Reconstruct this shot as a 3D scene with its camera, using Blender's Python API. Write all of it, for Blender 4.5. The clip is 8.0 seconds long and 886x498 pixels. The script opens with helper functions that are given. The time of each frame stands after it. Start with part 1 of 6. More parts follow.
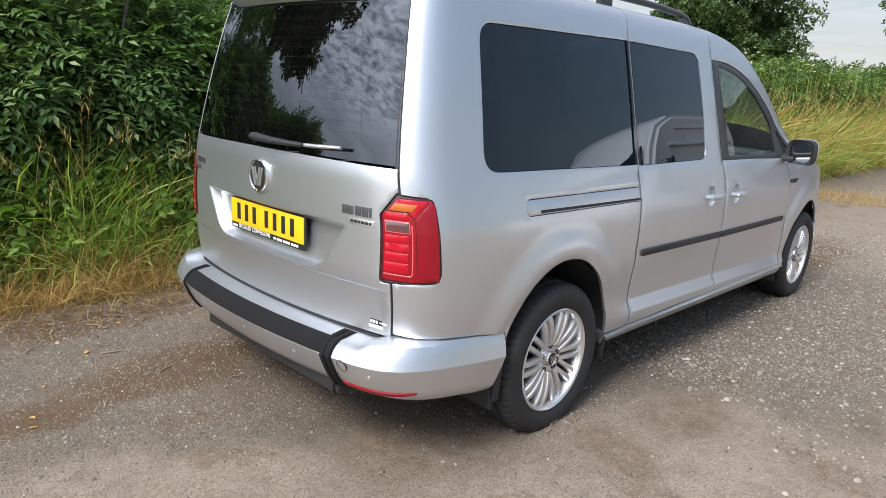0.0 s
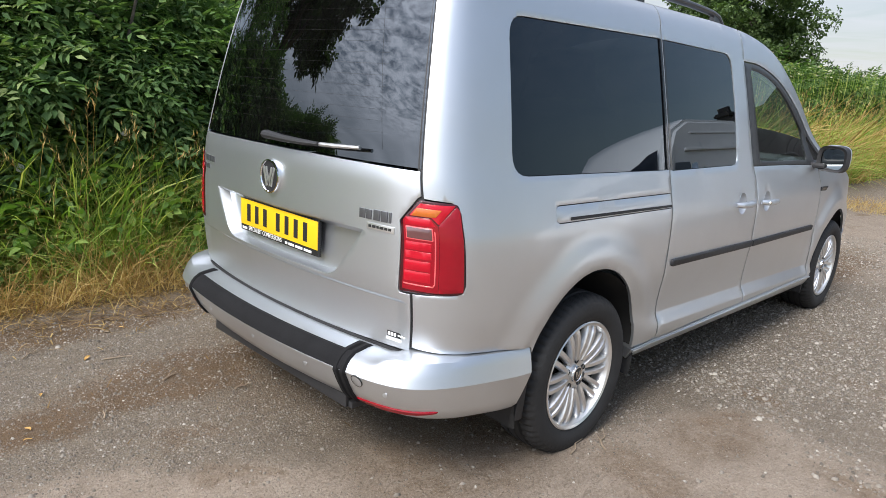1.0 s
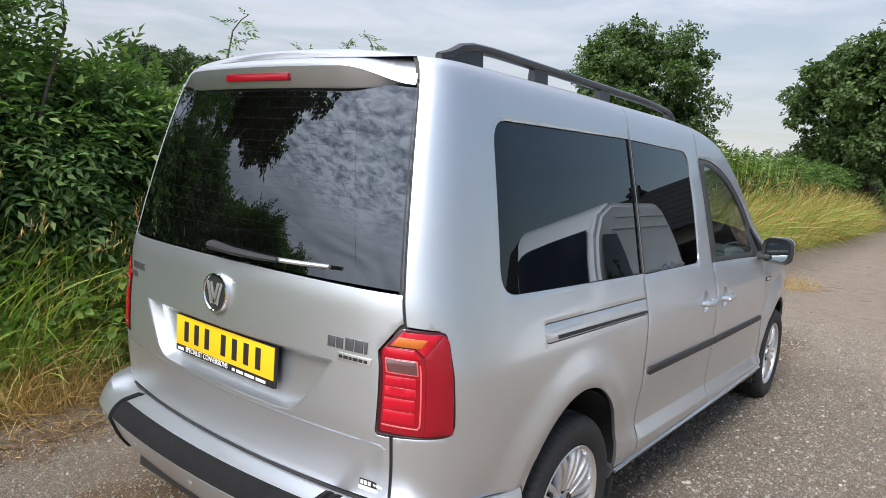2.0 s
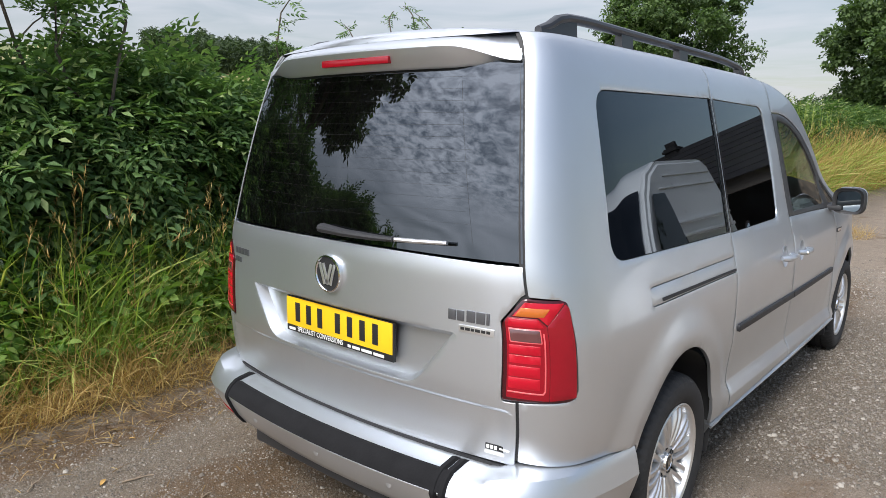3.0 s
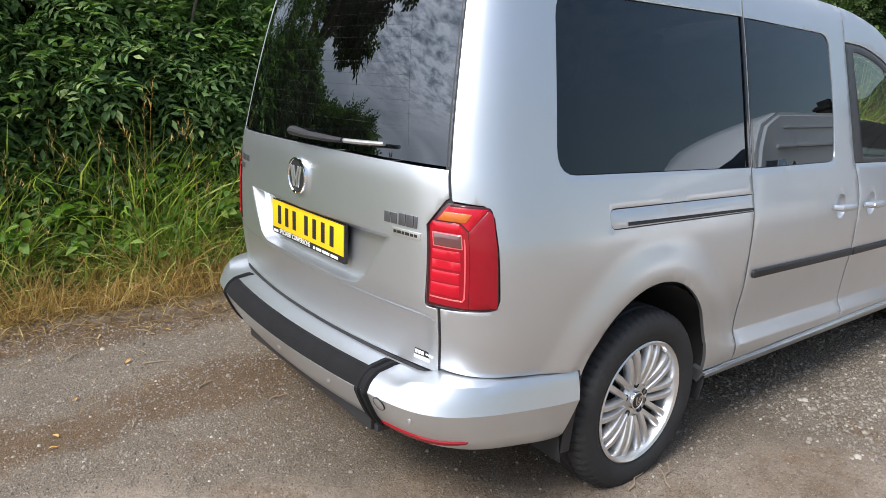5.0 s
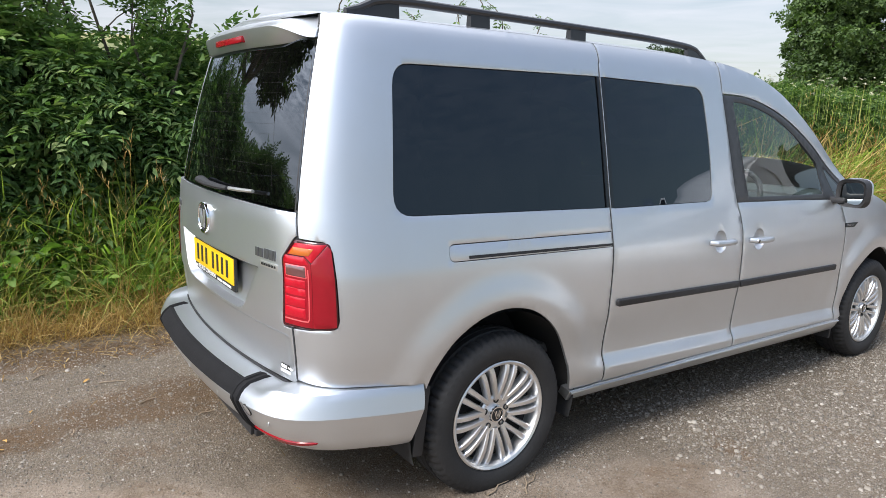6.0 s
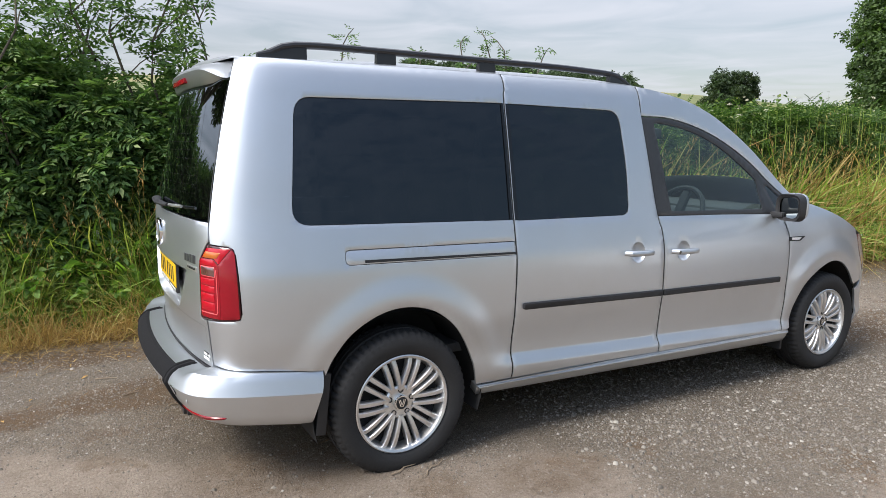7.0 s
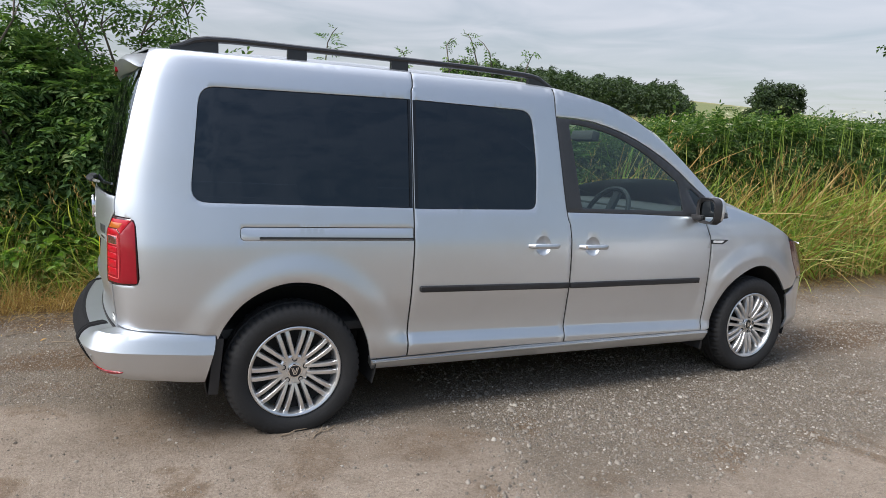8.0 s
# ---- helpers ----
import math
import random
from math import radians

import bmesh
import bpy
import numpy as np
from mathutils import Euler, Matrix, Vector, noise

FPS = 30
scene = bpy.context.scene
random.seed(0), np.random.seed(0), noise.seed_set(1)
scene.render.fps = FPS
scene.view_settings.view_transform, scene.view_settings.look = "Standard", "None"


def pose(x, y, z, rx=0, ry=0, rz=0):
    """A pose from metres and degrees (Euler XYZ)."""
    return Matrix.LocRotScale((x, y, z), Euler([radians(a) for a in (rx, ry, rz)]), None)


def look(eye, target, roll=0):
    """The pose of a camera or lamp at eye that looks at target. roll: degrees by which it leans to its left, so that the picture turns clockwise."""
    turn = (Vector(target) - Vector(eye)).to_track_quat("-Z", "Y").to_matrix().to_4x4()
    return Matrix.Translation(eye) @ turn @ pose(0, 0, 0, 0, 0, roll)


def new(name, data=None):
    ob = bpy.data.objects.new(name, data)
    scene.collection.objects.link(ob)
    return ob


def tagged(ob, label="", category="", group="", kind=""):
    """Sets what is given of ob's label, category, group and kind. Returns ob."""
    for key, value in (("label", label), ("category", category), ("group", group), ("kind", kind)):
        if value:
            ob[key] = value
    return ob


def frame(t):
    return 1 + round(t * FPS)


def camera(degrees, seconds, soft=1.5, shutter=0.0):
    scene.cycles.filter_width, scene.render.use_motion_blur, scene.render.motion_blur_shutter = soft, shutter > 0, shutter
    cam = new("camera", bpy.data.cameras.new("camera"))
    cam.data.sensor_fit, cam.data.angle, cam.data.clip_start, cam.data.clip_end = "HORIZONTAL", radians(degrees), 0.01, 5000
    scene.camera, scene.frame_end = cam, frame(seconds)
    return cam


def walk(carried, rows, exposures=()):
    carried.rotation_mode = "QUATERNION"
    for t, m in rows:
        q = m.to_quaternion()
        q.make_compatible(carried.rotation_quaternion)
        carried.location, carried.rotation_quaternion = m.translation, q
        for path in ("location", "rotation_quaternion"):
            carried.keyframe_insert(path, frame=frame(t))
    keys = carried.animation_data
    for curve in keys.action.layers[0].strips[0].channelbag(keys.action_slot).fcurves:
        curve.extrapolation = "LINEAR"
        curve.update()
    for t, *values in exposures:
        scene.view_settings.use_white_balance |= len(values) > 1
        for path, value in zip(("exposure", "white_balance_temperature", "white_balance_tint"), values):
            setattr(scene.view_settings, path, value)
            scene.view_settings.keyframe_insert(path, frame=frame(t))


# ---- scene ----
cam = camera(67.2, 8.0, soft=0.6)
PATH = [
    (0, (-2.142, -2.235, 1.367), (-0.737, -0.894, 0.89), 3.1),
    (0.5, (-2.137, -2.209, 1.364), (-0.728, -0.883, 0.856), 3.6),
    (1, (-2.074, -2.091, 1.347), (-0.681, -0.736, 0.875), 3.8),
    (1.5, (-1.979, -1.917, 1.4), (-0.49, -0.618, 1.093), 3.8),
    (1.7, (-1.973, -1.854, 1.417), (-0.413, -0.626, 1.17), 5.2),
    (2.8, (-2.174, -1.622, 1.467), (-0.619, -0.398, 1.179), 0.8),
    (3, (-2.189, -1.62, 1.451), (-0.68, -0.353, 1.105), 0.8),
    (3.5, (-2.18, -1.613, 1.378), (-0.756, -0.324, 0.82), 2.2),
    (4, (-2.144, -1.637, 1.331), (-0.77, -0.33, 0.696), 1.9),
    (4.5, (-2.017, -1.731, 1.313), (-0.698, -0.345, 0.73), 0.9),
    (4.7, (-1.918, -1.834, 1.309), (-0.654, -0.376, 0.782), 1.6),
    (5.8, (-1.628, -2.497, 1.399), (-0.456, -0.941, 0.946), 3.3),
    (6, (-1.548, -2.622, 1.401), (-0.411, -1.021, 1.021), 1.9),
    (6.5, (-1.318, -2.928, 1.412), (-0.242, -1.283, 1.039), 2.3),
    (7, (-1.187, -3.268, 1.386), (-0.213, -1.547, 1.089), 0.7),
    (7.5, (-0.911, -3.552, 1.387), (-0.005, -1.798, 1.066), 1.7),
    (8, (-0.728, -3.774, 1.357), (0.151, -2.002, 1.064), 2.8),
]
walk(cam, [(t, look(eye, target, roll)) for t, eye, target, roll in PATH],
     exposures=[(0.0, 0.16), (0.6, 0.19), (1.5, 0.14), (3.0, 0.03), (3.6, 0.16), (4.0, 0.2), (4.5, 0.2), (6.0, 0.29), (6.6, 0.21), (7.5, 0.0), (8.0, -0.02)])

# ---- world and sun ----
SUN_DIR = Vector((-0.70, -0.12, 0.76)).normalized()
world = bpy.data.worlds.new("sky")
scene.world = world
world.use_nodes = True
wt = world.node_tree
wt.nodes.clear()
w_out = wt.nodes.new("ShaderNodeOutputWorld")
w_bg = wt.nodes.new("ShaderNodeBackground")
w_sky = wt.nodes.new("ShaderNodeTexSky")
w_sky.sky_type = "NISHITA"
w_sky.sun_disc = False
w_sky.sun_elevation = math.asin(SUN_DIR.z)
w_sky.sun_rotation = math.atan2(SUN_DIR.x, SUN_DIR.y)
w_sky.dust_density = 0.6
w_sky.air_density = 1.3
w_tc = wt.nodes.new("ShaderNodeTexCoord")
w_sep = wt.nodes.new("ShaderNodeSeparateXYZ")
wt.links.new(w_tc.outputs["Generated"], w_sep.inputs[0])
# clouds lie on a flat layer: divide the direction by its height
w_max = wt.nodes.new("ShaderNodeMath")
w_max.operation = "MAXIMUM"
w_max.inputs[1].default_value = 0.06
wt.links.new(w_sep.outputs["Z"], w_max.inputs[0])
w_div = wt.nodes.new("ShaderNodeVectorMath")
w_div.operation = "DIVIDE"
w_com = wt.nodes.new("ShaderNodeCombineXYZ")
for k in range(3):
    wt.links.new(w_max.outputs[0], w_com.inputs[k])
wt.links.new(w_tc.outputs["Generated"], w_div.inputs[0])
wt.links.new(w_com.outputs[0], w_div.inputs[1])


def sky_noise(scale, detail, rough, low, high, distortion=0.0):
    n = wt.nodes.new("ShaderNodeTexNoise")
    n.inputs["Scale"].default_value = scale
    n.inputs["Detail"].default_value = detail
    n.inputs["Roughness"].default_value = rough
    n.inputs["Distortion"].default_value = distortion
    wt.links.new(w_div.outputs[0], n.inputs["Vector"])
    r = wt.nodes.new("ShaderNodeMapRange")
    r.inputs["From Min"].default_value = low
    r.inputs["From Max"].default_value = high
    wt.links.new(n.outputs["Fac"], r.inputs["Value"])
    return r.outputs[0]


veil = sky_noise(0.25, 2, 0.45, 0.15, 0.6)
flock = sky_noise(7.5, 6, 0.66, 0.36, 0.60, 0.4)
w_mul = wt.nodes.new("ShaderNodeMath")
w_mul.operation = "MULTIPLY_ADD"
# the flocked pattern melts into an even haze low down
w_low = wt.nodes.new("ShaderNodeMapRange")
w_low.interpolation_type = "SMOOTHSTEP"
w_low.inputs["From Min"].default_value = 0.20
w_low.inputs["From Max"].default_value = 0.38
wt.links.new(w_sep.outputs["Z"], w_low.inputs["Value"])
w_even = wt.nodes.new("ShaderNodeMix")
w_even.inputs["A"].default_value = 0.5
wt.links.new(w_low.outputs[0], w_even.inputs["Factor"])
wt.links.new(flock, w_even.inputs["B"])
wt.links.new(w_even.outputs["Result"], w_mul.inputs[0])
w_calm = wt.nodes.new("ShaderNodeMix")
w_soft = wt.nodes.new("ShaderNodeMath")
w_soft.operation = "MULTIPLY_ADD"
wt.links.new(sky_noise(0.9, 4, 0.5, 0.32, 0.68, 0.6), w_soft.inputs[0])
w_soft.inputs[1].default_value = 0.75
w_soft.inputs[2].default_value = 0.42
wt.links.new(w_soft.outputs[0], w_calm.inputs["A"])
wt.links.new(w_low.outputs[0], w_calm.inputs["Factor"])
wt.links.new(veil, w_calm.inputs["B"])
wt.links.new(w_calm.outputs["Result"], w_mul.inputs[1])
w_mul.inputs[2].default_value = 0.16
w_mul.use_clamp = True
# the sheet of cloud thins out to clear blue beyond the track
w_thin = wt.nodes.new("ShaderNodeMapRange")
w_thin.interpolation_type = "SMOOTHSTEP"
w_thin.inputs["From Min"].default_value = -0.5
w_thin.inputs["From Max"].default_value = 0.35
w_thin.inputs["To Min"].default_value = 0.1
wt.links.new(w_sep.outputs["Y"], w_thin.inputs["Value"])
w_cover = wt.nodes.new("ShaderNodeMath")
w_cover.operation = "MULTIPLY"
wt.links.new(w_mul.outputs[0], w_cover.inputs[0])
wt.links.new(w_thin.outputs[0], w_cover.inputs[1])
w_mix = wt.nodes.new("ShaderNodeMix")
w_mix.data_type = "RGBA"
wt.links.new(w_cover.outputs[0], w_mix.inputs["Factor"])
# the clear part is a deep blue beside the bright veil
w_blue = wt.nodes.new("ShaderNodeVectorMath")
w_blue.operation = "SCALE"
w_blue.inputs["Scale"].default_value = 0.84
wt.links.new(w_sky.outputs[0], w_blue.inputs[0])
wt.links.new(w_blue.outputs[0], w_mix.inputs["A"])
# thin cloud glows round the veiled sun
w_dot = wt.nodes.new("ShaderNodeVectorMath")
w_dot.operation = "DOT_PRODUCT"
wt.links.new(w_tc.outputs["Generated"], w_dot.inputs[0])
w_dot.inputs[1].default_value = SUN_DIR
w_pos = wt.nodes.new("ShaderNodeMath")
w_pos.operation = "MAXIMUM"
w_pos.inputs[1].default_value = 0.0
wt.links.new(w_dot.outputs["Value"], w_pos.inputs[0])
w_pow = wt.nodes.new("ShaderNodeMath")
w_pow.operation = "POWER"
w_pow.inputs[1].default_value = 1.8
wt.links.new(w_pos.outputs[0], w_pow.inputs[0])
w_gain = wt.nodes.new("ShaderNodeMath")
w_gain.operation = "MULTIPLY_ADD"
w_gain.inputs[1].default_value = 4.6
w_gain.inputs[2].default_value = 0.85
wt.links.new(w_pow.outputs[0], w_gain.inputs[0])
w_scale = wt.nodes.new("ShaderNodeVectorMath")
w_scale.operation = "SCALE"
w_scale.inputs[0].default_value = (9.2, 9.4, 10.4)
wt.links.new(w_gain.outputs[0], w_scale.inputs["Scale"])
wt.links.new(w_scale.outputs[0], w_mix.inputs["B"])
# a veiled sky is dimmer towards the horizon than overhead
w_up = wt.nodes.new("ShaderNodeMapRange")
w_up.interpolation_type = "SMOOTHSTEP"
w_up.inputs["From Max"].default_value = 0.7
w_up.inputs["To Min"].default_value = 0.75
w_up.inputs["To Max"].default_value = 1.35
wt.links.new(w_sep.outputs["Z"], w_up.inputs["Value"])
w_dim = wt.nodes.new("ShaderNodeVectorMath")
w_dim.operation = "SCALE"
wt.links.new(w_mix.outputs["Result"], w_dim.inputs[0])
wt.links.new(w_up.outputs[0], w_dim.inputs["Scale"])
wt.links.new(w_dim.outputs[0], w_bg.inputs["Color"])
w_bg.inputs["Strength"].default_value = 0.12
wt.links.new(w_bg.outputs[0], w_out.inputs["Surface"])

sun_data = bpy.data.lights.new("sun", "SUN")
sun_data.energy = 3.3
sun_data.angle = radians(22)
sun_data.color = (1.0, 0.96, 0.895)
sun = new("sun", sun_data)
sun.matrix_world = look(SUN_DIR * 40, (0, 0, 0))

# ---- materials ----
def material(name):
    m = bpy.data.materials.new(name)
    m.use_nodes = True
    nt = m.node_tree
    return m, nt, nt.nodes["Principled BSDF"]


def put(nt, kind, **values):
    n = nt.nodes.new(kind)
    for key, value in values.items():
        n.inputs[key.replace("_", " ")].default_value = value
    return n


def coords(nt, kind="Object"):
    return put(nt, "ShaderNodeTexCoord").outputs[kind]


def ramp(nt, source, stops):
    r = nt.nodes.new("ShaderNodeValToRGB")
    els = r.color_ramp.elements
    while len(els) < len(stops):
        els.new(0.5)
    for e, (pos, col) in zip(els, stops):
        e.position = pos
        e.color = (*col, 1)
    nt.links.new(source, r.inputs[0])
    return r.outputs[0]


def mixed(nt, fac, a, b, mode="MIX"):
    m = nt.nodes.new("ShaderNodeMix")
    m.data_type = "RGBA"
    m.blend_type = mode
    for key, value in (("Factor", fac), ("A", a), ("B", b)):
        if isinstance(value, (int, float)):
            m.inputs[key].default_value = value
        elif isinstance(value, tuple):
            m.inputs[key].default_value = (*value, 1)
        else:
            nt.links.new(value, m.inputs[key])
    return m.outputs["Result"]


def noise_of(nt, scale, detail=4.0, rough=0.55, space="Object", distortion=0.0):
    n = put(nt, "ShaderNodeTexNoise", Scale=scale, Detail=detail, Roughness=rough, Distortion=distortion)
    nt.links.new(coords(nt, space), n.inputs["Vector"])
    return n.outputs["Fac"]


def bump(nt, bsdf, height, strength, distance):
    b = put(nt, "ShaderNodeBump", Strength=strength, Distance=distance)
    nt.links.new(height, b.inputs["Height"])
    nt.links.new(b.outputs[0], bsdf.inputs["Normal"])


def plain(name, color, rough, metal=0.0, grain=0.0, scale=60.0, coat=0.0, spread=0.12, gloss=0.5):
    """A surface of one colour with mottling at two scales and a fine relief."""
    m, nt, p = material(name)
    big, fine = noise_of(nt, scale * 0.08), noise_of(nt, scale)
    dark, light = (tuple(min(1, c * k) for c in color) for k in (1 - spread, 1 + spread))
    col = ramp(nt, big, [(0.3, dark), (0.7, light)])
    nt.links.new(mixed(nt, 0.35, col, ramp(nt, fine, [(0.3, dark), (0.7, light)])), p.inputs["Base Color"])
    r = put(nt, "ShaderNodeMapRange", To_Min=max(0.02, rough - 0.06), To_Max=min(1, rough + 0.06))
    nt.links.new(big, r.inputs["Value"])
    nt.links.new(r.outputs[0], p.inputs["Roughness"])
    p.inputs["Metallic"].default_value = metal
    p.inputs["Specular IOR Level"].default_value = gloss
    p.inputs["Coat Weight"].default_value = coat
    p.inputs["Coat Roughness"].default_value = 0.06
    if grain:
        bump(nt, p, fine, grain, 0.002)
    return m


def paint_material():
    m, nt, p = material("silver_paint")
    flake = noise_of(nt, 900, 2)
    dust = noise_of(nt, 3.0, 6)
    col = mixed(nt, flake, (0.570, 0.598, 0.634), (0.680, 0.708, 0.744))
    # road dust thickens towards the sills as irregular film
    film = put(nt, "ShaderNodeMapRange", From_Min=0.45, From_Max=0.8, To_Min=0.0, To_Max=0.14)
    nt.links.new(dust, film.inputs["Value"])
    nt.links.new(mixed(nt, film.outputs[0], col, (0.45, 0.42, 0.37)), p.inputs["Base Color"])
    p.inputs["Metallic"].default_value = 0.88
    r = put(nt, "ShaderNodeMapRange", To_Min=0.34, To_Max=0.42)
    nt.links.new(dust, r.inputs["Value"])
    nt.links.new(r.outputs[0], p.inputs["Roughness"])
    p.inputs["Coat Weight"].default_value = 0.5
    p.inputs["Coat Roughness"].default_value = 0.05
    return m


def glass_material(name, tint, dirt=0.02, sheen=(1, 1, 1)):
    """Thin glass: tinted see-through body under a Fresnel gloss, with a faint film of dust."""
    m, nt, p = material(name)
    nt.nodes.remove(p)
    out = nt.nodes["Material Output"]
    body = put(nt, "ShaderNodeBsdfTransparent", Color=(*tint, 1))
    gloss = put(nt, "ShaderNodeBsdfGlossy", Color=(*sheen, 1), Roughness=0.008)
    # gloss rises towards grazing view, alike from both sides
    weight = put(nt, "ShaderNodeLayerWeight", Blend=0.5)
    fifth = nt.nodes.new("ShaderNodeMath")
    fifth.operation = "POWER"
    fifth.inputs[1].default_value = 4.3
    nt.links.new(weight.outputs["Facing"], fifth.inputs[0])
    fres = nt.nodes.new("ShaderNodeMath")
    fres.operation = "MULTIPLY_ADD"
    fres.inputs[1].default_value = 0.92
    fres.inputs[2].default_value = 0.074
    nt.links.new(fifth.outputs[0], fres.inputs[0])
    film = put(nt, "ShaderNodeBsdfDiffuse", Color=(0.5, 0.5, 0.48, 1))
    spots = put(nt, "ShaderNodeMapRange", From_Min=0.4, From_Max=0.9, To_Min=dirt * 0.3, To_Max=dirt * 2)
    nt.links.new(noise_of(nt, 4, 8, 0.7), spots.inputs["Value"])
    m1, m2 = nt.nodes.new("ShaderNodeMixShader"), nt.nodes.new("ShaderNodeMixShader")
    nt.links.new(spots.outputs[0], m1.inputs[0])
    nt.links.new(body.outputs[0], m1.inputs[1])
    nt.links.new(film.outputs[0], m1.inputs[2])
    nt.links.new(fres.outputs[0], m2.inputs[0])
    nt.links.new(m1.outputs[0], m2.inputs[1])
    nt.links.new(gloss.outputs[0], m2.inputs[2])
    nt.links.new(m2.outputs[0], out.inputs["Surface"])
    return m


def leaf_material(name, stops, rough=0.6, trans=0.42, spread_scale=0.6, glow=(1.0, 1.25, 0.5)):
    """Foliage: colour by leaf, paler and darker clumps, light passing through."""
    m, nt, p = material(name)
    geo = put(nt, "ShaderNodeNewGeometry")
    col = ramp(nt, geo.outputs["Random Per Island"], stops)
    clump = noise_of(nt, spread_scale, 3)
    col = mixed(nt, 0.5, col, ramp(nt, clump, [(0.3, (0.55, 0.6, 0.5)), (0.7, (1.0, 1.0, 0.9))]), "MULTIPLY")
    nt.links.new(col, p.inputs["Base Color"])
    p.inputs["Roughness"].default_value = rough
    p.inputs["Specular IOR Level"].default_value = 0.22
    tr = put(nt, "ShaderNodeBsdfTranslucent")
    nt.links.new(mixed(nt, 1.0, col, glow, "MULTIPLY"), tr.inputs["Color"])
    mx = nt.nodes.new("ShaderNodeMixShader")
    mx.inputs[0].default_value = trans
    nt.links.new(p.outputs[0], mx.inputs[1])
    nt.links.new(tr.outputs[0], mx.inputs[2])
    nt.links.new(mx.outputs[0], nt.nodes["Material Output"].inputs["Surface"])
    return m


def ground_material():
    """Worn farm track: grey gravel, brown damp earth and pale dry crust, each with its own patches."""
    m, nt, p = material("track")
    here = coords(nt)

    def math_node(kind, a, b=None, c=None):
        n = nt.nodes.new("ShaderNodeMath")
        n.operation = kind
        for k, v in enumerate((a, b, c)):
            if v is None:
                continue
            if isinstance(v, (int, float)):
                n.inputs[k].default_value = v
            else:
                nt.links.new(v, n.inputs[k])
        return n.outputs[0]

    def span(value, low, high, to0=0.0, to1=1.0):
        r = put(nt, "ShaderNodeMapRange", From_Min=low, From_Max=high, To_Min=to0, To_Max=to1)
        r.interpolation_type = "SMOOTHSTEP"
        nt.links.new(value, r.inputs["Value"])
        return r.outputs[0]

    # ragged edges: the place is shifted by two sizes of noise
    moved = here
    for scale, amount in ((1.3, 0.75), (7.0, 0.16)):
        n = put(nt, "ShaderNodeTexNoise", Scale=scale, Detail=5.0, Roughness=0.6)
        nt.links.new(here, n.inputs["Vector"])
        v = nt.nodes.new("ShaderNodeVectorMath")
        v.operation = "MULTIPLY_ADD"
        nt.links.new(n.outputs["Color"], v.inputs[0])
        v.inputs[1].default_value = (amount, amount, 0)
        nt.links.new(moved, v.inputs[2])
        off = nt.nodes.new("ShaderNodeVectorMath")
        off.operation = "SUBTRACT"
        nt.links.new(v.outputs[0], off.inputs[0])
        off.inputs[1].default_value = (amount / 2, amount / 2, 0)
        moved = off.outputs[0]
    pos = nt.nodes.new("ShaderNodeSeparateXYZ")
    nt.links.new(moved, pos.inputs[0])
    X, Y = pos.outputs["X"], pos.outputs["Y"]

    def blob(cx, cy, rx, ry):
        v = nt.nodes.new("ShaderNodeVectorMath")
        v.operation = "SUBTRACT"
        nt.links.new(moved, v.inputs[0])
        v.inputs[1].default_value = (cx, cy, 0)
        w = nt.nodes.new("ShaderNodeVectorMath")
        w.operation = "MULTIPLY"
        nt.links.new(v.outputs[0], w.inputs[0])
        w.inputs[1].default_value = (1 / rx, 1 / ry, 0)
        d = nt.nodes.new("ShaderNodeVectorMath")
        d.operation = "LENGTH"
        nt.links.new(w.outputs[0], d.inputs[0])
        return span(d.outputs["Value"], 1.08, 0.5)

    def most(masks):
        total = masks[0]
        for k in masks[1:]:
            total = math_node("MAXIMUM", total, k)
        return total

    fine = noise_of(nt, 95, 6, 0.85)
    small = noise_of(nt, 14, 6, 0.7, distortion=0.4)
    broad = noise_of(nt, 2.2, 5, 0.6, distortion=0.6)

    def pebbles(scale, share, stops, edge=0.40):
        """Stones set in the soil: colour, cover and height."""
        v = put(nt, "ShaderNodeTexVoronoi", Scale=scale, Randomness=1.0)
        nt.links.new(here, v.inputs["Vector"])
        c = nt.nodes.new("ShaderNodeSeparateColor")
        nt.links.new(v.outputs["Color"], c.inputs[0])
        there = span(c.outputs[0], share, share - 0.06)
        body = span(v.outputs["Distance"], edge + 0.10, edge - 0.06)
        return ramp(nt, c.outputs[1], stops), math_node("MULTIPLY", there, body)

    buff = [(0.0, (0.125, 0.106, 0.085)), (0.45, (0.235, 0.206, 0.170)), (0.85, (0.32, 0.285, 0.24)), (1.0, (0.46, 0.42, 0.365))]
    c1, k1 = pebbles(105.0, 0.45, buff)
    c2, k2 = pebbles(230.0, 0.66, buff)
    c3, k3 = pebbles(420.0, 0.60, [(0.0, (0.07, 0.056, 0.042)), (0.6, (0.20, 0.168, 0.136)), (1.0, (0.46, 0.41, 0.35))])
    soil = ramp(nt, fine, [(0.30, (0.092, 0.073, 0.053)), (0.70, (0.265, 0.217, 0.166))])
    grit = mixed(nt, k3, soil, c3)
    gravel = mixed(nt, k1, mixed(nt, k2, grit, c2), c1)
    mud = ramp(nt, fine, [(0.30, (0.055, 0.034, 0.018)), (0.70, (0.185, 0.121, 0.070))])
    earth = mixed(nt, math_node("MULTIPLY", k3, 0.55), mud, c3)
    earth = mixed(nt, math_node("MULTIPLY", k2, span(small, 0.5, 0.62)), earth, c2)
    dust = ramp(nt, fine, [(0.30, (0.175, 0.138, 0.105)), (0.70, (0.385, 0.322, 0.260))])
    crust = mixed(nt, math_node("MULTIPLY", k3, 0.6), dust, c3)
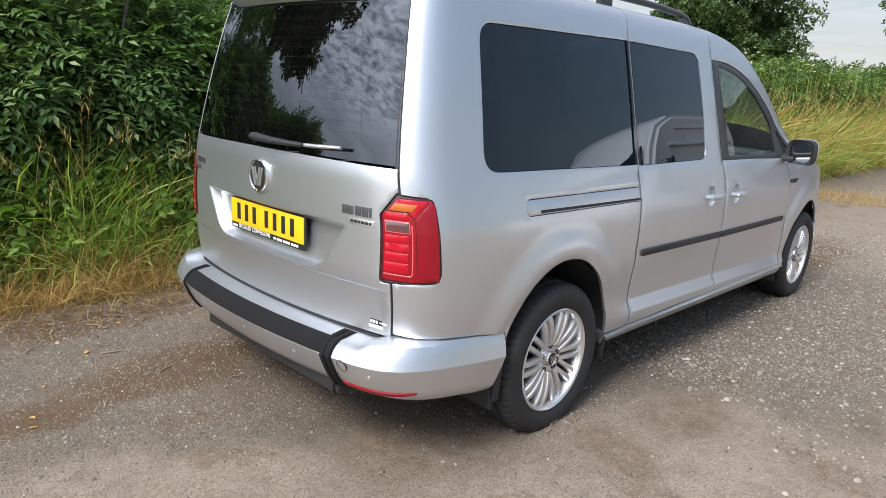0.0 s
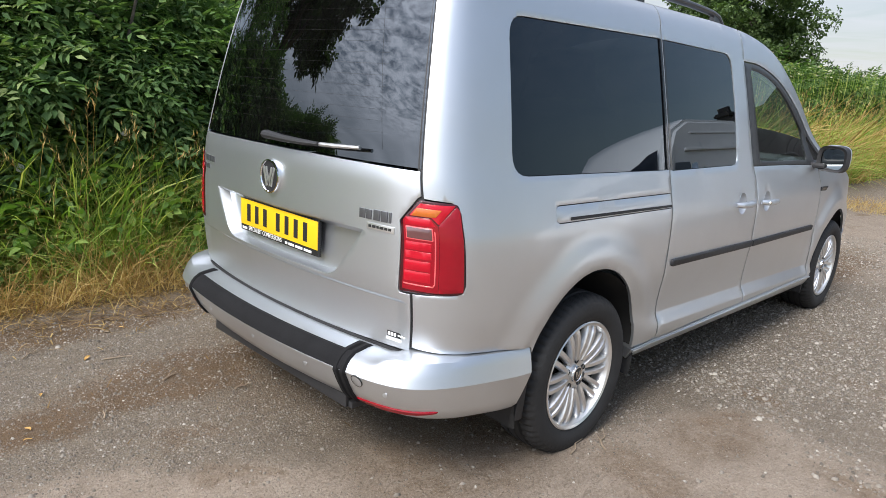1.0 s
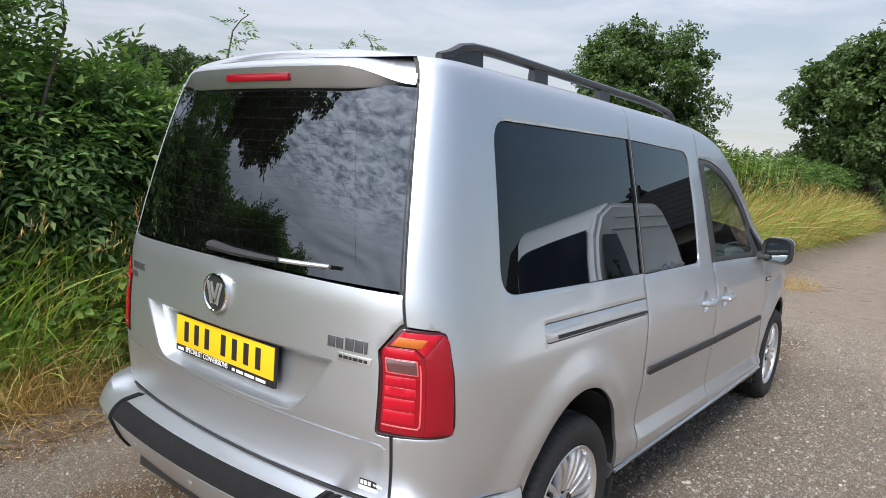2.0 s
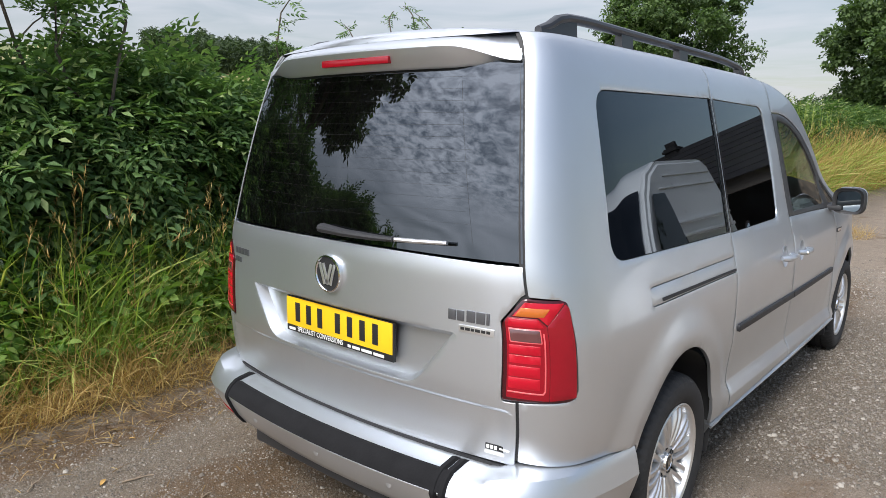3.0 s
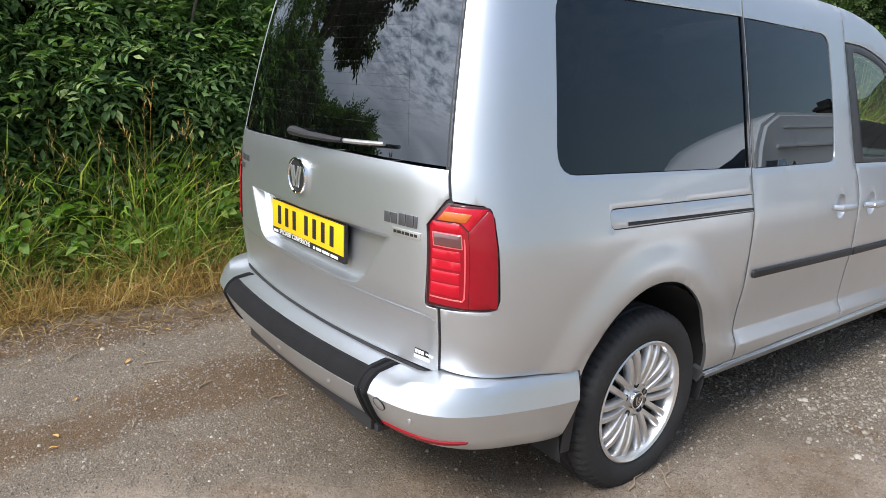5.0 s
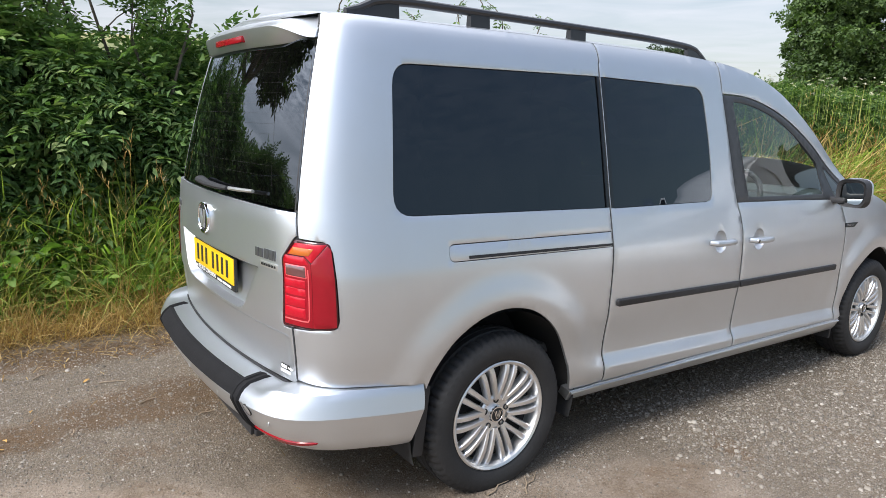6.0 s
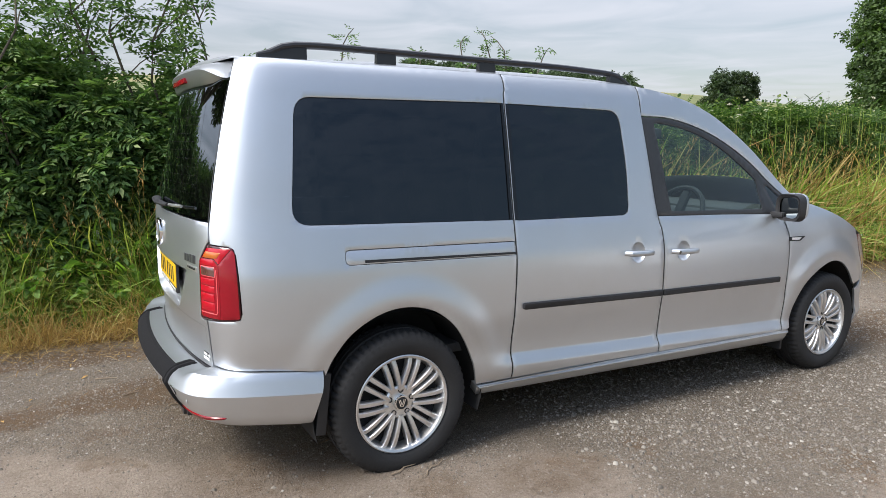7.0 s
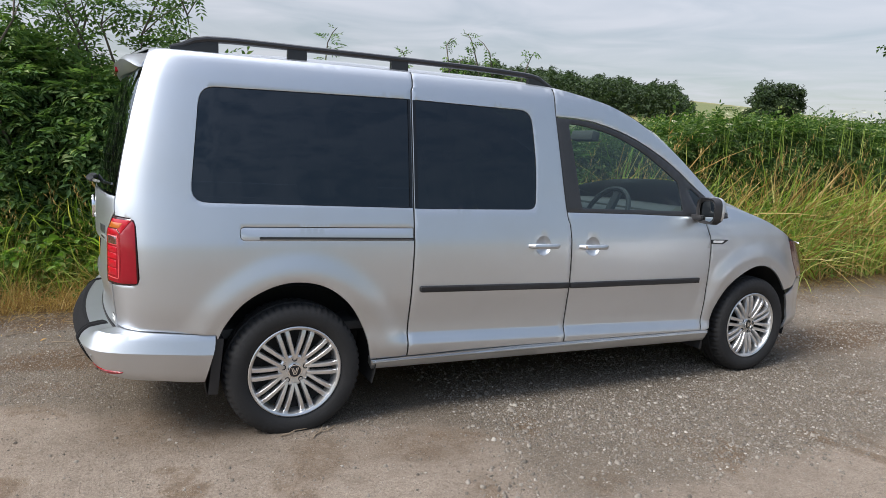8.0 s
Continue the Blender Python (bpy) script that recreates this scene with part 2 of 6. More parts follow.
    crust = mixed(nt, math_node("MULTIPLY", k2, span(small, 0.48, 0.6, 0.0, 0.8)), crust, c2)

    def soft(mask):
        return math_node("MULTIPLY", mask, span(small, 0.34, 0.64, 0.05, 0.75))

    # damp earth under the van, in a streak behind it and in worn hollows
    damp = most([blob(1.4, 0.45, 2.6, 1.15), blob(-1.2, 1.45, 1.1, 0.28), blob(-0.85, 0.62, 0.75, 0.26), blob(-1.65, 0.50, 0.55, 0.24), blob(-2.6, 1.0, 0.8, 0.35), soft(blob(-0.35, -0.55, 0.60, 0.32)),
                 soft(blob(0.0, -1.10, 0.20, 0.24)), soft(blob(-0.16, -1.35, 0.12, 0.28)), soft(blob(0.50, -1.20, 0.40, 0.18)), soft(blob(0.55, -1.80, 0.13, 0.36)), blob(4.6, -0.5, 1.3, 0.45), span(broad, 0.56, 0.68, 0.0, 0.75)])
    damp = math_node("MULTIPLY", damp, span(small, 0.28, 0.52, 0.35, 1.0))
    # pale crust where wheels run
    line = math_node("MULTIPLY_ADD", X, -0.50, math_node("MULTIPLY", Y, -1.0))
    dry = math_node("MAXIMUM", math_node("MULTIPLY", span(line, 0.58, 0.85), span(X, 1.1, 0.55)), span(Y, -1.72, -2.0))
    dry = math_node("MAXIMUM", dry, math_node("MULTIPLY", span(X, 3.6, 5.2), span(Y, 0.9, -0.2, 0.0, 0.8)))
    col = mixed(nt, dry, gravel, crust)
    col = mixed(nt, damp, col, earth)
    col = mixed(nt, 0.55, col, ramp(nt, small, [(0.3, (0.66, 0.62, 0.58)), (0.5, (1.0, 0.98, 0.96)), (0.72, (1.2, 1.18, 1.15))]), "MULTIPLY")
    col = mixed(nt, 0.5, col, ramp(nt, broad, [(0.32, (0.74, 0.72, 0.70)), (0.55, (1.0, 0.99, 0.98)), (0.75, (1.2, 1.18, 1.16))]), "MULTIPLY")
    nt.links.new(col, p.inputs["Base Color"])
    p.inputs["Roughness"].default_value = 0.92
    p.inputs["Specular IOR Level"].default_value = 0.2
    high = math_node("MULTIPLY_ADD", k1, 0.9, math_node("MULTIPLY_ADD", k2, 0.45, math_node("MULTIPLY_ADD", fine, 0.5, small)))
    high = math_node("MULTIPLY", high, span(math_node("MAXIMUM", dry, damp), 0.0, 1.0, 1.0, 0.55))
    bump(nt, p, high, 1.0, 0.010)
    return m


PAINT = paint_material()
BLACK = plain("black_plastic", (0.022, 0.022, 0.024), 0.55, grain=0.3, scale=300)
RUBBER = plain("tyre_rubber", (0.02, 0.02, 0.021), 0.75, grain=0.4, scale=120, spread=0.3)
PAD = plain("pad_rubber", (0.013, 0.013, 0.014), 0.9, grain=0.4, scale=200, spread=0.25, gloss=0.15)
MATT_BLACK = plain("matt_black", (0.012, 0.012, 0.013), 0.6)
WELL = plain("arch_liner", (0.02, 0.02, 0.021), 0.85, grain=0.5, scale=80, spread=0.3)
ALLOY = plain("silver_alloy", (0.74, 0.74, 0.74), 0.32, metal=0.85, coat=0.3, spread=0.06)
CHROME = plain("chrome", (0.86, 0.87, 0.88), 0.08, metal=1.0, spread=0.04)
DARK = plain("dark_trim", (0.03, 0.031, 0.034), 0.35, spread=0.2)
GLOSS_BLACK = plain("black_glass_edge", (0.008, 0.009, 0.011), 0.05, spread=0.1)
RAIL = plain("black_rail", (0.018, 0.018, 0.02), 0.38, coat=0.2)
YELLOW = plain("plate_yellow", (0.86, 0.52, 0.015), 0.4, spread=0.05)
WHITE = plain("white_print", (0.8, 0.8, 0.78), 0.45, spread=0.04)
RED = plain("red_lens", (0.25, 0.003, 0.011), 0.18, coat=0.15, spread=0.12, scale=30, gloss=0.4)
SMOKED_RED = plain("smoked_red_lens", (0.045, 0.003, 0.006), 0.12, coat=0.3, spread=0.15, scale=30, gloss=0.4)
RED_BRIGHT = plain("bright_red_lens", (0.44, 0.005, 0.018), 0.2, coat=0.12, spread=0.1, scale=30, gloss=0.35)
PINK = plain("pale_red_lens", (0.70, 0.10, 0.11), 0.15, coat=0.3, spread=0.1)
AMBER = plain("amber_lens", (0.50, 0.13, 0.02), 0.15, coat=0.2, spread=0.1)
CLEAR = plain("smoked_lens", (0.10, 0.035, 0.035), 0.12, coat=1.0, spread=0.2)
MIRROR = plain("mirror_silver", (0.38, 0.41, 0.41), 0.02, metal=1.0, spread=0.01)
WIRE = plain("heater_wire", (0.03, 0.028, 0.026), 0.8)
BADGE = plain("badge_silver", (0.16, 0.165, 0.18), 0.3, metal=0.7, spread=0.05)
FABRIC = plain("seat_fabric", (0.15, 0.155, 0.16), 0.9, grain=0.4, scale=200, spread=0.2)
DASH = plain("dashboard_plastic", (0.085, 0.087, 0.09), 0.6, grain=0.3, scale=150)
PRIVACY = glass_material("privacy_glass", (0.012, 0.014, 0.018), 0.006, (0.84, 0.92, 1.0))
GLASS = glass_material("clear_glass", (0.66, 0.76, 0.72), 0.004)
TRACK = ground_material()

# ---- mesh helpers ----
def part(name, bm, mat, parent=None, label="", smooth=True, sharp=35):
    me = bpy.data.meshes.new(name)
    bm.normal_update()
    bm.to_mesh(me)
    bm.free()
    for m in mat if isinstance(mat, (list, tuple)) else (mat,):
        me.materials.append(m)
    if smooth:
        me.polygons.foreach_set("use_smooth", [True] * len(me.polygons))
        me.set_sharp_from_angle(angle=radians(sharp))
    ob = new(name, me)
    if parent is not None:
        ob.parent = parent
    if label:
        tagged(ob, label)
    return ob


def thing(name, label, category, group="", kind="", at=(0, 0, 0)):
    ob = new(name)
    ob.empty_display_size = 0.2
    ob.location = at
    return tagged(ob, label, category, group, kind)


def smooth01(a, b, v):
    t = min(1.0, max(0.0, (v - a) / (b - a)))
    return t * t * (3 - 2 * t)


def spline(points):
    """A smooth single-valued curve through points (v, w)."""
    vs, ws = [p[0] for p in points], [p[1] for p in points]
    n = len(vs)
    slopes = [(ws[i + 1] - ws[i]) / (vs[i + 1] - vs[i]) for i in range(n - 1)]
    tan = [slopes[0]] + [0.0 if a * b <= 0 else 2 * a * b / (a + b) for a, b in zip(slopes, slopes[1:])] + [slopes[-1]]

    def f(v):
        if v <= vs[0]:
            return ws[0]
        if v >= vs[-1]:
            return ws[-1]
        i = next(k for k in range(n - 1) if v <= vs[k + 1])
        h = vs[i + 1] - vs[i]
        t = (v - vs[i]) / h
        return (1 + 2 * t) * (1 - t) ** 2 * ws[i] + t * (1 - t) ** 2 * h * tan[i] + t * t * (3 - 2 * t) * ws[i + 1] + t * t * (t - 1) * h * tan[i + 1]

    return f


def curve2(points, steps=8):
    """A smooth open curve through points of the plane (Catmull-Rom)."""
    pts = [np.array(p, float) for p in points]
    pts = [2 * pts[0] - pts[1]] + pts + [2 * pts[-1] - pts[-2]]
    out = []
    for a, b, c, d in zip(pts, pts[1:], pts[2:], pts[3:]):
        for k in range(steps):
            t = k / steps
            out.append(tuple(0.5 * (2 * b + (c - a) * t + (2 * a - 5 * b + 4 * c - d) * t * t + (3 * b - a - 3 * c + d) * t**3)))
    return out + [tuple(pts[-2])]


def rounded(points, radii, steps=5):
    """A closed outline with rounded corners."""
    out, n = [], len(points)
    radii = radii if isinstance(radii, (list, tuple)) else [radii] * n
    for i in range(n):
        p, a, b = (Vector(points[k % n]) for k in (i, i - 1, i + 1))
        r = radii[i]
        if r <= 0:
            out.append(tuple(p))
            continue
        da, db = (a - p), (b - p)
        ra, rb = min(r, da.length * 0.49), min(r, db.length * 0.49)
        s, e = p + da.normalized() * ra, p + db.normalized() * rb
        for k in range(steps + 1):
            t = k / steps
            out.append(tuple((1 - t) ** 2 * s + 2 * t * (1 - t) * p + t * t * e))
    return out


def dense(loop, step):
    out = []
    for a, b in zip(loop, loop[1:] + loop[:1]):
        n = max(1, math.ceil(math.dist(a, b) / step))
        out += [(a[0] + (b[0] - a[0]) * k / n, a[1] + (b[1] - a[1]) * k / n) for k in range(n)]
    return out


def inside(p, loop):
    hit, (x, y) = False, p
    for (x0, y0), (x1, y1) in zip(loop, loop[1:] + loop[:1]):
        if (y0 > y) != (y1 > y) and x < (x1 - x0) * (y - y0) / (y1 - y0) + x0:
            hit = not hit
    return hit


def shrunk(loop, d):
    """The outline moved inwards by d."""
    area = sum(a[0] * b[1] - b[0] * a[1] for a, b in zip(loop, loop[1:] + loop[:1]))
    s, out, n = (1 if area > 0 else -1), [], len(loop)
    for i in range(n):
        a, p, b = Vector(loop[i - 1]), Vector(loop[i]), Vector(loop[(i + 1) % n])
        t = ((p - a).normalized() + (b - p).normalized())
        if t.length < 1e-6:
            out.append(tuple(p))
            continue
        t.normalize()
        out.append((p.x - s * t.y * d, p.y + s * t.x * d))
    return out


from mathutils.geometry import delaunay_2d_cdt


def patch(outline, where, holes=(), step=0.03, depth=0.012, lip=0.0008, inset=0.0, flip=False, rows=()):
    """A panel cut from a curved surface: where(a, b) -> point and normal. Its rim is rolled in and turned inwards."""
    loops = [dense(list(l), step) for l in (outline, *holes)]
    inner = [dense(shrunk(loops[0], lip), step)] + [dense(shrunk(l, -lip), step) for l in loops[1:]] if lip else []
    verts, edges = [], []
    for l in loops + inner:
        k = len(verts)
        verts += l
        edges += [(k + i, k + (i + 1) % len(l)) for i in range(len(l))]
    a0, a1 = min(p[0] for p in loops[0]), max(p[0] for p in loops[0])
    b0, b1 = min(p[1] for p in loops[0]), max(p[1] for p in loops[0])
    arr = np.array(verts)
    # folds: lines that the mesh follows exactly
    for level in rows:
        last = None
        for i in range(1, int((a1 - a0) / step)):
            a = a0 + i * step
            p = (a, level(a) if callable(level) else level)
            free = inside(p, loops[0]) and not any(inside(p, h) for h in loops[1:]) and np.min((arr[:, 0] - p[0]) ** 2 + (arr[:, 1] - p[1]) ** 2) > 0.004**2
            if free:
                verts.append(p)
                if last is not None:
                    edges.append((last, len(verts) - 1))
            last = len(verts) - 1 if free else None
    folds = np.array(verts)
    for i in range(1, int((a1 - a0) / step) + 1):
        for j in range(1, int((b1 - b0) / step) + 1):
            p = (a0 + (i + 0.5 * (j % 2)) * step, b0 + j * step)
            if inside(p, loops[0]) and not any(inside(p, h) for h in loops[1:]) and np.min((folds[:, 0] - p[0]) ** 2 + (folds[:, 1] - p[1]) ** 2) > (0.45 * step) ** 2:
                verts.append(p)
    vs, _, fs, src, _, _ = delaunay_2d_cdt([Vector(p) for p in verts], edges, [], 0, 1e-5)
    outer = set()
    edge_n = sum(len(l) for l in loops)
    for i, s in enumerate(src):
        if any(k < edge_n for k in s):
            outer.add(i)
    bm = bmesh.new()
    made = []
    for i, v in enumerate(vs):
        p, n = where(v.x, v.y)
        sink = inset + (lip * 0.7 if lip and i in outer else 0.0)
        made.append((bm.verts.new(p - n * sink), n))
    for f in fs:
        c = (sum(vs[k].x for k in f) / len(f), sum(vs[k].y for k in f) / len(f))
        if inside(c, loops[0]) and not any(inside(c, h) for h in loops[1:]):
            order = [made[k][0] for k in f]
            bm.faces.new(order[::-1] if flip else order)
    bm.verts.index_update()
    normals = {v: n for v, n in made}
    if depth:
        border = [e for e in bm.edges if len(e.link_faces) == 1]
        back = {}
        for e in border:
            for v in e.verts:
                if v not in back:
                    back[v] = bm.verts.new(v.co - normals[v] * depth)
        for e in border:
            a, b = e.verts
            l = next(l for l in e.link_faces[0].loops if l.edge == e)
            if l.vert == a:
                bm.faces.new((b, a, back[a], back[b]))
            else:
                bm.faces.new((a, b, back[b], back[a]))
    loose = [v for v in bm.verts if not v.link_faces]
    bmesh.ops.delete(bm, geom=loose, context="VERTS")
    return bm


def lathe(profile, n, axis="y", bm=None, mat=0):
    """Turns a profile of (radius, along) round the axis y."""
    bm = bm or bmesh.new()
    rings = []
    for i in range(n):
        a = 2 * math.pi * i / n
        rings.append([bm.verts.new((r * math.cos(a), y, r * math.sin(a))) for r, y in profile])
    for i in range(n):
        a, b = rings[i], rings[(i + 1) % n]
        for k in range(len(profile) - 1):
            f = bm.faces.new((a[k], b[k], b[k + 1], a[k + 1]))
            f.material_index = mat
    return bm


def box(bm, lo, hi, m=None, bevel=0.0, mat=0):
    """A box with rounded edges, added to bm."""
    one = bmesh.new()
    vs = [one.verts.new((x, y, z)) for x in (lo[0], hi[0]) for y in (lo[1], hi[1]) for z in (lo[2], hi[2])]
    for f in ((0, 1, 3, 2), (4, 6, 7, 5), (0, 4, 5, 1), (2, 3, 7, 6), (0, 2, 6, 4), (1, 5, 7, 3)):
        one.faces.new([vs[k] for k in f])
    if bevel:
        bmesh.ops.bevel(one, geom=list(one.edges), offset=bevel, segments=2, profile=0.6, affect="EDGES")
    if m:
        bmesh.ops.transform(one, matrix=m, verts=one.verts)
    for f in one.faces:
        f.material_index = mat
    me = bpy.data.meshes.new("piece")
    one.to_mesh(me)
    one.free()
    bm.from_mesh(me)
    bpy.data.meshes.remove(me)
    return bm


def tube(bm, path, radius, n=8, mat=0, squash=1.0):
    """A round bar along a path of points; radius may be one number a point."""
    rad = radius if isinstance(radius, (list, tuple)) else [radius] * len(path)
    pts = [Vector(p) for p in path]
    rings = []
    for i, p in enumerate(pts):
        d = (pts[min(i + 1, len(pts) - 1)] - pts[max(i - 1, 0)]).normalized()
        side = d.cross(Vector((0, 0, 1)))
        side = side.normalized() if side.length > 1e-3 else Vector((1, 0, 0))
        up = side.cross(d)
        rings.append([bm.verts.new(p + rad[i] * (math.cos(2 * math.pi * k / n) * side + squash * math.sin(2 * math.pi * k / n) * up)) for k in range(n)])
    for a, b in zip(rings, rings[1:]):
        for k in range(n):
            f = bm.faces.new((a[k], a[(k + 1) % n], b[(k + 1) % n], b[k]))
            f.material_index = mat
    for ring in (rings[0][::-1], rings[-1]):
        bm.faces.new(ring).material_index = mat
    return bm


def scattered(name, shapes, pick, mats, mat, smooth=False):
    """One mesh of many small pieces. shapes: list of (verts, faces); pick: shape index a piece; mats: 4 x 4 matrix a piece."""
    vs, loops, starts, totals = [], [], [], []
    base = count = 0
    for s, (v, f) in enumerate(shapes):
        ms = mats[pick == s]
        if not len(ms):
            continue
        v = np.array(v, float)
        hom = np.c_[v, np.ones(len(v))]
        placed = np.einsum("nij,vj->nvi", ms, hom)[:, :, :3].reshape(-1, 3)
        vs.append(placed)
        for face in f:
            idx = base + np.arange(len(ms))[:, None] * len(v) + np.array(face)[None]
            loops.append(idx.ravel())
            starts.append(count + np.arange(len(ms)) * len(face))
            totals.append(np.full(len(ms), len(face)))
            count += len(ms) * len(face)
        base += len(ms) * len(v)
    vs, loops, starts, totals = np.concatenate(vs), np.concatenate(loops), np.concatenate(starts), np.concatenate(totals)
    me = bpy.data.meshes.new(name)
    me.vertices.add(len(vs))
    me.vertices.foreach_set("co", vs.ravel())
    me.loops.add(len(loops))
    me.loops.foreach_set("vertex_index", loops.astype(np.int32))
    me.polygons.add(len(starts))
    me.polygons.foreach_set("loop_start", starts.astype(np.int32))
    me.polygons.foreach_set("loop_total", totals.astype(np.int32))
    if smooth:
        me.polygons.foreach_set("use_smooth", [True] * len(starts))
    me.materials.append(mat)
    me.update(calc_edges=True)
    me.validate()
    return new(name, me)


def placed_at(pos, yaw, pitch, roll, size):
    """4 x 4 matrices from arrays: places, turns in radians (z after y after x), sizes."""
    n = len(pos)
    cx, sx, cy, sy, cz, sz = np.cos(roll), np.sin(roll), np.cos(pitch), np.sin(pitch), np.cos(yaw), np.sin(yaw)
    m = np.zeros((n, 4, 4))
    m[:, 0, 0], m[:, 0, 1], m[:, 0, 2] = cz * cy, cz * sy * sx - sz * cx, cz * sy * cx + sz * sx
    m[:, 1, 0], m[:, 1, 1], m[:, 1, 2] = sz * cy, sz * sy * sx + cz * cx, sz * sy * cx - cz * sx
    m[:, 2, 0], m[:, 2, 1], m[:, 2, 2] = -sy, cy * sx, cy * cx
    m[:, :3, :3] *= np.asarray(size).reshape(n, 1, 1)
    m[:, :3, 3] = pos
    m[:, 3, 3] = 1
    return m

# ---- the parked van: x ahead, right flank at negative y, rear axle at x = 0 ----
HALF = spline([(0.2, 0.80), (0.30, 0.842), (0.345, 0.866), (0.380, 0.867), (0.386, 0.8655), (0.432, 0.8415), (0.438, 0.840), (0.47, 0.839), (0.55, 0.843), (0.66, 0.852), (0.80, 0.850), (0.90, 0.843), (0.94, 0.834),
               (1.00, 0.819), (1.05, 0.806), (1.10, 0.793), (1.30, 0.747), (1.57, 0.681), (1.64, 0.662), (1.70, 0.637), (1.74, 0.60), (1.76, 0.56)])
LEAN_REAR = spline([(0.30, 0.036), (0.55, 0.020), (0.69, 0.006), (0.76, 0.0), (1.05, 0.0), (1.15, 0.014), (1.4, 0.065), (1.6, 0.120), (1.74, 0.175), (1.8, 0.22)])
LEAN_NOSE = spline([(0.2, -0.10), (0.4, 0.0), (0.55, 0.0), (0.8, -0.05), (1.1, -0.14)])


def plan_table():
    ctrl = [(-0.820, 0), (-0.816, 0.2), (-0.803, 0.42), (-0.783, 0.62), (-0.760, 0.765), (-0.718, 0.88), (-0.650, 0.948), (-0.55, 0.981), (-0.40, 0.996), (-0.2, 1.0),
            (0.5, 1.0), (1.5, 1.0), (2.6, 1.0), (2.95, 0.994), (3.15, 0.978), (3.35, 0.960), (3.52, 0.910), (3.66, 0.81), (3.77, 0.60), (3.83, 0.30), (3.85, 0)]
    pts = np.array(curve2(ctrl, 16))
    arc = np.r_[0, np.cumsum(np.hypot(np.diff(pts[:, 0]), 0.84 * np.diff(pts[:, 1])))]
    return arc - np.interp(0.0, pts[:, 0], arc), pts


PLAN_U, PLAN = plan_table()
U_REAR, U_NOSE = float(PLAN_U[0]), float(PLAN_U[-1])


FALL = 0.036  # the fold along the doors falls towards the front


def fold(z):
    return lambda u: z - FALL * (min(2.6, max(0.4, u)) - 1.18)


DOOR_FOLDS = [fold(z) for z in (0.4415, 0.437, 0.4325, 0.409, 0.3865, 0.382, 0.377)]


def flank_point(u, z, sign=-1):
    x, f = float(np.interp(u, PLAN_U, PLAN[:, 0])), float(np.interp(u, PLAN_U, PLAN[:, 1]))
    low = 1 - smooth01(0.48, 0.6, z)
    w = HALF(z + FALL * (min(2.6, max(0.4, u)) - 1.18) * low if low else z)
    if w > 0.842 and z < 0.45:
        # the fold dies away towards the rear wheel
        w = 0.842 + (w - 0.842) * smooth01(0.36, 0.62, u)
    for hub in (0.0, 3.006):
        r = math.hypot(u - hub, z - 0.335)
        w += (0.021 * (1 - smooth01(0.43, 0.55, r)) - 0.003 * (1 - smooth01(0.412, 0.432, r))) * smooth01(0.28, 0.42, z)
    f *= 1 - 0.07 * smooth01(1.7, 2.9, u) * smooth01(0.98, 1.25, z)
    x += LEAN_REAR(z) * (1 - smooth01(U_REAR + 0.55, U_REAR + 1.25, u)) + LEAN_NOSE(z) * smooth01(3.1, 3.6, u)
    return Vector((x, sign * w * f, z))


def on_flank(sign):
    def where(u, z):
        e = 0.004
        p = flank_point(u, z, sign)
        du, dz = flank_point(u + e, z, sign) - flank_point(u - e, z, sign), flank_point(u, z + e, sign) - flank_point(u, z - e, sign)
        n = du.cross(dz)
        n.normalize()
        return p, n if sign < 0 else -n
    return where


def rear_point(p, z):
    q = flank_point(U_REAR + abs(p), z)
    step = 0.011 * (1 - smooth01(0.692, 0.7035, z)) * smooth01(0.50, 0.60, z) * (1 - smooth01(0.615, 0.665, abs(p)))
    return Vector((q.x + step, q.y if p < 0 else -q.y, z))


def on_rear(p, z):
    e = 0.004
    n = (rear_point(p + e, z) - rear_point(p - e, z)).cross(rear_point(p, z + e) - rear_point(p, z - e))
    n.normalize()
    return rear_point(p, z), n if n.x < 0 else -n


def seam_p(z):
    return 0.676 + 0.046 * smooth01(0.95, 1.02, z) + 0.022 * smooth01(1.02, 1.70, z)


def u_at(x):
    """The way along the plan at which the rear corner has this x."""
    return float(np.interp(x, PLAN[:120, 0], PLAN_U[:120]))


U_SEAM = U_REAR + 0.676
SEAM_R = [(U_REAR + seam_p(z), z) for z in (1.03, 1.1, 1.2, 1.3, 1.4, 1.5, 1.6, 1.66, 1.70, 1.728)]
L_R = u_at(-0.650)
G = 0.0042
RIM = spline([(-2, 1.728), (-0.3, 1.728), (0.3, 1.735), (1.1, 1.735), (1.465, 1.722), (1.786, 1.672), (2.0, 1.602), (2.135, 1.535), (2.35, 1.405), (2.55, 1.25), (2.745, 1.10), (2.90, 1.06), (3.05, 1.015), (3.3, 0.925),
              (3.42, 0.875), (3.6, 0.835), (4.3, 0.80)])
SEAM_A = curve2([(0.549, 0.345), (0.553, 0.46), (0.562, 0.66), (0.572, 0.90), (0.578, 1.07), (0.594, 1.587), (0.606, 1.66), (0.614, 1.735)], 4)
SEAM_B = curve2([(1.488, 0.34), (1.502, 0.477), (1.509, 0.671), (1.511, 0.826), (1.509, 0.98), (1.492, 1.071), (1.462, 1.565), (1.462, 1.64), (1.466, 1.722)], 4)
SEAM_C = curve2([(2.527, 0.325), (2.553, 0.515), (2.566, 0.695), (2.568, 0.87), (2.548, 0.95), (2.525, 1.018)], 4)
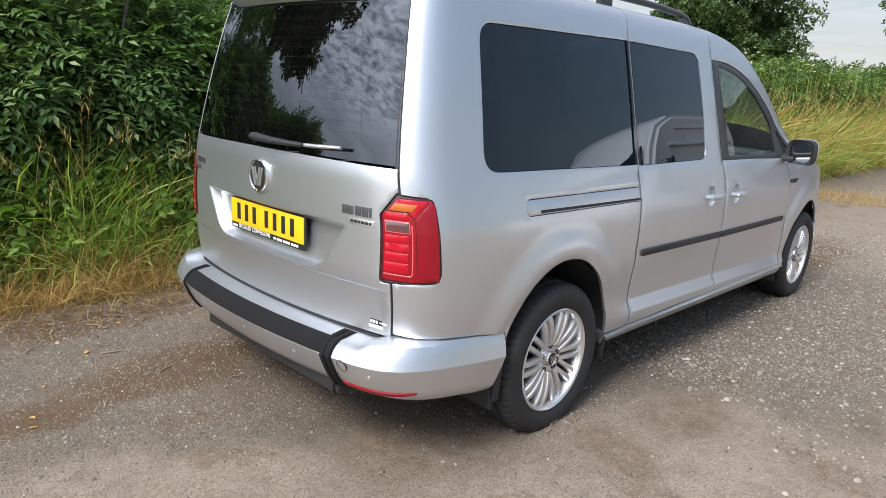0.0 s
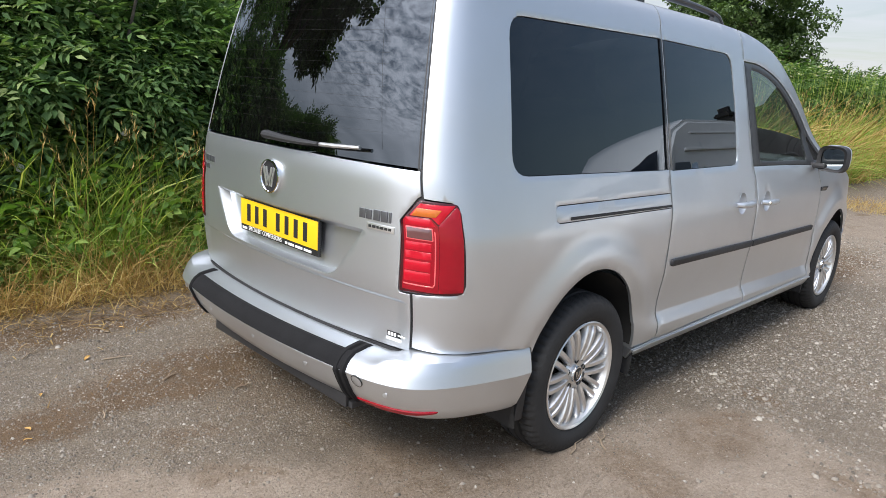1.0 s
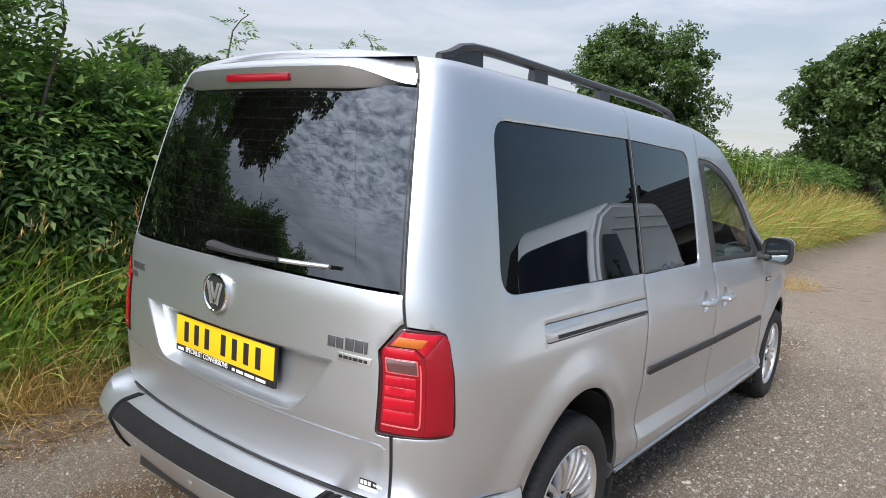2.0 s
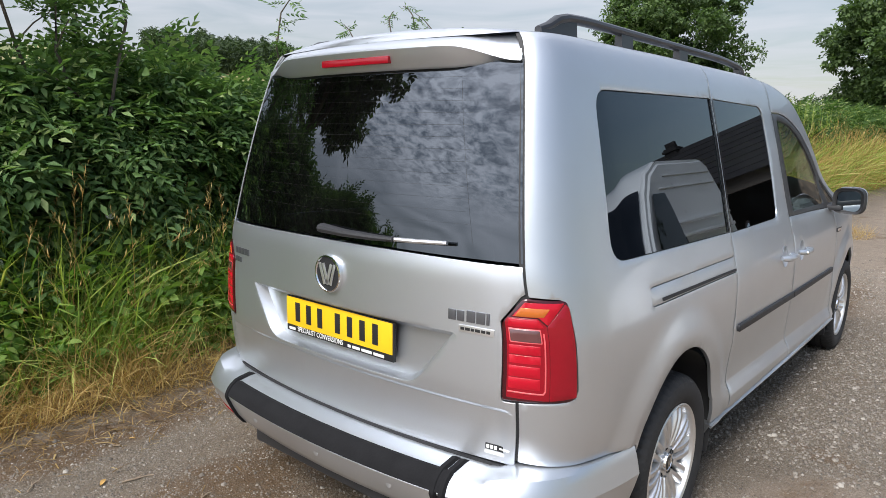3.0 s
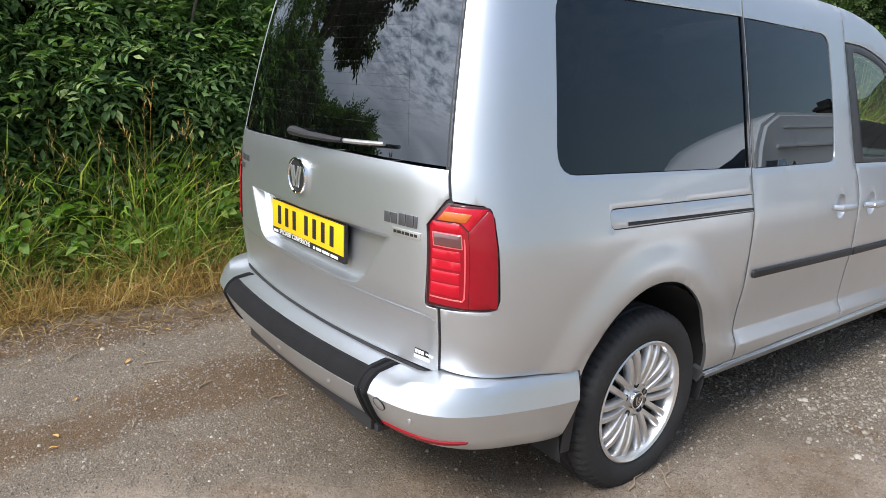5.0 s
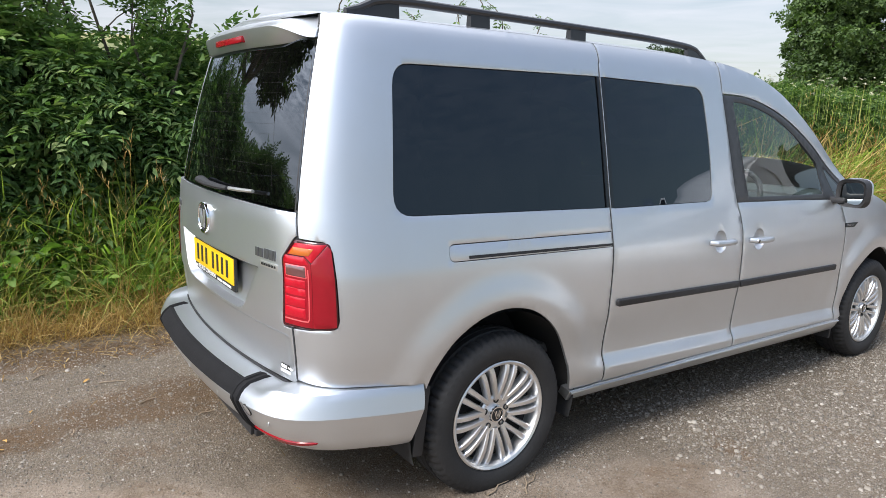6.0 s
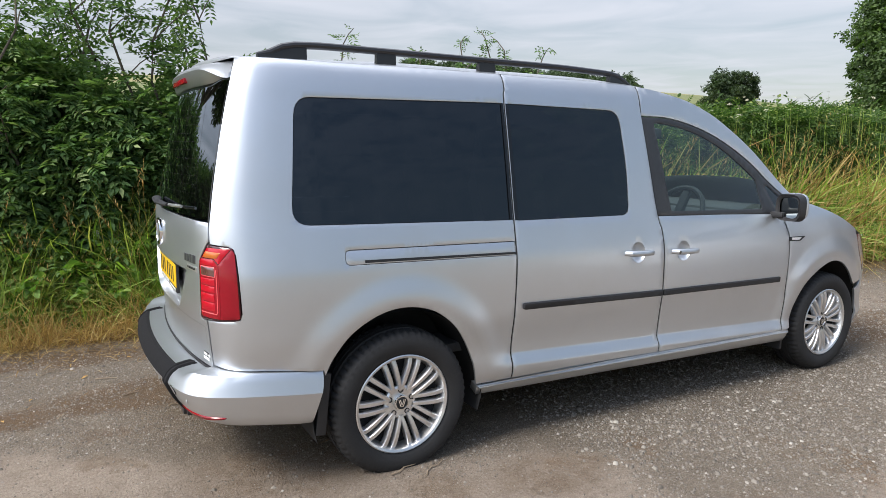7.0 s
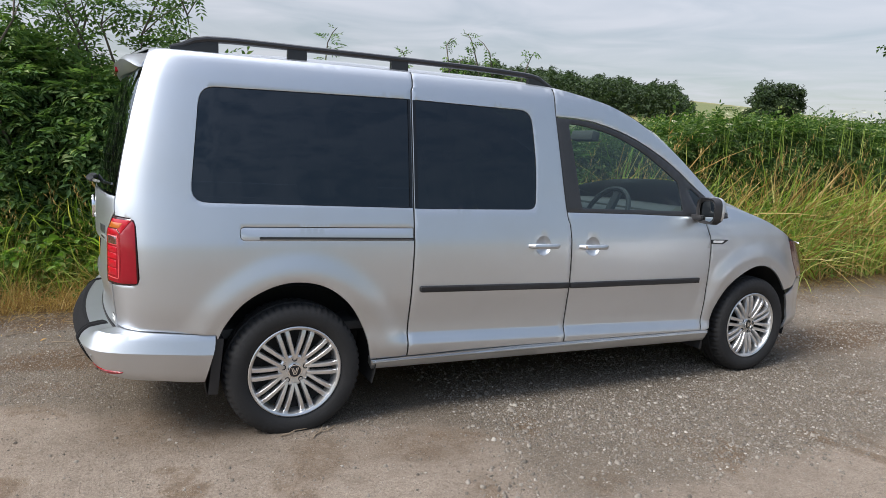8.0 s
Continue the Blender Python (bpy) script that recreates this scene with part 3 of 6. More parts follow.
ARCH_R = curve2([(-0.345, 0.50), (-0.314, 0.563), (-0.239, 0.655), (-0.117, 0.722), (0.009, 0.74), (0.14, 0.707), (0.251, 0.615), (0.328, 0.478), (0.361, 0.345)], 6)
ARCH_F = curve2([(2.599, 0.335), (2.645, 0.473), (2.755, 0.610), (2.897, 0.690), (3.027, 0.716), (3.165, 0.678), (3.300, 0.555), (3.375, 0.43), (3.40, 0.25)], 6)
LAMP = [(U_REAR + 0.636, 0.735), (U_REAR + 0.643, 0.95), (U_REAR + 0.712, 1.018), (L_R - 0.012, 1.012), (L_R, 0.745)]
SCREEN_TOP = curve2([(1.462, 1.568), (1.676, 1.560), (1.917, 1.508), (2.124, 1.430), (2.337, 1.318), (2.556, 1.163), (2.735, 1.043)], 4)


def shift(line, du):
    return [(a + du, b) for a, b in line]


def rim_line(u0, u1, n=24, dz=0.0):
    return [(u0 + (u1 - u0) * k / n, RIM(u0 + (u1 - u0) * k / n) + dz) for k in range(n + 1)]


def sweep(bm, sections, mat=0, closed=False):
    """Joins rows of points into a skin."""
    rows = [[bm.verts.new(p) for p in s] for s in sections]
    for a, b in zip(rows, rows[1:]):
        n = len(a)
        for k in range(n if closed else n - 1):
            f = bm.faces.new((a[k], a[(k + 1) % n], b[(k + 1) % n], b[k]))
            f.material_index = mat
    return rows


def cup_hole(x, z):
    return [(x + 0.049 * math.cos(2 * math.pi * k / 28), z + 0.052 * math.sin(2 * math.pi * k / 28)) for k in range(28)]


van = thing("van", "silver metallic people-carrier van parked on the gravel track", "van")


def flank(sign):
    where, flip = on_flank(sign), sign > 0
    lamp = rounded(LAMP, [0.009, 0.012, 0.010, 0.014, 0.024])
    lamp_gap = shrunk(dense(lamp, 0.02), -0.004)
    q_win = rounded([(-0.448, 1.088), (0.564, 1.070), (0.582, 1.598), (-0.412, 1.580)], [0.075, 0.012, 0.012, 0.075])
    s_win = rounded([(0.596, 1.066), (1.292, 1.066), (1.312, 1.30), (1.300, 1.590), (0.610, 1.597)], [0.012, 0.05, 0.1, 0.075, 0.012])
    slot = rounded([(-0.248, 0.926), (0.5685, 0.915), (0.5705, 0.978), (-0.248, 0.987)], [0.025, 0.002, 0.002, 0.025])
    # rear quarter
    lamp_edge = [(U_SEAM + 0.005, 0.7295), (L_R - 0.03, 0.7395), (L_R - 0.003, 0.746), (L_R + 0.005, 0.770), (L_R - 0.006, 0.985), (L_R - 0.014, 1.008), (L_R - 0.032, 1.0175), (U_REAR + seam_p(1.03) + 0.005, 1.0235)]
    top = shift(SEAM_R, 0.004) + rim_line(U_REAR + seam_p(1.728) + 0.006, 0.612, 30)
    under = [(-0.352, 0.522), (-0.5, 0.535), (-0.6, 0.545)]
    outline = [(U_SEAM + 0.005, 0.55)] + lamp_edge + top + shift(SEAM_A[::-1], -G)[1:] + [(0.40, 0.345)] + ARCH_R[::-1] + under
    quarter = part("rear_quarter_panel", patch(outline, where, [q_win, slot], step=0.02, flip=flip), PAINT, van)
    part("quarter_window", patch(shrunk(q_win, 0.003), where, inset=0.004, depth=0.004, lip=0, flip=flip), PRIVACY, quarter, "dark privacy glass")
    rail = patch(shrunk(slot, 0.003), where, inset=0.002, flip=flip)
    track = part("door_track_cover", rail, PAINT, quarter)
    groove = [(-0.165, 0.932), (0.568, 0.9205), (0.568, 0.9295), (-0.165, 0.943)]
    part("door_track", patch(groove, where, inset=-0.0012, depth=0.003, lip=0, flip=flip), MATT_BLACK, quarter, "black sliding door track")
    # sliding door
    outline = shift(SEAM_A, G) + rim_line(0.622, 1.458, 14) + shift(SEAM_B[::-1], -G)[1:] + [(1.2, 0.346), (0.9, 0.351)]
    slide = part("sliding_door", patch(outline, where, [s_win, cup_hole(1.324, 0.878)], flip=flip, rows=DOOR_FOLDS), PAINT, van)
    part("door_window", patch(shrunk(s_win, 0.003), where, inset=0.004, depth=0.004, lip=0, flip=flip), PRIVACY, slide, "dark privacy glass")
    # black edges carry the dark glass up to the seam
    for owner, edge in ((quarter, [(0.558, 1.0715), (0.5715, 1.0715), (0.5875, 1.5965), (0.576, 1.5965)]), (slide, [(0.584, 1.0685), (0.602, 1.0685), (0.616, 1.595), (0.6, 1.595)])):
        part("window_edge", patch(edge, where, inset=-0.0016, depth=0.004, lip=0, flip=flip), GLOSS_BLACK, owner, "black glass edge")
    # front door with its black window frame
    sill_top = [(2.2, 0.3305), (1.9, 0.335)]
    door_low = shift([p for p in SEAM_B if p[1] < 1.06], G) + [(1.497, 1.052), (2.0, 1.042), (2.522, 1.026)] + shift(SEAM_C[::-1], -G) + sill_top
    front = part("front_door", patch(door_low, where, [cup_hole(1.655, 0.867)], flip=flip, rows=DOOR_FOLDS), PAINT, van)
    frame_loop = shift([p for p in SEAM_B if 1.062 < p[1] < 1.56], G) + [(a, b - 0.002) for a, b in SCREEN_TOP] + [(2.738, 1.024), (2.5, 1.030), (2.0, 1.046), (1.5, 1.056)]
    pane = rounded([(1.60, 1.075), (2.365, 1.062), (2.365, 1.23), (2.09, 1.405), (1.86, 1.493), (1.66, 1.532), (1.545, 1.537)], [0.01, 0.02, 0.03, 0.2, 0.1, 0.1, 0.02])
    fix_pane = rounded([(2.49, 1.055), (2.665, 1.052), (2.47, 1.195), (2.44, 1.19)], 0.012)
    part("window_frame", patch(frame_loop, where, [pane, fix_pane], inset=0.003, flip=flip), DARK, front, "black window frame")
    part("door_window", patch(shrunk(pane, -0.002), where, inset=0.006, depth=0.003, lip=0, flip=flip), GLASS, front, "clear lightly tinted glass")
    part("corner_window", patch(shrunk(fix_pane, -0.002), where, inset=0.006, depth=0.003, lip=0, flip=flip), GLASS, front)
    # cant rail and windscreen pillar above the door
    above = [(a, b + 0.003) for a, b in SCREEN_TOP[::-1]] + [(1.466, 1.64)] + rim_line(1.470, 2.745, 40)
    part("windscreen_pillar", patch(above, where, flip=flip), PAINT, van)
    # front wing
    lower = [(2.738, 1.020)] + shift([p for p in SEAM_C[::-1] if p[1] < 1.015], G) + [(2.57, 0.325)] + [p for p in ARCH_F if p[0] < 3.33]
    wing = lower + [(3.45, 0.56), (3.50, 0.60), (3.43, 0.72), (3.385, 0.84)] + rim_line(3.36, 2.742, 14)[0:]
    part("front_wing", patch(wing, where, step=0.02, flip=flip), PAINT, van)
    bump_f = [p for p in ARCH_F if p[0] > 3.335] + [(3.6, 0.25), (U_NOSE, 0.25), (U_NOSE, 0.60), (3.8, 0.59), (3.51, 0.594), (3.45, 0.552)]
    part("front_bumper", patch(bump_f, where, flip=flip), PAINT, van)
    lamp_f = [(3.39, 0.84), (3.437, 0.72), (3.507, 0.605), (3.8, 0.62), (3.85, 0.72), (3.80, 0.80), (3.62, 0.83), (3.42, 0.868)]
    part("headlight", patch(rounded(lamp_f, 0.02), where, flip=flip), [CLEAR], van, "clear headlight lens in a dark housing")
    grille = [(3.86, 0.62), (U_NOSE, 0.62), (U_NOSE, 0.795), (3.87, 0.795), (3.86, 0.73)]
    part("grille", patch(grille, where, flip=flip), BLACK, van, "black radiator grille")
    part("nose_panel", patch([(3.615, 0.832), (3.81, 0.803), (3.865, 0.80), (U_NOSE, 0.80), (U_NOSE, 0.81), (3.62, 0.838)], where, flip=flip), PAINT, van)
    # sill
    sill = [(0.366, 0.335), (0.375, 0.285), (2.585, 0.25), (2.593, 0.322), (2.0, 0.3305), (1.2, 0.342)]
    part("sill", patch(sill, where, depth=0.05, flip=flip), PAINT, van)
    ledge = [(0.372, 0.331), (0.374, 0.323), (2.58, 0.306), (2.585, 0.314), (2.0, 0.321), (1.2, 0.329)]
    part("sill_ledge", patch(ledge, where, inset=-0.010, depth=0.014, lip=0.002, flip=flip), PAINT, van)
    # inner trim of the front door
    card = [(1.53, 0.45), (2.5, 0.45), (2.5, 1.01), (1.53, 1.035)]
    part("door_card", patch(card, where, inset=0.06, depth=0.02, flip=not flip), DASH, front)
    # rubbing strip in two lengths
    for a, b, z0, z1, owner in ((0.604, 1.5035, 0.677, 0.656, slide), (1.5125, 2.487, 0.655, 0.643, front)):
        strip = rounded([(a, z0 - 0.016), (b, z1 - 0.016), (b, z1 + 0.015), (a, z0 + 0.015)], [0.004 if a > 1 else 0.014, 0.004, 0.004, 0.004 if a > 1 else 0.012])
        part("rubbing_strip", patch(strip, where, inset=-0.012, depth=0.014, lip=0.005, flip=flip), BLACK, owner, "black plastic rubbing strip")
    # handles
    for x, z, owner in ((1.324, 0.878, slide), (1.655, 0.867, front)):
        p, n = where(x, z)
        cup = bmesh.new()
        lathe([(0.0505, 0.0), (0.047, 0.006), (0.040, 0.015), (0.028, 0.022), (0.012, 0.0255), (0.0, 0.026)], 32, bm=cup)
        bmesh.ops.transform(cup, matrix=Matrix.Translation(p) @ n.to_track_quat("-Y", "Z").to_matrix().to_4x4() @ Matrix.Diagonal((1, 1, 1.06, 1)), verts=cup.verts)
        part("handle_cup", cup, PAINT, owner)
        bar = bmesh.new()
        line = [Vector((x + dx, p.y + sign * dy, z + dz)) for dx, dy, dz in ((-0.098, 0.008, 0.002), (-0.075, 0.03, 0.002), (-0.04, 0.037, 0.001), (0.03, 0.037, 0), (0.07, 0.03, -0.001), (0.096, 0.006, -0.002))]
        tube(bar, line, [0.011, 0.015, 0.015, 0.014, 0.013, 0.010], 10)
        handle = part("handle", bar, PAINT, owner)
    p, n = where(1.592, 0.868)
    lock = bmesh.new()
    lathe([(0.0, -0.048), (0.009, -0.048), (0.010, -0.043)], 14, bm=lock)
    bmesh.ops.transform(lock, matrix=Matrix.Translation((1.575, p.y if sign < 0 else p.y + 0.09, 0.869)), verts=lock.verts)
    if sign < 0:
        part("key_lock", lock, CHROME, front)
    else:
        lock.free()
    # side repeater badge
    badge = rounded([(2.566, 0.866), (2.67, 0.862), (2.72, 0.888), (2.566, 0.891)], 0.006)
    part("side_badge", patch(badge, where, inset=-0.003, depth=0.005, flip=flip), BLACK, van, "small black and chrome wing badge")
    part("badge_inlay", patch(rounded([(2.58, 0.872), (2.655, 0.869), (2.68, 0.884), (2.58, 0.886)], 0.004), where, inset=-0.0055, depth=0.002, lip=0, flip=flip), CHROME, van)
    # black strips laid in the shut lines, standing in for the shade of the gaps
    gate_line = [(U_SEAM, 0.55), (U_SEAM, 0.74)] + [(U_REAR + 0.70, 1.0)] + SEAM_R
    part("tailgate_seam_shade", patch(shift(gate_line, -0.014) + shift(gate_line[::-1], 0.014), where, inset=0.0045, depth=0, lip=0, flip=flip), MATT_BLACK, van)
    for seam in (SEAM_A, SEAM_B, SEAM_C):
        strip = shift(seam, -0.012) + shift(seam[::-1], 0.012)
        part("door_seam_shade", patch(strip, where, inset=0.0045, depth=0, lip=0, flip=flip), MATT_BLACK, van)
    # tail lamp: housing, lens bands
    lens = part("tail_lamp", patch(shrunk(dense(lamp, 0.02), -0.0015), where, inset=-0.004, depth=0.02, lip=0.004, step=0.02, flip=flip), SMOKED_RED, van, "red tail lamp lens wrapped round the corner")
    part("lamp_surround", patch(shrunk(dense(lamp, 0.02), -0.001), where, inset=0.003, depth=0.02, lip=0.001, flip=flip), MATT_BLACK, lens)
    u, e = U_REAR, L_R
    # (name, outline, material, height over the lens)
    bands = [("side_lens", [(u + 0.764, 0.746), (e - 0.004, 0.752), (e - 0.010, 0.995), (e - 0.020, 1.006), (u + 0.764, 0.948)], RED, 0.0048),
             ("rear_lens", [(u + 0.648, 0.746), (u + 0.763, 0.746), (u + 0.763, 0.948), (u + 0.742, 0.968), (u + 0.662, 0.968), (u + 0.652, 0.955)], RED, 0.0048),
             ("top_lens", [(u + 0.674, 0.971), (u + 0.745, 0.971), (u + 0.766, 0.951), (e - 0.022, 1.008), (u + 0.714, 1.010)], RED_BRIGHT, 0.0048),
             ("indicator", [(u + 0.681, 0.972), (u + 0.758, 0.972), (u + 0.778, 0.994), (u + 0.702, 0.996)], AMBER, 0.0056),
             ("bright_bar", [(u + 0.658, 0.944), (u + 0.756, 0.944), (u + 0.742, 0.965), (u + 0.664, 0.965)], RED_BRIGHT, 0.0056),
             ("reversing_frame", [(u + 0.659, 0.902), (u + 0.746, 0.902), (u + 0.746, 0.940), (u + 0.659, 0.940)], PINK, 0.0056),
             ("reversing_lamp", [(u + 0.662, 0.905), (u + 0.743, 0.905), (u + 0.743, 0.937), (u + 0.662, 0.937)], CLEAR, 0.0064),
             ("brake_band", [(u + 0.656, 0.870), (u + 0.740, 0.870), (u + 0.740, 0.895), (u + 0.656, 0.895)], RED_BRIGHT, 0.0058),
             ("brake_band", [(u + 0.655, 0.845), (u + 0.740, 0.845), (u + 0.740, 0.867), (u + 0.655, 0.867)], RED_BRIGHT, 0.0054),
             ("brake_band", [(u + 0.654, 0.808), (u + 0.738, 0.808), (u + 0.738, 0.838), (u + 0.654, 0.838)], RED_BRIGHT, 0.0058),
             ("brake_band", [(u + 0.653, 0.774), (u + 0.738, 0.774), (u + 0.738, 0.805), (u + 0.653, 0.805)], RED_BRIGHT, 0.0052),
             ("light_guide", [(u + 0.651, 0.762), (u + 0.748, 0.762), (u + 0.754, 0.772), (u + 0.754, 0.930), (u + 0.750, 0.930), (u + 0.750, 0.774), (u + 0.746, 0.766), (u + 0.651, 0.766)], PINK, 0.0060)]
    for name, loop, mat, out in bands:
        loop = rounded(loop, 0.003 if name != "light_guide" else 0.0)
        part(name, patch(loop, where, inset=-out, depth=0.004, lip=0.0006, step=0.02, flip=flip), mat, lens)


for sign in (-1, 1):
    flank(sign)


# ---- top: roof, windscreen and bonnet span from rim to rim ----
def top_row(u, n=14):
    a = flank_point(u, RIM(u))
    w = abs(a.y)
    crown = (0.062 - 0.024 * (1 - smooth01(-0.7, 0.3, u)) if u < 1.7 else 0.062 + 0.05 * smooth01(1.7, 2.4, u) - 0.05 * smooth01(2.6, 3.0, u)) * min(1, (w / 0.55)) ** 0.5
    return [Vector((a.x + (0.22 * smooth01(1.7, 2.3, u) - 0.18 * smooth01(2.6, 3.2, u)) * (1 - (s * s)), a.y * -s, a.z + crown * (1 - abs(s) ** 2.6))) for s in [2 * k / n - 1 for k in range(n + 1)]]


def top_part(name, u0, u1, n, mat, label=""):
    bm = bmesh.new()
    sweep(bm, [top_row(u0 + (u1 - u0) * k / n) for k in range(n + 1)])
    bmesh.ops.recalc_face_normals(bm, faces=bm.faces)
    if sum(f.normal.z for f in bm.faces) < 0:
        bmesh.ops.reverse_faces(bm, faces=bm.faces)
    return part(name, bm, mat, van, label)


top_part("roof", U_REAR + 0.004, 1.83, 50, PAINT)
top_part("windscreen", 1.845, 2.70, 20, GLASS, "clear curved windscreen")
top_part("bonnet", 2.715, U_NOSE - 0.01, 30, PAINT)

# ---- tailgate ----
recess = rounded([(-0.345, 0.715), (0.335, 0.715), (0.462, 0.897), (-0.485, 0.897)], [0.05, 0.05, 0.004, 0.004])
P_LOW, P_MID = 0.676 - G, seam_p(1.108) - G
low = [(-P_LOW, 0.536), (-0.4, 0.532), (0.0, 0.529), (0.4, 0.532), (P_LOW, 0.536)]
gap_z = [(P_LOW, 0.7275), (0.637, 0.7275), (0.6305, 0.735), (0.6375, 0.953), (0.706, 1.0235), (seam_p(1.03) - G, 1.03)]
outline = low + gap_z + [(P_MID, 1.101), (0.5, 1.104), (0.25, 1.107), (0.0, 1.108), (-0.25, 1.107), (-0.5, 1.104), (-P_MID, 1.101)] + [(-a, b) for a, b in gap_z[::-1]]
tailgate = part("tailgate", patch(outline, on_rear, [recess], step=0.018, flip=False, rows=(0.685, 0.6915, 0.6945, 0.6975, 0.7005, 0.7035, 0.709)), PAINT, van)

# raised black strip drawn for the shade in the gap above the bumper
gap = [(-0.66 + 0.055 * k, 0.520) for k in range(25)] + [(0.66 - 0.055 * k, 0.5315) for k in range(25)]
part("tailgate_gap", patch(gap, on_rear, inset=-0.004, depth=0.01, lip=0, step=0.05), MATT_BLACK, tailgate, "black strip in place of the shaded gap")


def glass_point(p, z):
    """Rear glass: bowed evenly from seam to seam."""
    e, c = rear_point(seam_p(z), z), rear_point(0, z)
    t = p / seam_p(z)
    return Vector((c.x + (e.x - c.x) * t * t, e.y * t, z))


def on_glass(p, z):
    e = 0.004
    n = (glass_point(p + e, z) - glass_point(p - e, z)).cross(glass_point(p, z + e) - glass_point(p, z - e))
    n.normalize()
    return glass_point(p, z), n if n.x < 0 else -n


side_up = [(seam_p(z) - 0.003, z) for z in (1.109, 1.2, 1.3, 1.4, 1.5, 1.6, 1.665)]
pane = side_up + [(-a, b) for a, b in side_up[::-1]] + [(-0.5, 1.110), (-0.25, 1.113), (0.0, 1.114), (0.25, 1.113), (0.5, 1.110)]
part("rear_window", patch(pane, on_glass, inset=0.003, depth=0.004, lip=0), PRIVACY, tailgate, "dark privacy rear glass")
# heater wires
for k in range(13):
    wires = bmesh.new()
    z = 1.20 + 0.034 * k
    tube(wires, [glass_point(-0.56 + 1.12 * i / 24, z) + Vector((0.0022, 0, 0.0)) for i in range(25)], 0.00018, 4)
    part("heater_wire", wires, WIRE, tailgate)
for y in (-0.565, 0.565):
    wires = bmesh.new()
    tube(wires, [glass_point(y * (1 - 0.02 * i), 1.15 + 0.09 * i) + Vector((0.0022, 0, 0)) for i in range(6)], 0.0002, 4)
    part("heater_wire", wires, WIRE, tailgate)
# recess: sloping walls and floor
rec = bmesh.new()
outer = dense(recess, 0.03)
flo = [(a * 0.93, 0.722 + (b - 0.715) * 0.84) for a, b in outer]
rows = []
for loop, d in ((outer, 0.002), (flo, 0.038)):
    rows.append([rec.verts.new(on_rear(a, b)[0] + Vector((d, 0, 0))) for a, b in loop])
for k in range(len(outer)):
    rec.faces.new((rows[0][k], rows[0][(k + 1) % len(outer)], rows[1][(k + 1) % len(outer)], rows[1][k]))
rec.faces.new(rows[1])
part("plate_recess", rec, PAINT, tailgate)
PLATE_X = rear_point(0, 0.82).x + 0.030


def rear_box(name, y0, y1, z0, z1, mat, parent, label="", out=0.006, x=None, bevel=0.002, tilt=0.0):
    """A flat raised piece on the tailgate; y counts to the van's left."""
    bm = bmesh.new()
    ym, zm = (y0 + y1) / 2, (z0 + z1) / 2
    p, n = on_rear(ym, zm)
    if x is not None:
        p, n = Vector((x, p.y, zm)), Vector((-1, 0, 0))
    ang = math.atan2(n.y, -n.x)
    m = Matrix.Translation(p) @ Matrix.Rotation(-ang, 4, "Z") @ Matrix.Rotation(tilt, 4, "X")
    box(bm, (-out, -(y1 - y0) / 2, -(z1 - z0) / 2), (0.004, (y1 - y0) / 2, (z1 - z0) / 2), m, bevel)
    return part(name, bm, mat, parent, label)


plate = rear_box("number_plate", -0.2615, 0.2615, 0.756, 0.8815, MATT_BLACK, van, "yellow number plate in a black dealer frame", out=0.008, x=PLATE_X)
rear_box("plate_face", -0.258, 0.258, 0.780, 0.879, YELLOW, plate, "reflective yellow face", out=0.0105, x=PLATE_X, bevel=0.001)
for k in range(7):
    y = 0.195 - 0.058 * k - (0.03 if k > 2 else 0)
    rear_box("plate_bar", y - 0.0125, y + 0.0125, 0.797, 0.864, MATT_BLACK, plate, out=0.0118, x=PLATE_X, bevel=0.0005)
def lettering(name, words, y, z, wide, x, mat, parent):
    """Flat raised words on the tailgate, read from behind; y is where they begin."""
    data = bpy.data.curves.new(name, "FONT")
    data.body, data.size, data.extrude = words, 1.0, 0.03
    shape = new(name, data)
    bpy.context.view_layer.update()
    me = bpy.data.meshes.new_from_object(shape.evaluated_get(bpy.context.evaluated_depsgraph_get()))
    bpy.data.objects.remove(shape)
    bpy.data.curves.remove(data)
    k = wide / max(v.co.x for v in me.vertices)
    me.transform(Matrix(((0, 0, -k, x), (-k, 0, 0, y), (0, k * 1.25, 0, z), (0, 0, 0, 1))))
    me.materials.clear()
    me.materials.append(mat)
    ob = new(name, me)
    ob.parent = parent
    return ob


rear_box("dealer_bar", 0.212, 0.246, 0.7615, 0.7705, WHITE, plate, out=0.0095, x=PLATE_X, bevel=0.0004)
lettering("dealer_words", "SPECIALIST CONVERSIONS", 0.202, 0.7615, 0.235, PLATE_X - 0.0092, WHITE, plate)
y = -0.055
for w in (0.014, 0.034, 0.046, 0.046):
    rear_box("dealer_bar", y - w, y, 0.7615, 0.7705, WHITE, plate, out=0.0095, x=PLATE_X, bevel=0.0004)
    y -= w + 0.008


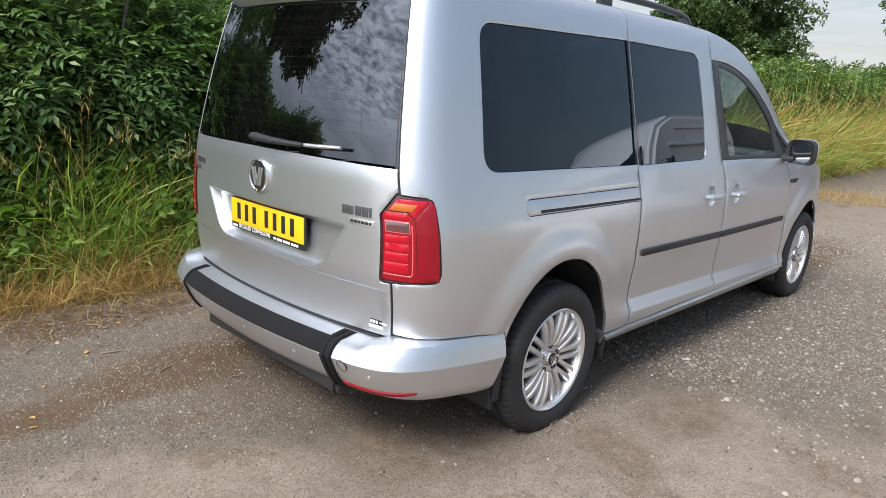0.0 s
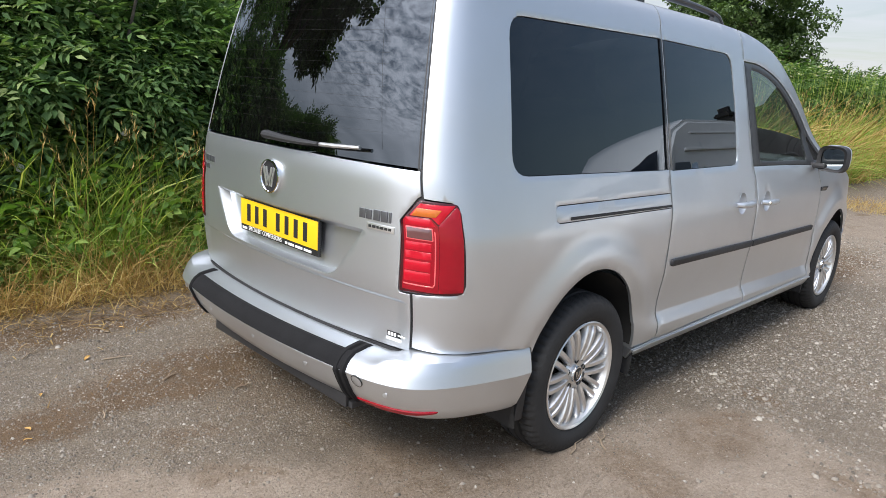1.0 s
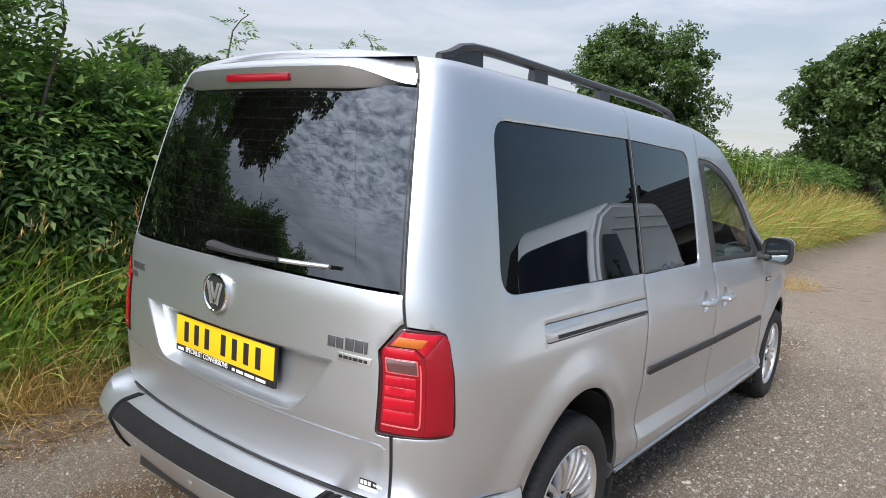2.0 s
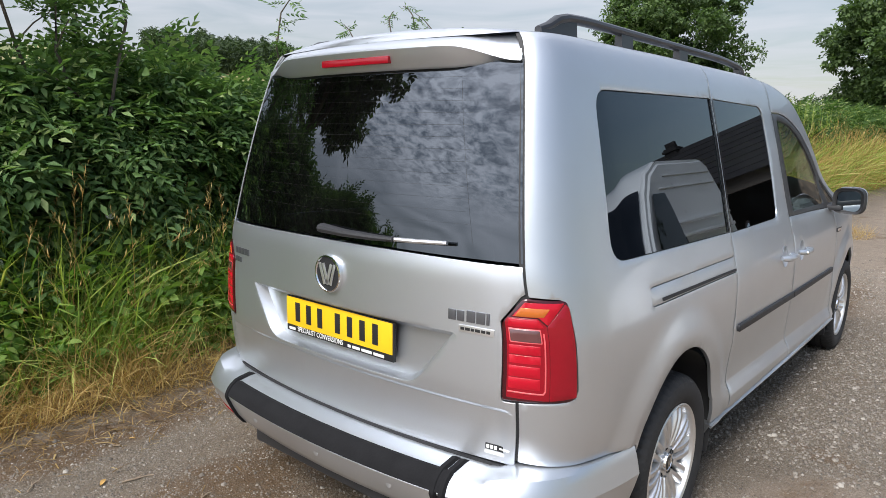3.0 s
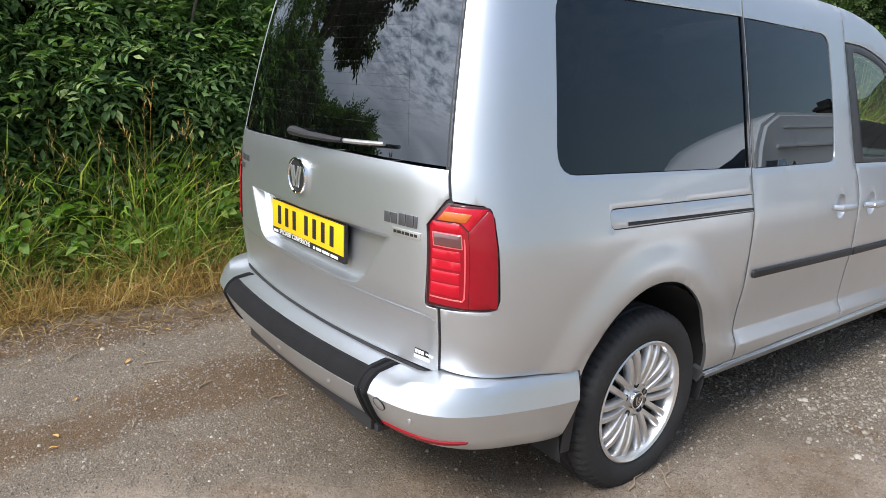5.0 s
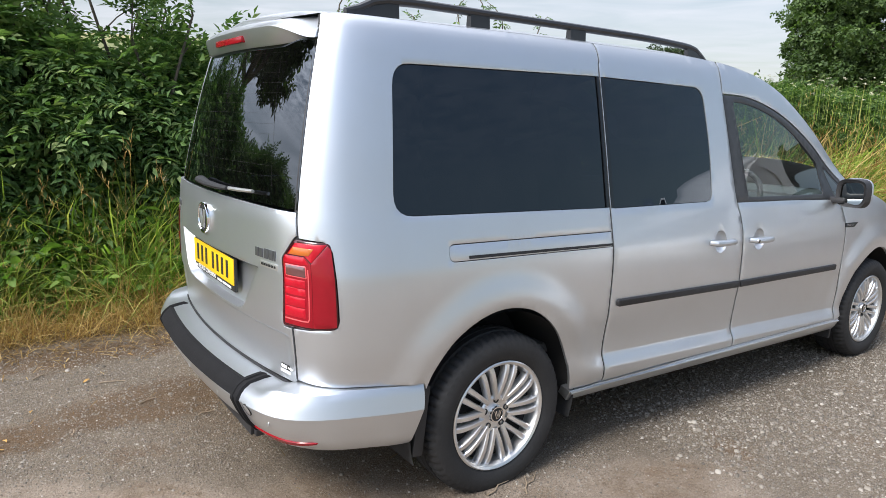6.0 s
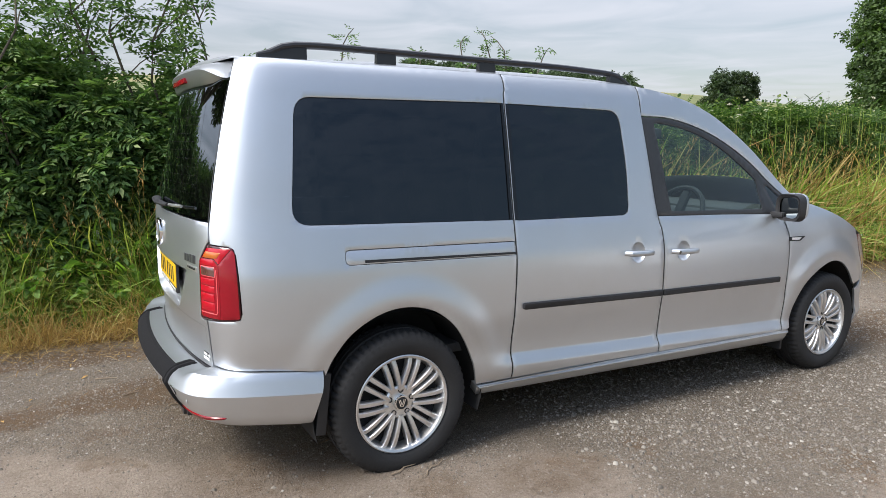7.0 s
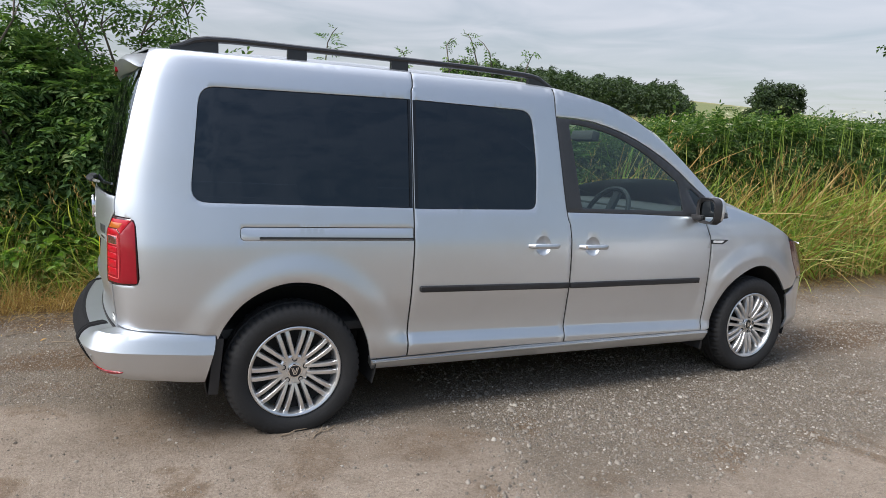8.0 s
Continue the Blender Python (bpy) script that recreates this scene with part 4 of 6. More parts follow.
def disc_badge(name, y, z, r, parent, label):
    p, n = on_rear(y, z)
    m = Matrix.Translation(p) @ n.to_track_quat("-Y", "Z").to_matrix().to_4x4()
    bm = bmesh.new()
    lathe([(r, 0.002), (r, -0.008), (r * 0.97, -0.013), (r * 0.9, -0.014), (r * 0.86, -0.010)], 48, bm=bm, mat=0)
    lathe([(r * 0.87, -0.009), (r * 0.4, -0.011), (0.001, -0.0115)], 48, bm=bm, mat=1)
    for x, lean in ((-0.40, -0.32), (-0.13, -0.32), (0.13, 0.32), (0.40, 0.32)):
        box(bm, (-r * 0.09, -0.014, -r * 0.58), (r * 0.09, -0.010, r * 0.58), Matrix.Translation((x * r, 0, -r * 0.02)) @ Matrix.Rotation(lean, 4, "Y"), 0.0015, 2)
    bmesh.ops.transform(bm, matrix=m, verts=bm.verts)
    return part(name, bm, [CHROME, MATT_BLACK, ALLOY], parent, label)


disc_badge("emblem", 0.0, 1.0, 0.062, tailgate, "round chrome and black emblem")
# model badges as bars
def letter_bars(y, z, high, widths, mat, gap=0.005):
    """A word as plain bars, from left to right as seen from behind."""
    for w in widths:
        rear_box("badge_bar", y - w, y, z, z + high, mat, tailgate, out=0.003, bevel=0.0008)
        y -= w + gap


letter_bars(-0.475, 0.935, 0.030, (0.024, 0.022), BADGE)
letter_bars(-0.535, 0.935, 0.033, (0.026, 0.026, 0.009), BADGE)
rear_box("badge_bar", -0.615, -0.505, 0.905, 0.925, ALLOY, tailgate, out=0.002, bevel=0.0005)
letter_bars(-0.511, 0.911, 0.0085, (0.012, 0.015, 0.010, 0.016, 0.013, 0.012), MATT_BLACK, 0.003)
letter_bars(0.632, 0.985, 0.024, (0.020, 0.020, 0.020, 0.020, 0.018), BADGE)
letter_bars(0.632, 0.953, 0.020, (0.016, 0.016, 0.016), BADGE)
rear_box("badge_bar", -0.657, -0.577, 0.566, 0.584, MATT_BLACK, tailgate, out=0.002, bevel=0.0005)
letter_bars(-0.581, 0.5695, 0.011, (0.009, 0.009, 0.009), WHITE, 0.003)
letter_bars(-0.622, 0.573, 0.005, (0.008, 0.010, 0.009), WHITE, 0.003)
rear_box("badge_bar", -0.657, -0.577, 0.554, 0.563, WHITE, tailgate, out=0.002, bevel=0.0005)
# wiper
wip = bmesh.new()
arm = [on_rear(a, b)[0] + on_rear(a, b)[1] * d for a, b, d in ((0.03, 1.142, 0.02), (-0.1, 1.137, 0.033), (-0.22, 1.136, 0.03), (-0.30, 1.137, 0.026))]
tube(wip, arm, [0.022, 0.017, 0.014, 0.01], 10, squash=0.7)
part("wiper_arm", wip, BLACK, tailgate)
wip = bmesh.new()
arm = [on_rear(a, b)[0] + on_rear(a, b)[1] * 0.02 for a, b in ((-0.27, 1.137), (-0.38, 1.140), (-0.495, 1.145))]
tube(wip, arm, [0.007, 0.007, 0.006], 8)
part("wiper_blade", wip, ALLOY, tailgate)

# spoiler with the high brake lamp
spo = bmesh.new()
secs = []
for k in range(49):
    s = 2 * k / 48 - 1
    p = seam_p(1.66) * s * 0.995
    end = smooth01(0.60, 1.0, abs(s))
    e, t = glass_point(p, 1.655), rear_point(p, 1.728)
    c = glass_point(p, 1.655).x
    reach = 0.036 * (1 - 0.85 * end)
    zb = 1.632 + 0.014 * end
    zt = max(zb + 0.004, 1.698 - 0.046 * end ** 1.3)
    secs.append([Vector((t.x + 0.12, t.y * 0.96, 1.752 - 0.016 * s * s)), Vector((t.x + 0.02, t.y * 0.99, 1.733 - 0.008 * s * s - 0.006 * end)), Vector((c - reach * 0.5, e.y, zt + 0.016 - 0.004 * end)), Vector((c - reach, e.y, zt)), Vector((c - reach - 0.004, e.y, zt - 0.006)),
                 Vector((c - reach + 0.014, e.y, zb + 0.006)), Vector((c - reach + 0.022, e.y, zb)), Vector((c + 0.012, e.y, zb + 0.004))])
rows = sweep(spo, secs)
for r in (rows[0], rows[-1]):
    spo.faces.new(r)
bmesh.ops.recalc_face_normals(spo, faces=spo.faces)
spoiler = part("spoiler", spo, PAINT, tailgate)
lamp3 = bmesh.new()
bx = glass_point(0, 1.655).x - 0.030
box(lamp3, (bx - 0.006, -0.158, 1.652), (bx + 0.03, 0.148, 1.674), pose(0, 0, 0), 0.003)
part("brake_lamp", lamp3, RED, tailgate, "red high-level brake lamp")

# ---- rear bumper ----
def bumper_row(u, sign):
    rise = -0.024 * smooth01(-0.70, -0.30, u)
    prof = [(-0.04, 0.01, 0.546), (-0.008, 0.046, 0.543), (-0.002, 0.092, 0.534), (0.005, 0.106, 0.512), (0.013, 0.110, 0.487), (0.021, 0.112, 0.463), (0.0195, 0.111, 0.456), (0.012, 0.103, 0.42),
            (0.002, 0.092, 0.380), (-0.008, 0.078, 0.348), (-0.022, 0.057, 0.332), (-0.062, 0.012, 0.326)]
    def at(v):
        v = U_REAR + abs(v - U_REAR) if v < U_REAR else v
        return Vector((float(np.interp(v, PLAN_U, PLAN[:, 0])), 0.846 * float(np.interp(v, PLAN_U, PLAN[:, 1])), 0))
    a, b = at(u - 0.05), at(u + 0.05)
    if u - 0.05 < U_REAR:
        a.y = -a.y
    n = Vector((a.y - b.y, b.x - a.x, 0)).normalized()
    p = at(u) + Vector((0.027 * (1 - smooth01(U_REAR + 0.55, U_REAR + 1.25, u)), 0, 0))
    # stands far out behind, little at the sides
    drop = 0.022 * (1 - smooth01(0.60, 0.70, u - U_REAR))
    rake = 0.045 * smooth01(-0.58, -0.352, u)
    return [Vector((p.x + n.x * (d0 + d1) - rake * max(0.0, (0.5 - z) / 0.17), sign * (p.y + n.y * (d0 + 0.012)), z + rise - drop * min(1.0, max(0.0, (z - 0.48) / 0.05)))) for d0, d1, z in prof]


bum = bmesh.new()
us = [U_REAR + (-0.352 - U_REAR) * (k / 40) for k in range(41)]
sections = [bumper_row(u, -1) for u in us[::-1]] + [bumper_row(u, 1) for u in us[1:]]
sweep(bum, sections)
bmesh.ops.recalc_face_normals(bum, faces=bum.faces)
bumper = part("rear_bumper", bum, PAINT, van, sharp=29)


def bumper_at(y, row):
    """A place on the bumper's skin at the given y; row counts along its section, fractions allowed."""
    best = min(range(len(sections) - 1), key=lambda i: abs((sections[i][4].y + sections[i + 1][4].y) / 2 - y))
    a, b = sections[best], sections[best + 1]
    t = min(1, max(0, (y - a[4].y) / (b[4].y - a[4].y)))
    i = min(int(row), len(a) - 2)
    f = row - i
    p = (a[i] * (1 - f) + a[i + 1] * f) * (1 - t) + (b[i] * (1 - f) + b[i + 1] * f) * t
    return p, a[i + 1] - a[i]


def bumper_skin(name, y0, y1, r0, r1, lift, mat, label="", ny=40, nr=10, taper=None):
    bm = bmesh.new()
    rows = []
    for i in range(ny + 1):
        y = y0 + (y1 - y0) * i / ny
        row = []
        for j in range(nr + 1):
            mid, half = (r0 + r1) / 2, (r1 - r0) / 2 * (taper(i / ny) if taper else 1)
            p, tan = bumper_at(y, mid + half * (2 * j / nr - 1))
            n = tan.cross(Vector((0, 1, 0))).normalized()
            if n.x > 0 or n.z < -0.9:
                n = -n
            edge = min(i, ny - i, j, nr - j)
            row.append(p + n * (lift if edge else -0.002))
        rows.append(row)
    sweep(bm, rows)
    bmesh.ops.recalc_face_normals(bm, faces=bm.faces)
    if sum(f.normal.x for f in bm.faces) > 0:
        bmesh.ops.reverse_faces(bm, faces=bm.faces)
    return part(name, bm, mat, bumper, label)


bumper_skin("bumper_pad", -0.544, 0.528, 1.7, 5.2, 0.006, PAD, "matt black rubber loading pad")
for y in (-0.5035, -0.5315, 0.52):
    bumper_skin("strap", y - 0.0134, y + 0.0134, 0.6, 9.6, 0.009, PAD, "black rubber strap", 4, 30)
for y in (-0.335, 0.335, -0.68, 0.68, -0.02):
    p, tan = bumper_at(y, 6.9)
    bm = bmesh.new()
    bmesh.ops.create_uvsphere(bm, u_segments=16, v_segments=8, radius=0.012)
    bmesh.ops.transform(bm, matrix=Matrix.Translation(p) @ Matrix.Diagonal((0.22, 1, 1, 1)), verts=bm.verts)
    part("parking_sensor", bm, PAINT, bumper)
p, tan = bumper_at(-0.585, 6.35)
n = tan.cross(Vector((0, 1, 0))).normalized()
bm = bmesh.new()
lathe([(0.0225, 0.004), (0.0225, -0.0012), (0.0205, -0.0012)], 32, bm=bm, mat=1)
lathe([(0.0205, -0.0006), (0.018, -0.0016), (0.0, -0.0018)], 32, bm=bm)
n = -n if n.x > 0 else n
n = (n + Vector((0, -0.13, 0))).normalized()
bmesh.ops.transform(bm, matrix=Matrix.Translation(p + n * 0.0015) @ n.to_track_quat("-Y", "Z").to_matrix().to_4x4(), verts=bm.verts)
part("tow_eye_cover", bm, [PAINT, MATT_BLACK], bumper)


def bumper_place(u, row, sign):
    """A place on the bumper's skin by the way along its plan."""
    r = bumper_row(u, sign)
    i = min(int(row), len(r) - 2)
    return r[i].lerp(r[i + 1], row - i)


def reflector(sign):
    """A thin red crescent low on the bumper's corner."""
    bm = bmesh.new()
    ways = [U_REAR + 0.4 + 0.005 * k for k in range(160)]
    u0 = next(u for u in ways if abs(bumper_place(u, 8, -1).y) > 0.535)
    u1 = next(u for u in ways if abs(bumper_place(u, 8, -1).y) > 0.795)
    rows = []
    for i in range(33):
        q = i / 32
        u = u0 + (u1 - u0) * q
        half = 0.36 * (0.16 + 0.84 * math.sin(math.pi * q ** 0.9) ** 0.7)
        mid = 8.7 - 0.45 * q * q
        row = []
        for j in range(7):
            p = bumper_place(u, mid + half * (j / 3 - 1), sign)
            t = bumper_place(u, mid + 0.2, sign) - bumper_place(u, mid - 0.2, sign)
            a = bumper_place(u + 0.01, mid, sign) - bumper_place(u - 0.01, mid, sign)
            n = t.cross(a).normalized()
            n = n if n.x < 0 else -n
            row.append(p + n * (0.004 if 0 < j < 6 and 0 < i < 32 else -0.002))
        rows.append(row)
    sweep(bm, rows)
    bmesh.ops.recalc_face_normals(bm, faces=bm.faces)
    part("reflector", bm, RED, bumper, "thin red corner reflector")


for s in (-1, 1):
    reflector(s)
bm = bmesh.new()
box(bm, (-0.822, -0.47, 0.290), (-0.806, 0.44, 0.345), None, 0.004)
box(bm, (-0.81, -0.49, 0.288), (-0.5, 0.45, 0.312), None, 0.006)
part("under_tray", bm, BLACK, van, "black plastic tray under the bumper")

# ---- underbody, arches, mud flaps ----
bm = bmesh.new()
box(bm, (0.42, -0.74, 0.25), (2.56, 0.74, 0.34), None, 0.02)
box(bm, (-0.72, -0.55, 0.34), (3.6, 0.55, 0.46), None, 0.02)
part("underbody", bm, WELL, van)
def rim_y(x):
    """Half width of the flank at this x, less the thickness of the skin."""
    return abs(flank_point(float(np.interp(x, PLAN[:, 0], PLAN_U)), 0.5).y) - 0.016


for hub in (0.0, 3.006):
    for s in (-1, 1):
        bm = bmesh.new()
        rows = []
        for k in range(25):
            a = radians(-18 + 216 * k / 24)
            rows.append([Vector((hub + 0.395 * math.cos(a), s * y, max(0.2, 0.335 + 0.385 * math.sin(a)))) for y in (rim_y(hub + 0.395 * math.cos(a)), 0.70, 0.50)])
        sweep(bm, rows)
        part("arch_liner", bm, WELL, van)
        bm = bmesh.new()
        box(bm, (hub - 0.40, s * 0.50 - 0.01, 0.2), (hub + 0.40, s * 0.50 + 0.01, 0.72), None, 0.0)
        part("inner_arch", bm, WELL, van)
        bm = bmesh.new()
        fx = hub - 0.326 if hub < 1 else hub - 0.40
        box(bm, (fx - (0.036 if hub < 1 else 0.012), s * 0.755 - 0.085, 0.245 if hub < 1 else 0.19), (fx + 0.006, s * 0.755 + 0.085, 0.50), Matrix.Translation((fx, 0, 0.45)) @ Matrix.Rotation(radians(6), 4, "Y") @ Matrix.Translation((-fx, 0, -0.45)), 0.004)
        part("mud_flap", bm, BLACK, van, "black rubber mud flap")


# ---- wheels ----
def tyre_mesh():
    prof = [(0.207, -0.076), (0.216, -0.090), (0.240, -0.101), (0.268, -0.105), (0.292, -0.098), (0.305, -0.086), (0.311, -0.078), (0.3155, -0.06), (0.3165, -0.041), (0.308, -0.038), (0.308, -0.032), (0.3175, -0.029), (0.3178, -0.004),
            (0.309, -0.002), (0.309, 0.002), (0.3178, 0.004)]
    prof = prof + [(r, -y) for r, y in prof[::-1]][1:]
    bm = bmesh.new()
    n = 180
    rings = []
    for i in range(n):
        a = 2 * math.pi * i / n
        row = []
        for r, y in prof:
            block = abs(y) > 0.036 and r > 0.296
            dip = 0.007 if block and i % 3 == 0 else 0.0
            row.append(bm.verts.new(((r - dip) * math.cos(a), y, (r - dip) * math.sin(a))))
        rings.append(row)
    for i in range(n):
        a, b = rings[i], rings[(i + 1) % n]
        for k in range(len(prof) - 1):
            bm.faces.new((a[k], a[k + 1], b[k + 1], b[k]))
    bmesh.ops.recalc_face_normals(bm, faces=bm.faces)
    return bm


def rim_mesh():
    bm = bmesh.new()
    lathe([(0.224, -0.086), (0.229, -0.092), (0.224, -0.095), (0.214, -0.090), (0.206, -0.072), (0.203, -0.04), (0.198, 0.05), (0.2, 0.08)], 96, bm=bm)
    # spokes in ten pairs
    for k in range(10):
        base = 2 * math.pi * k / 10
        for off in (-1, 1):
            rows = []
            c, d = Vector((math.cos(base), 0, math.sin(base))), Vector((-math.sin(base), 0, math.cos(base)))
            for t in range(7):
                q = t / 6
                r = 0.060 + (0.209 - 0.060) * q
                side = off * (0.0170 + 0.0055 * q)
                wide = 0.0090 + 0.0028 * q
                y = -0.072 - 0.014 * math.sin(q * math.pi * 0.75) + (0.0 if q < 0.9 else 0.004)
                rows.append([c * r + d * (side + s * wide) + Vector((0, y + dy, 0)) for s, dy in ((-1.15, 0.03), (-1, 0.004), (-0.7, 0), (0.7, 0), (1, 0.004), (1.15, 0.03))])
            sweep(bm, rows)
    lathe([(0.079, -0.045), (0.078, -0.060), (0.070, -0.066), (0.045, -0.063), (0.036, -0.062), (0.035, -0.070), (0.031, -0.074)], 60, bm=bm)
    bmesh.ops.transform(bm, matrix=Matrix.Diagonal((0.94, 1, 0.94, 1)), verts=bm.verts)
    bmesh.ops.recalc_face_normals(bm, faces=bm.faces)
    return bm


def wheel(hub, sign):
    w = part("wheel", tyre_mesh(), RUBBER, van, "road wheel with treaded black tyre")
    part("rim", rim_mesh(), ALLOY, w, "multi-spoke silver alloy rim")
    bm = bmesh.new()
    lathe([(0.190, -0.035), (0.15, -0.022), (0.10, -0.015), (0.03, -0.015)], 48, bm=bm)
    part("brake_disc", bm, WELL, w)
    bm = bmesh.new()
    lathe([(0.033, -0.071), (0.031, -0.078), (0.027, -0.0785), (0.026, -0.0765)], 36, bm=bm, mat=0)
    lathe([(0.0262, -0.0765), (0.0, -0.0785)], 36, bm=bm, mat=1)
    for x, lean in ((-0.40, -0.32), (-0.13, -0.32), (0.13, 0.32), (0.40, 0.32)):
        box(bm, (-0.002, -0.0805, -0.017), (0.002, -0.077, 0.017), Matrix.Translation((x * 0.026, 0, 0)) @ Matrix.Rotation(lean, 4, "Y"), 0.0, 0)
    part("hub_cap", bm, [CHROME, MATT_BLACK], w)
    for k in range(5):
        a = 2 * math.pi * k / 5 + 0.3
        bm = bmesh.new()
        lathe([(0.0125, -0.048), (0.0125, -0.0625), (0.009, -0.064), (0.009, -0.058), (0.0, -0.057)], 12, bm=bm)
        bmesh.ops.transform(bm, matrix=Matrix.Translation((0.054 * math.cos(a), -0.004, 0.054 * math.sin(a))), verts=bm.verts)
        part("wheel_bolt", bm, WELL, w)
    w.matrix_basis = pose(hub, sign * 0.755, 0.316, 0, 12 if hub else 0, 0 if sign < 0 else 180)
    return w


for hub in (0.0, 3.006):
    for sign in (-1, 1):
        wheel(hub, sign)

# ---- roof rails ----
for s in (-1, 1):
    def over(x):
        return 1.752 - 0.008 * smooth01(0.9, 1.5, x) - 0.03 * smooth01(1.3, 1.75, x) - 0.012 * smooth01(-0.2, -0.5, x)

    ry = 0.545
    xs = [-0.50 + 2.03 * k / 40 for k in range(41)]
    rise = lambda x: 0.042 * smooth01(-0.50, -0.36, x) * (1 - smooth01(1.40, 1.55, x)) + 0.004
    bm = bmesh.new()
    path = [(x, s * (ry - 0.03 * smooth01(1.0, 1.6, x)), over(x) + rise(x)) for x in xs]
    tube(bm, path, [0.012 + 0.006 * smooth01(-0.5, -0.42, x) * (1 - smooth01(1.46, 1.53, x)) for x in xs], 10, squash=0.85)
    rail = part("roof_rail", bm, RAIL, van, "black roof rail")
    for x0, x1 in ((-0.50, -0.30), (0.01, 0.10), (0.53, 0.62), (1.36, 1.52)):
        bm = bmesh.new()
        n = 6
        rows = []
        for k in range(n + 1):
            x = x0 + (x1 - x0) * k / n
            y = s * (ry - 0.03 * smooth01(1.0, 1.6, x))
            rows.append([Vector((x, y - 0.016, over(x) - 0.022)), Vector((x, y - 0.011, over(x) + rise(x))), Vector((x, y + 0.011, over(x) + rise(x))), Vector((x, y + 0.016, over(x) - 0.022))])
        made = sweep(bm, rows, closed=True)
        bm.faces.new(made[0])
        bm.faces.new(made[-1][::-1])
        bmesh.ops.recalc_face_normals(bm, faces=bm.faces)
        part("rail_foot", bm, RAIL, rail)

# ---- door mirrors ----
for s in (-1, 1):
    c = Vector((2.47, s * 0.917, 1.075))
    bm = bmesh.new()
    secs = []
    for k in range(9):
        q = k / 8
        sc = (0.80 + 0.2 * math.sin(min(1, q * 1.6) * math.pi / 2)) if q < 0.6 else math.sqrt(max(0.02, 1 - ((q - 0.6) / 0.42) ** 2))
        ring = []
        for a in range(20):
            t = 2 * math.pi * a / 20
            cy, cz = math.copysign(abs(math.cos(t)) ** 0.55, math.cos(t)), math.copysign(abs(math.sin(t)) ** 0.6, math.sin(t))
            ring.append(c + Vector((-0.045 + 0.09 * q, s * (0.086 * sc * cy), 0.078 * sc * cz + 0.01 * q)))
        secs.append(ring)
    made = sweep(bm, secs, closed=True)
    bm.faces.new(made[-1])
    bmesh.ops.recalc_face_normals(bm, faces=bm.faces)
    turn = Matrix.Translation(c) @ Matrix.Rotation(s * radians(9), 4, "Z") @ Matrix.Translation(-c)
    bmesh.ops.transform(bm, matrix=turn, verts=bm.verts)
    for f in bm.faces:
        f.material_index = 1 if f.calc_center_median().x < c.x - 0.008 or f.calc_center_median().z < c.z - 0.055 else 0
    mirror = part("door_mirror", bm, [PAINT, BLACK], van, "silver door mirror with black base")
    bm = bmesh.new()
    ring = [(math.copysign(abs(math.cos(2 * math.pi * a / 24)) ** 0.55, math.cos(2 * math.pi * a / 24)), math.copysign(abs(math.sin(2 * math.pi * a / 24)) ** 0.6, math.sin(2 * math.pi * a / 24))) for a in range(24)]
    outer = [bm.verts.new(c + Vector((-0.05, s * 0.085 * a, 0.077 * b))) for a, b in ring]
    innr = [bm.verts.new(c + Vector((-0.038, s * 0.066 * a, 0.056 * b))) for a, b in ring]
    rear_r = [bm.verts.new(c + Vector((-0.005, s * 0.0885 * a, 0.0805 * b))) for a, b in ring]
    for k in range(24):
        j = (k + 1) % 24
        bm.faces.new((outer[k], outer[j], innr[j], innr[k]))
        bm.faces.new((outer[k], outer[j], rear_r[j], rear_r[k]))
    bmesh.ops.transform(bm, matrix=turn, verts=bm.verts)
    part("mirror_frame", bm, BLACK, mirror)
    bm = bmesh.new()
    bm.faces.new([bm.verts.new(c + Vector((-0.039, s * 0.072 * a, 0.063 * b))) for a, b in ring])
    bmesh.ops.transform(bm, matrix=turn @ Matrix.Translation(c) @ Matrix.Rotation(s * radians(5), 4, "Z") @ Matrix.Translation(-c), verts=bm.verts)
    part("mirror_glass", bm, MIRROR, mirror, "mirror glass")
    bm = bmesh.new()
    box(bm, (2.42, min(s * 0.76, s * 0.88), 1.012), (2.52, max(s * 0.76, s * 0.88), 1.045), None, 0.015)
    part("mirror_base", bm, BLACK, mirror)

# ---- cabin ----
bm = bmesh.new()
box(bm, (-0.70, -0.70, 0.455), (2.8, 0.70, 0.50), None, 0.01)
part("cabin_floor", bm, DASH, van)
bm = bmesh.new()
box(bm, (2.22, -0.68, 0.62), (2.62, 0.68, 1.02), None, 0.06)
box(bm, (2.45, -0.66, 0.95), (2.95, 0.66, 1.04), None, 0.03)
part("dashboard", bm, DASH, van)
bm = bmesh.new()
path = [(0.185 * math.cos(2 * math.pi * k / 32), 0.185 * math.sin(2 * math.pi * k / 32), 0) for k in range(33)]
tube(bm, path, 0.016, 8)
box(bm, (-0.17, -0.03, -0.03), (0.17, 0.03, 0.0), None, 0.01)
box(bm, (-0.03, -0.17, -0.03), (0.03, 0.03, 0.0), None, 0.01)
bmesh.ops.transform(bm, matrix=pose(2.12, -0.37, 1.0, 0, -62, 0), verts=bm.verts)
part("steering_wheel", bm, DASH, van)
bm = bmesh.new()
box(bm, (-0.04, -0.12, -0.035), (0.03, 0.12, 0.035), pose(2.2, 0, 1.50, 0, 10, 0), 0.02)
part("rear_view_mirror", bm, DASH, van)


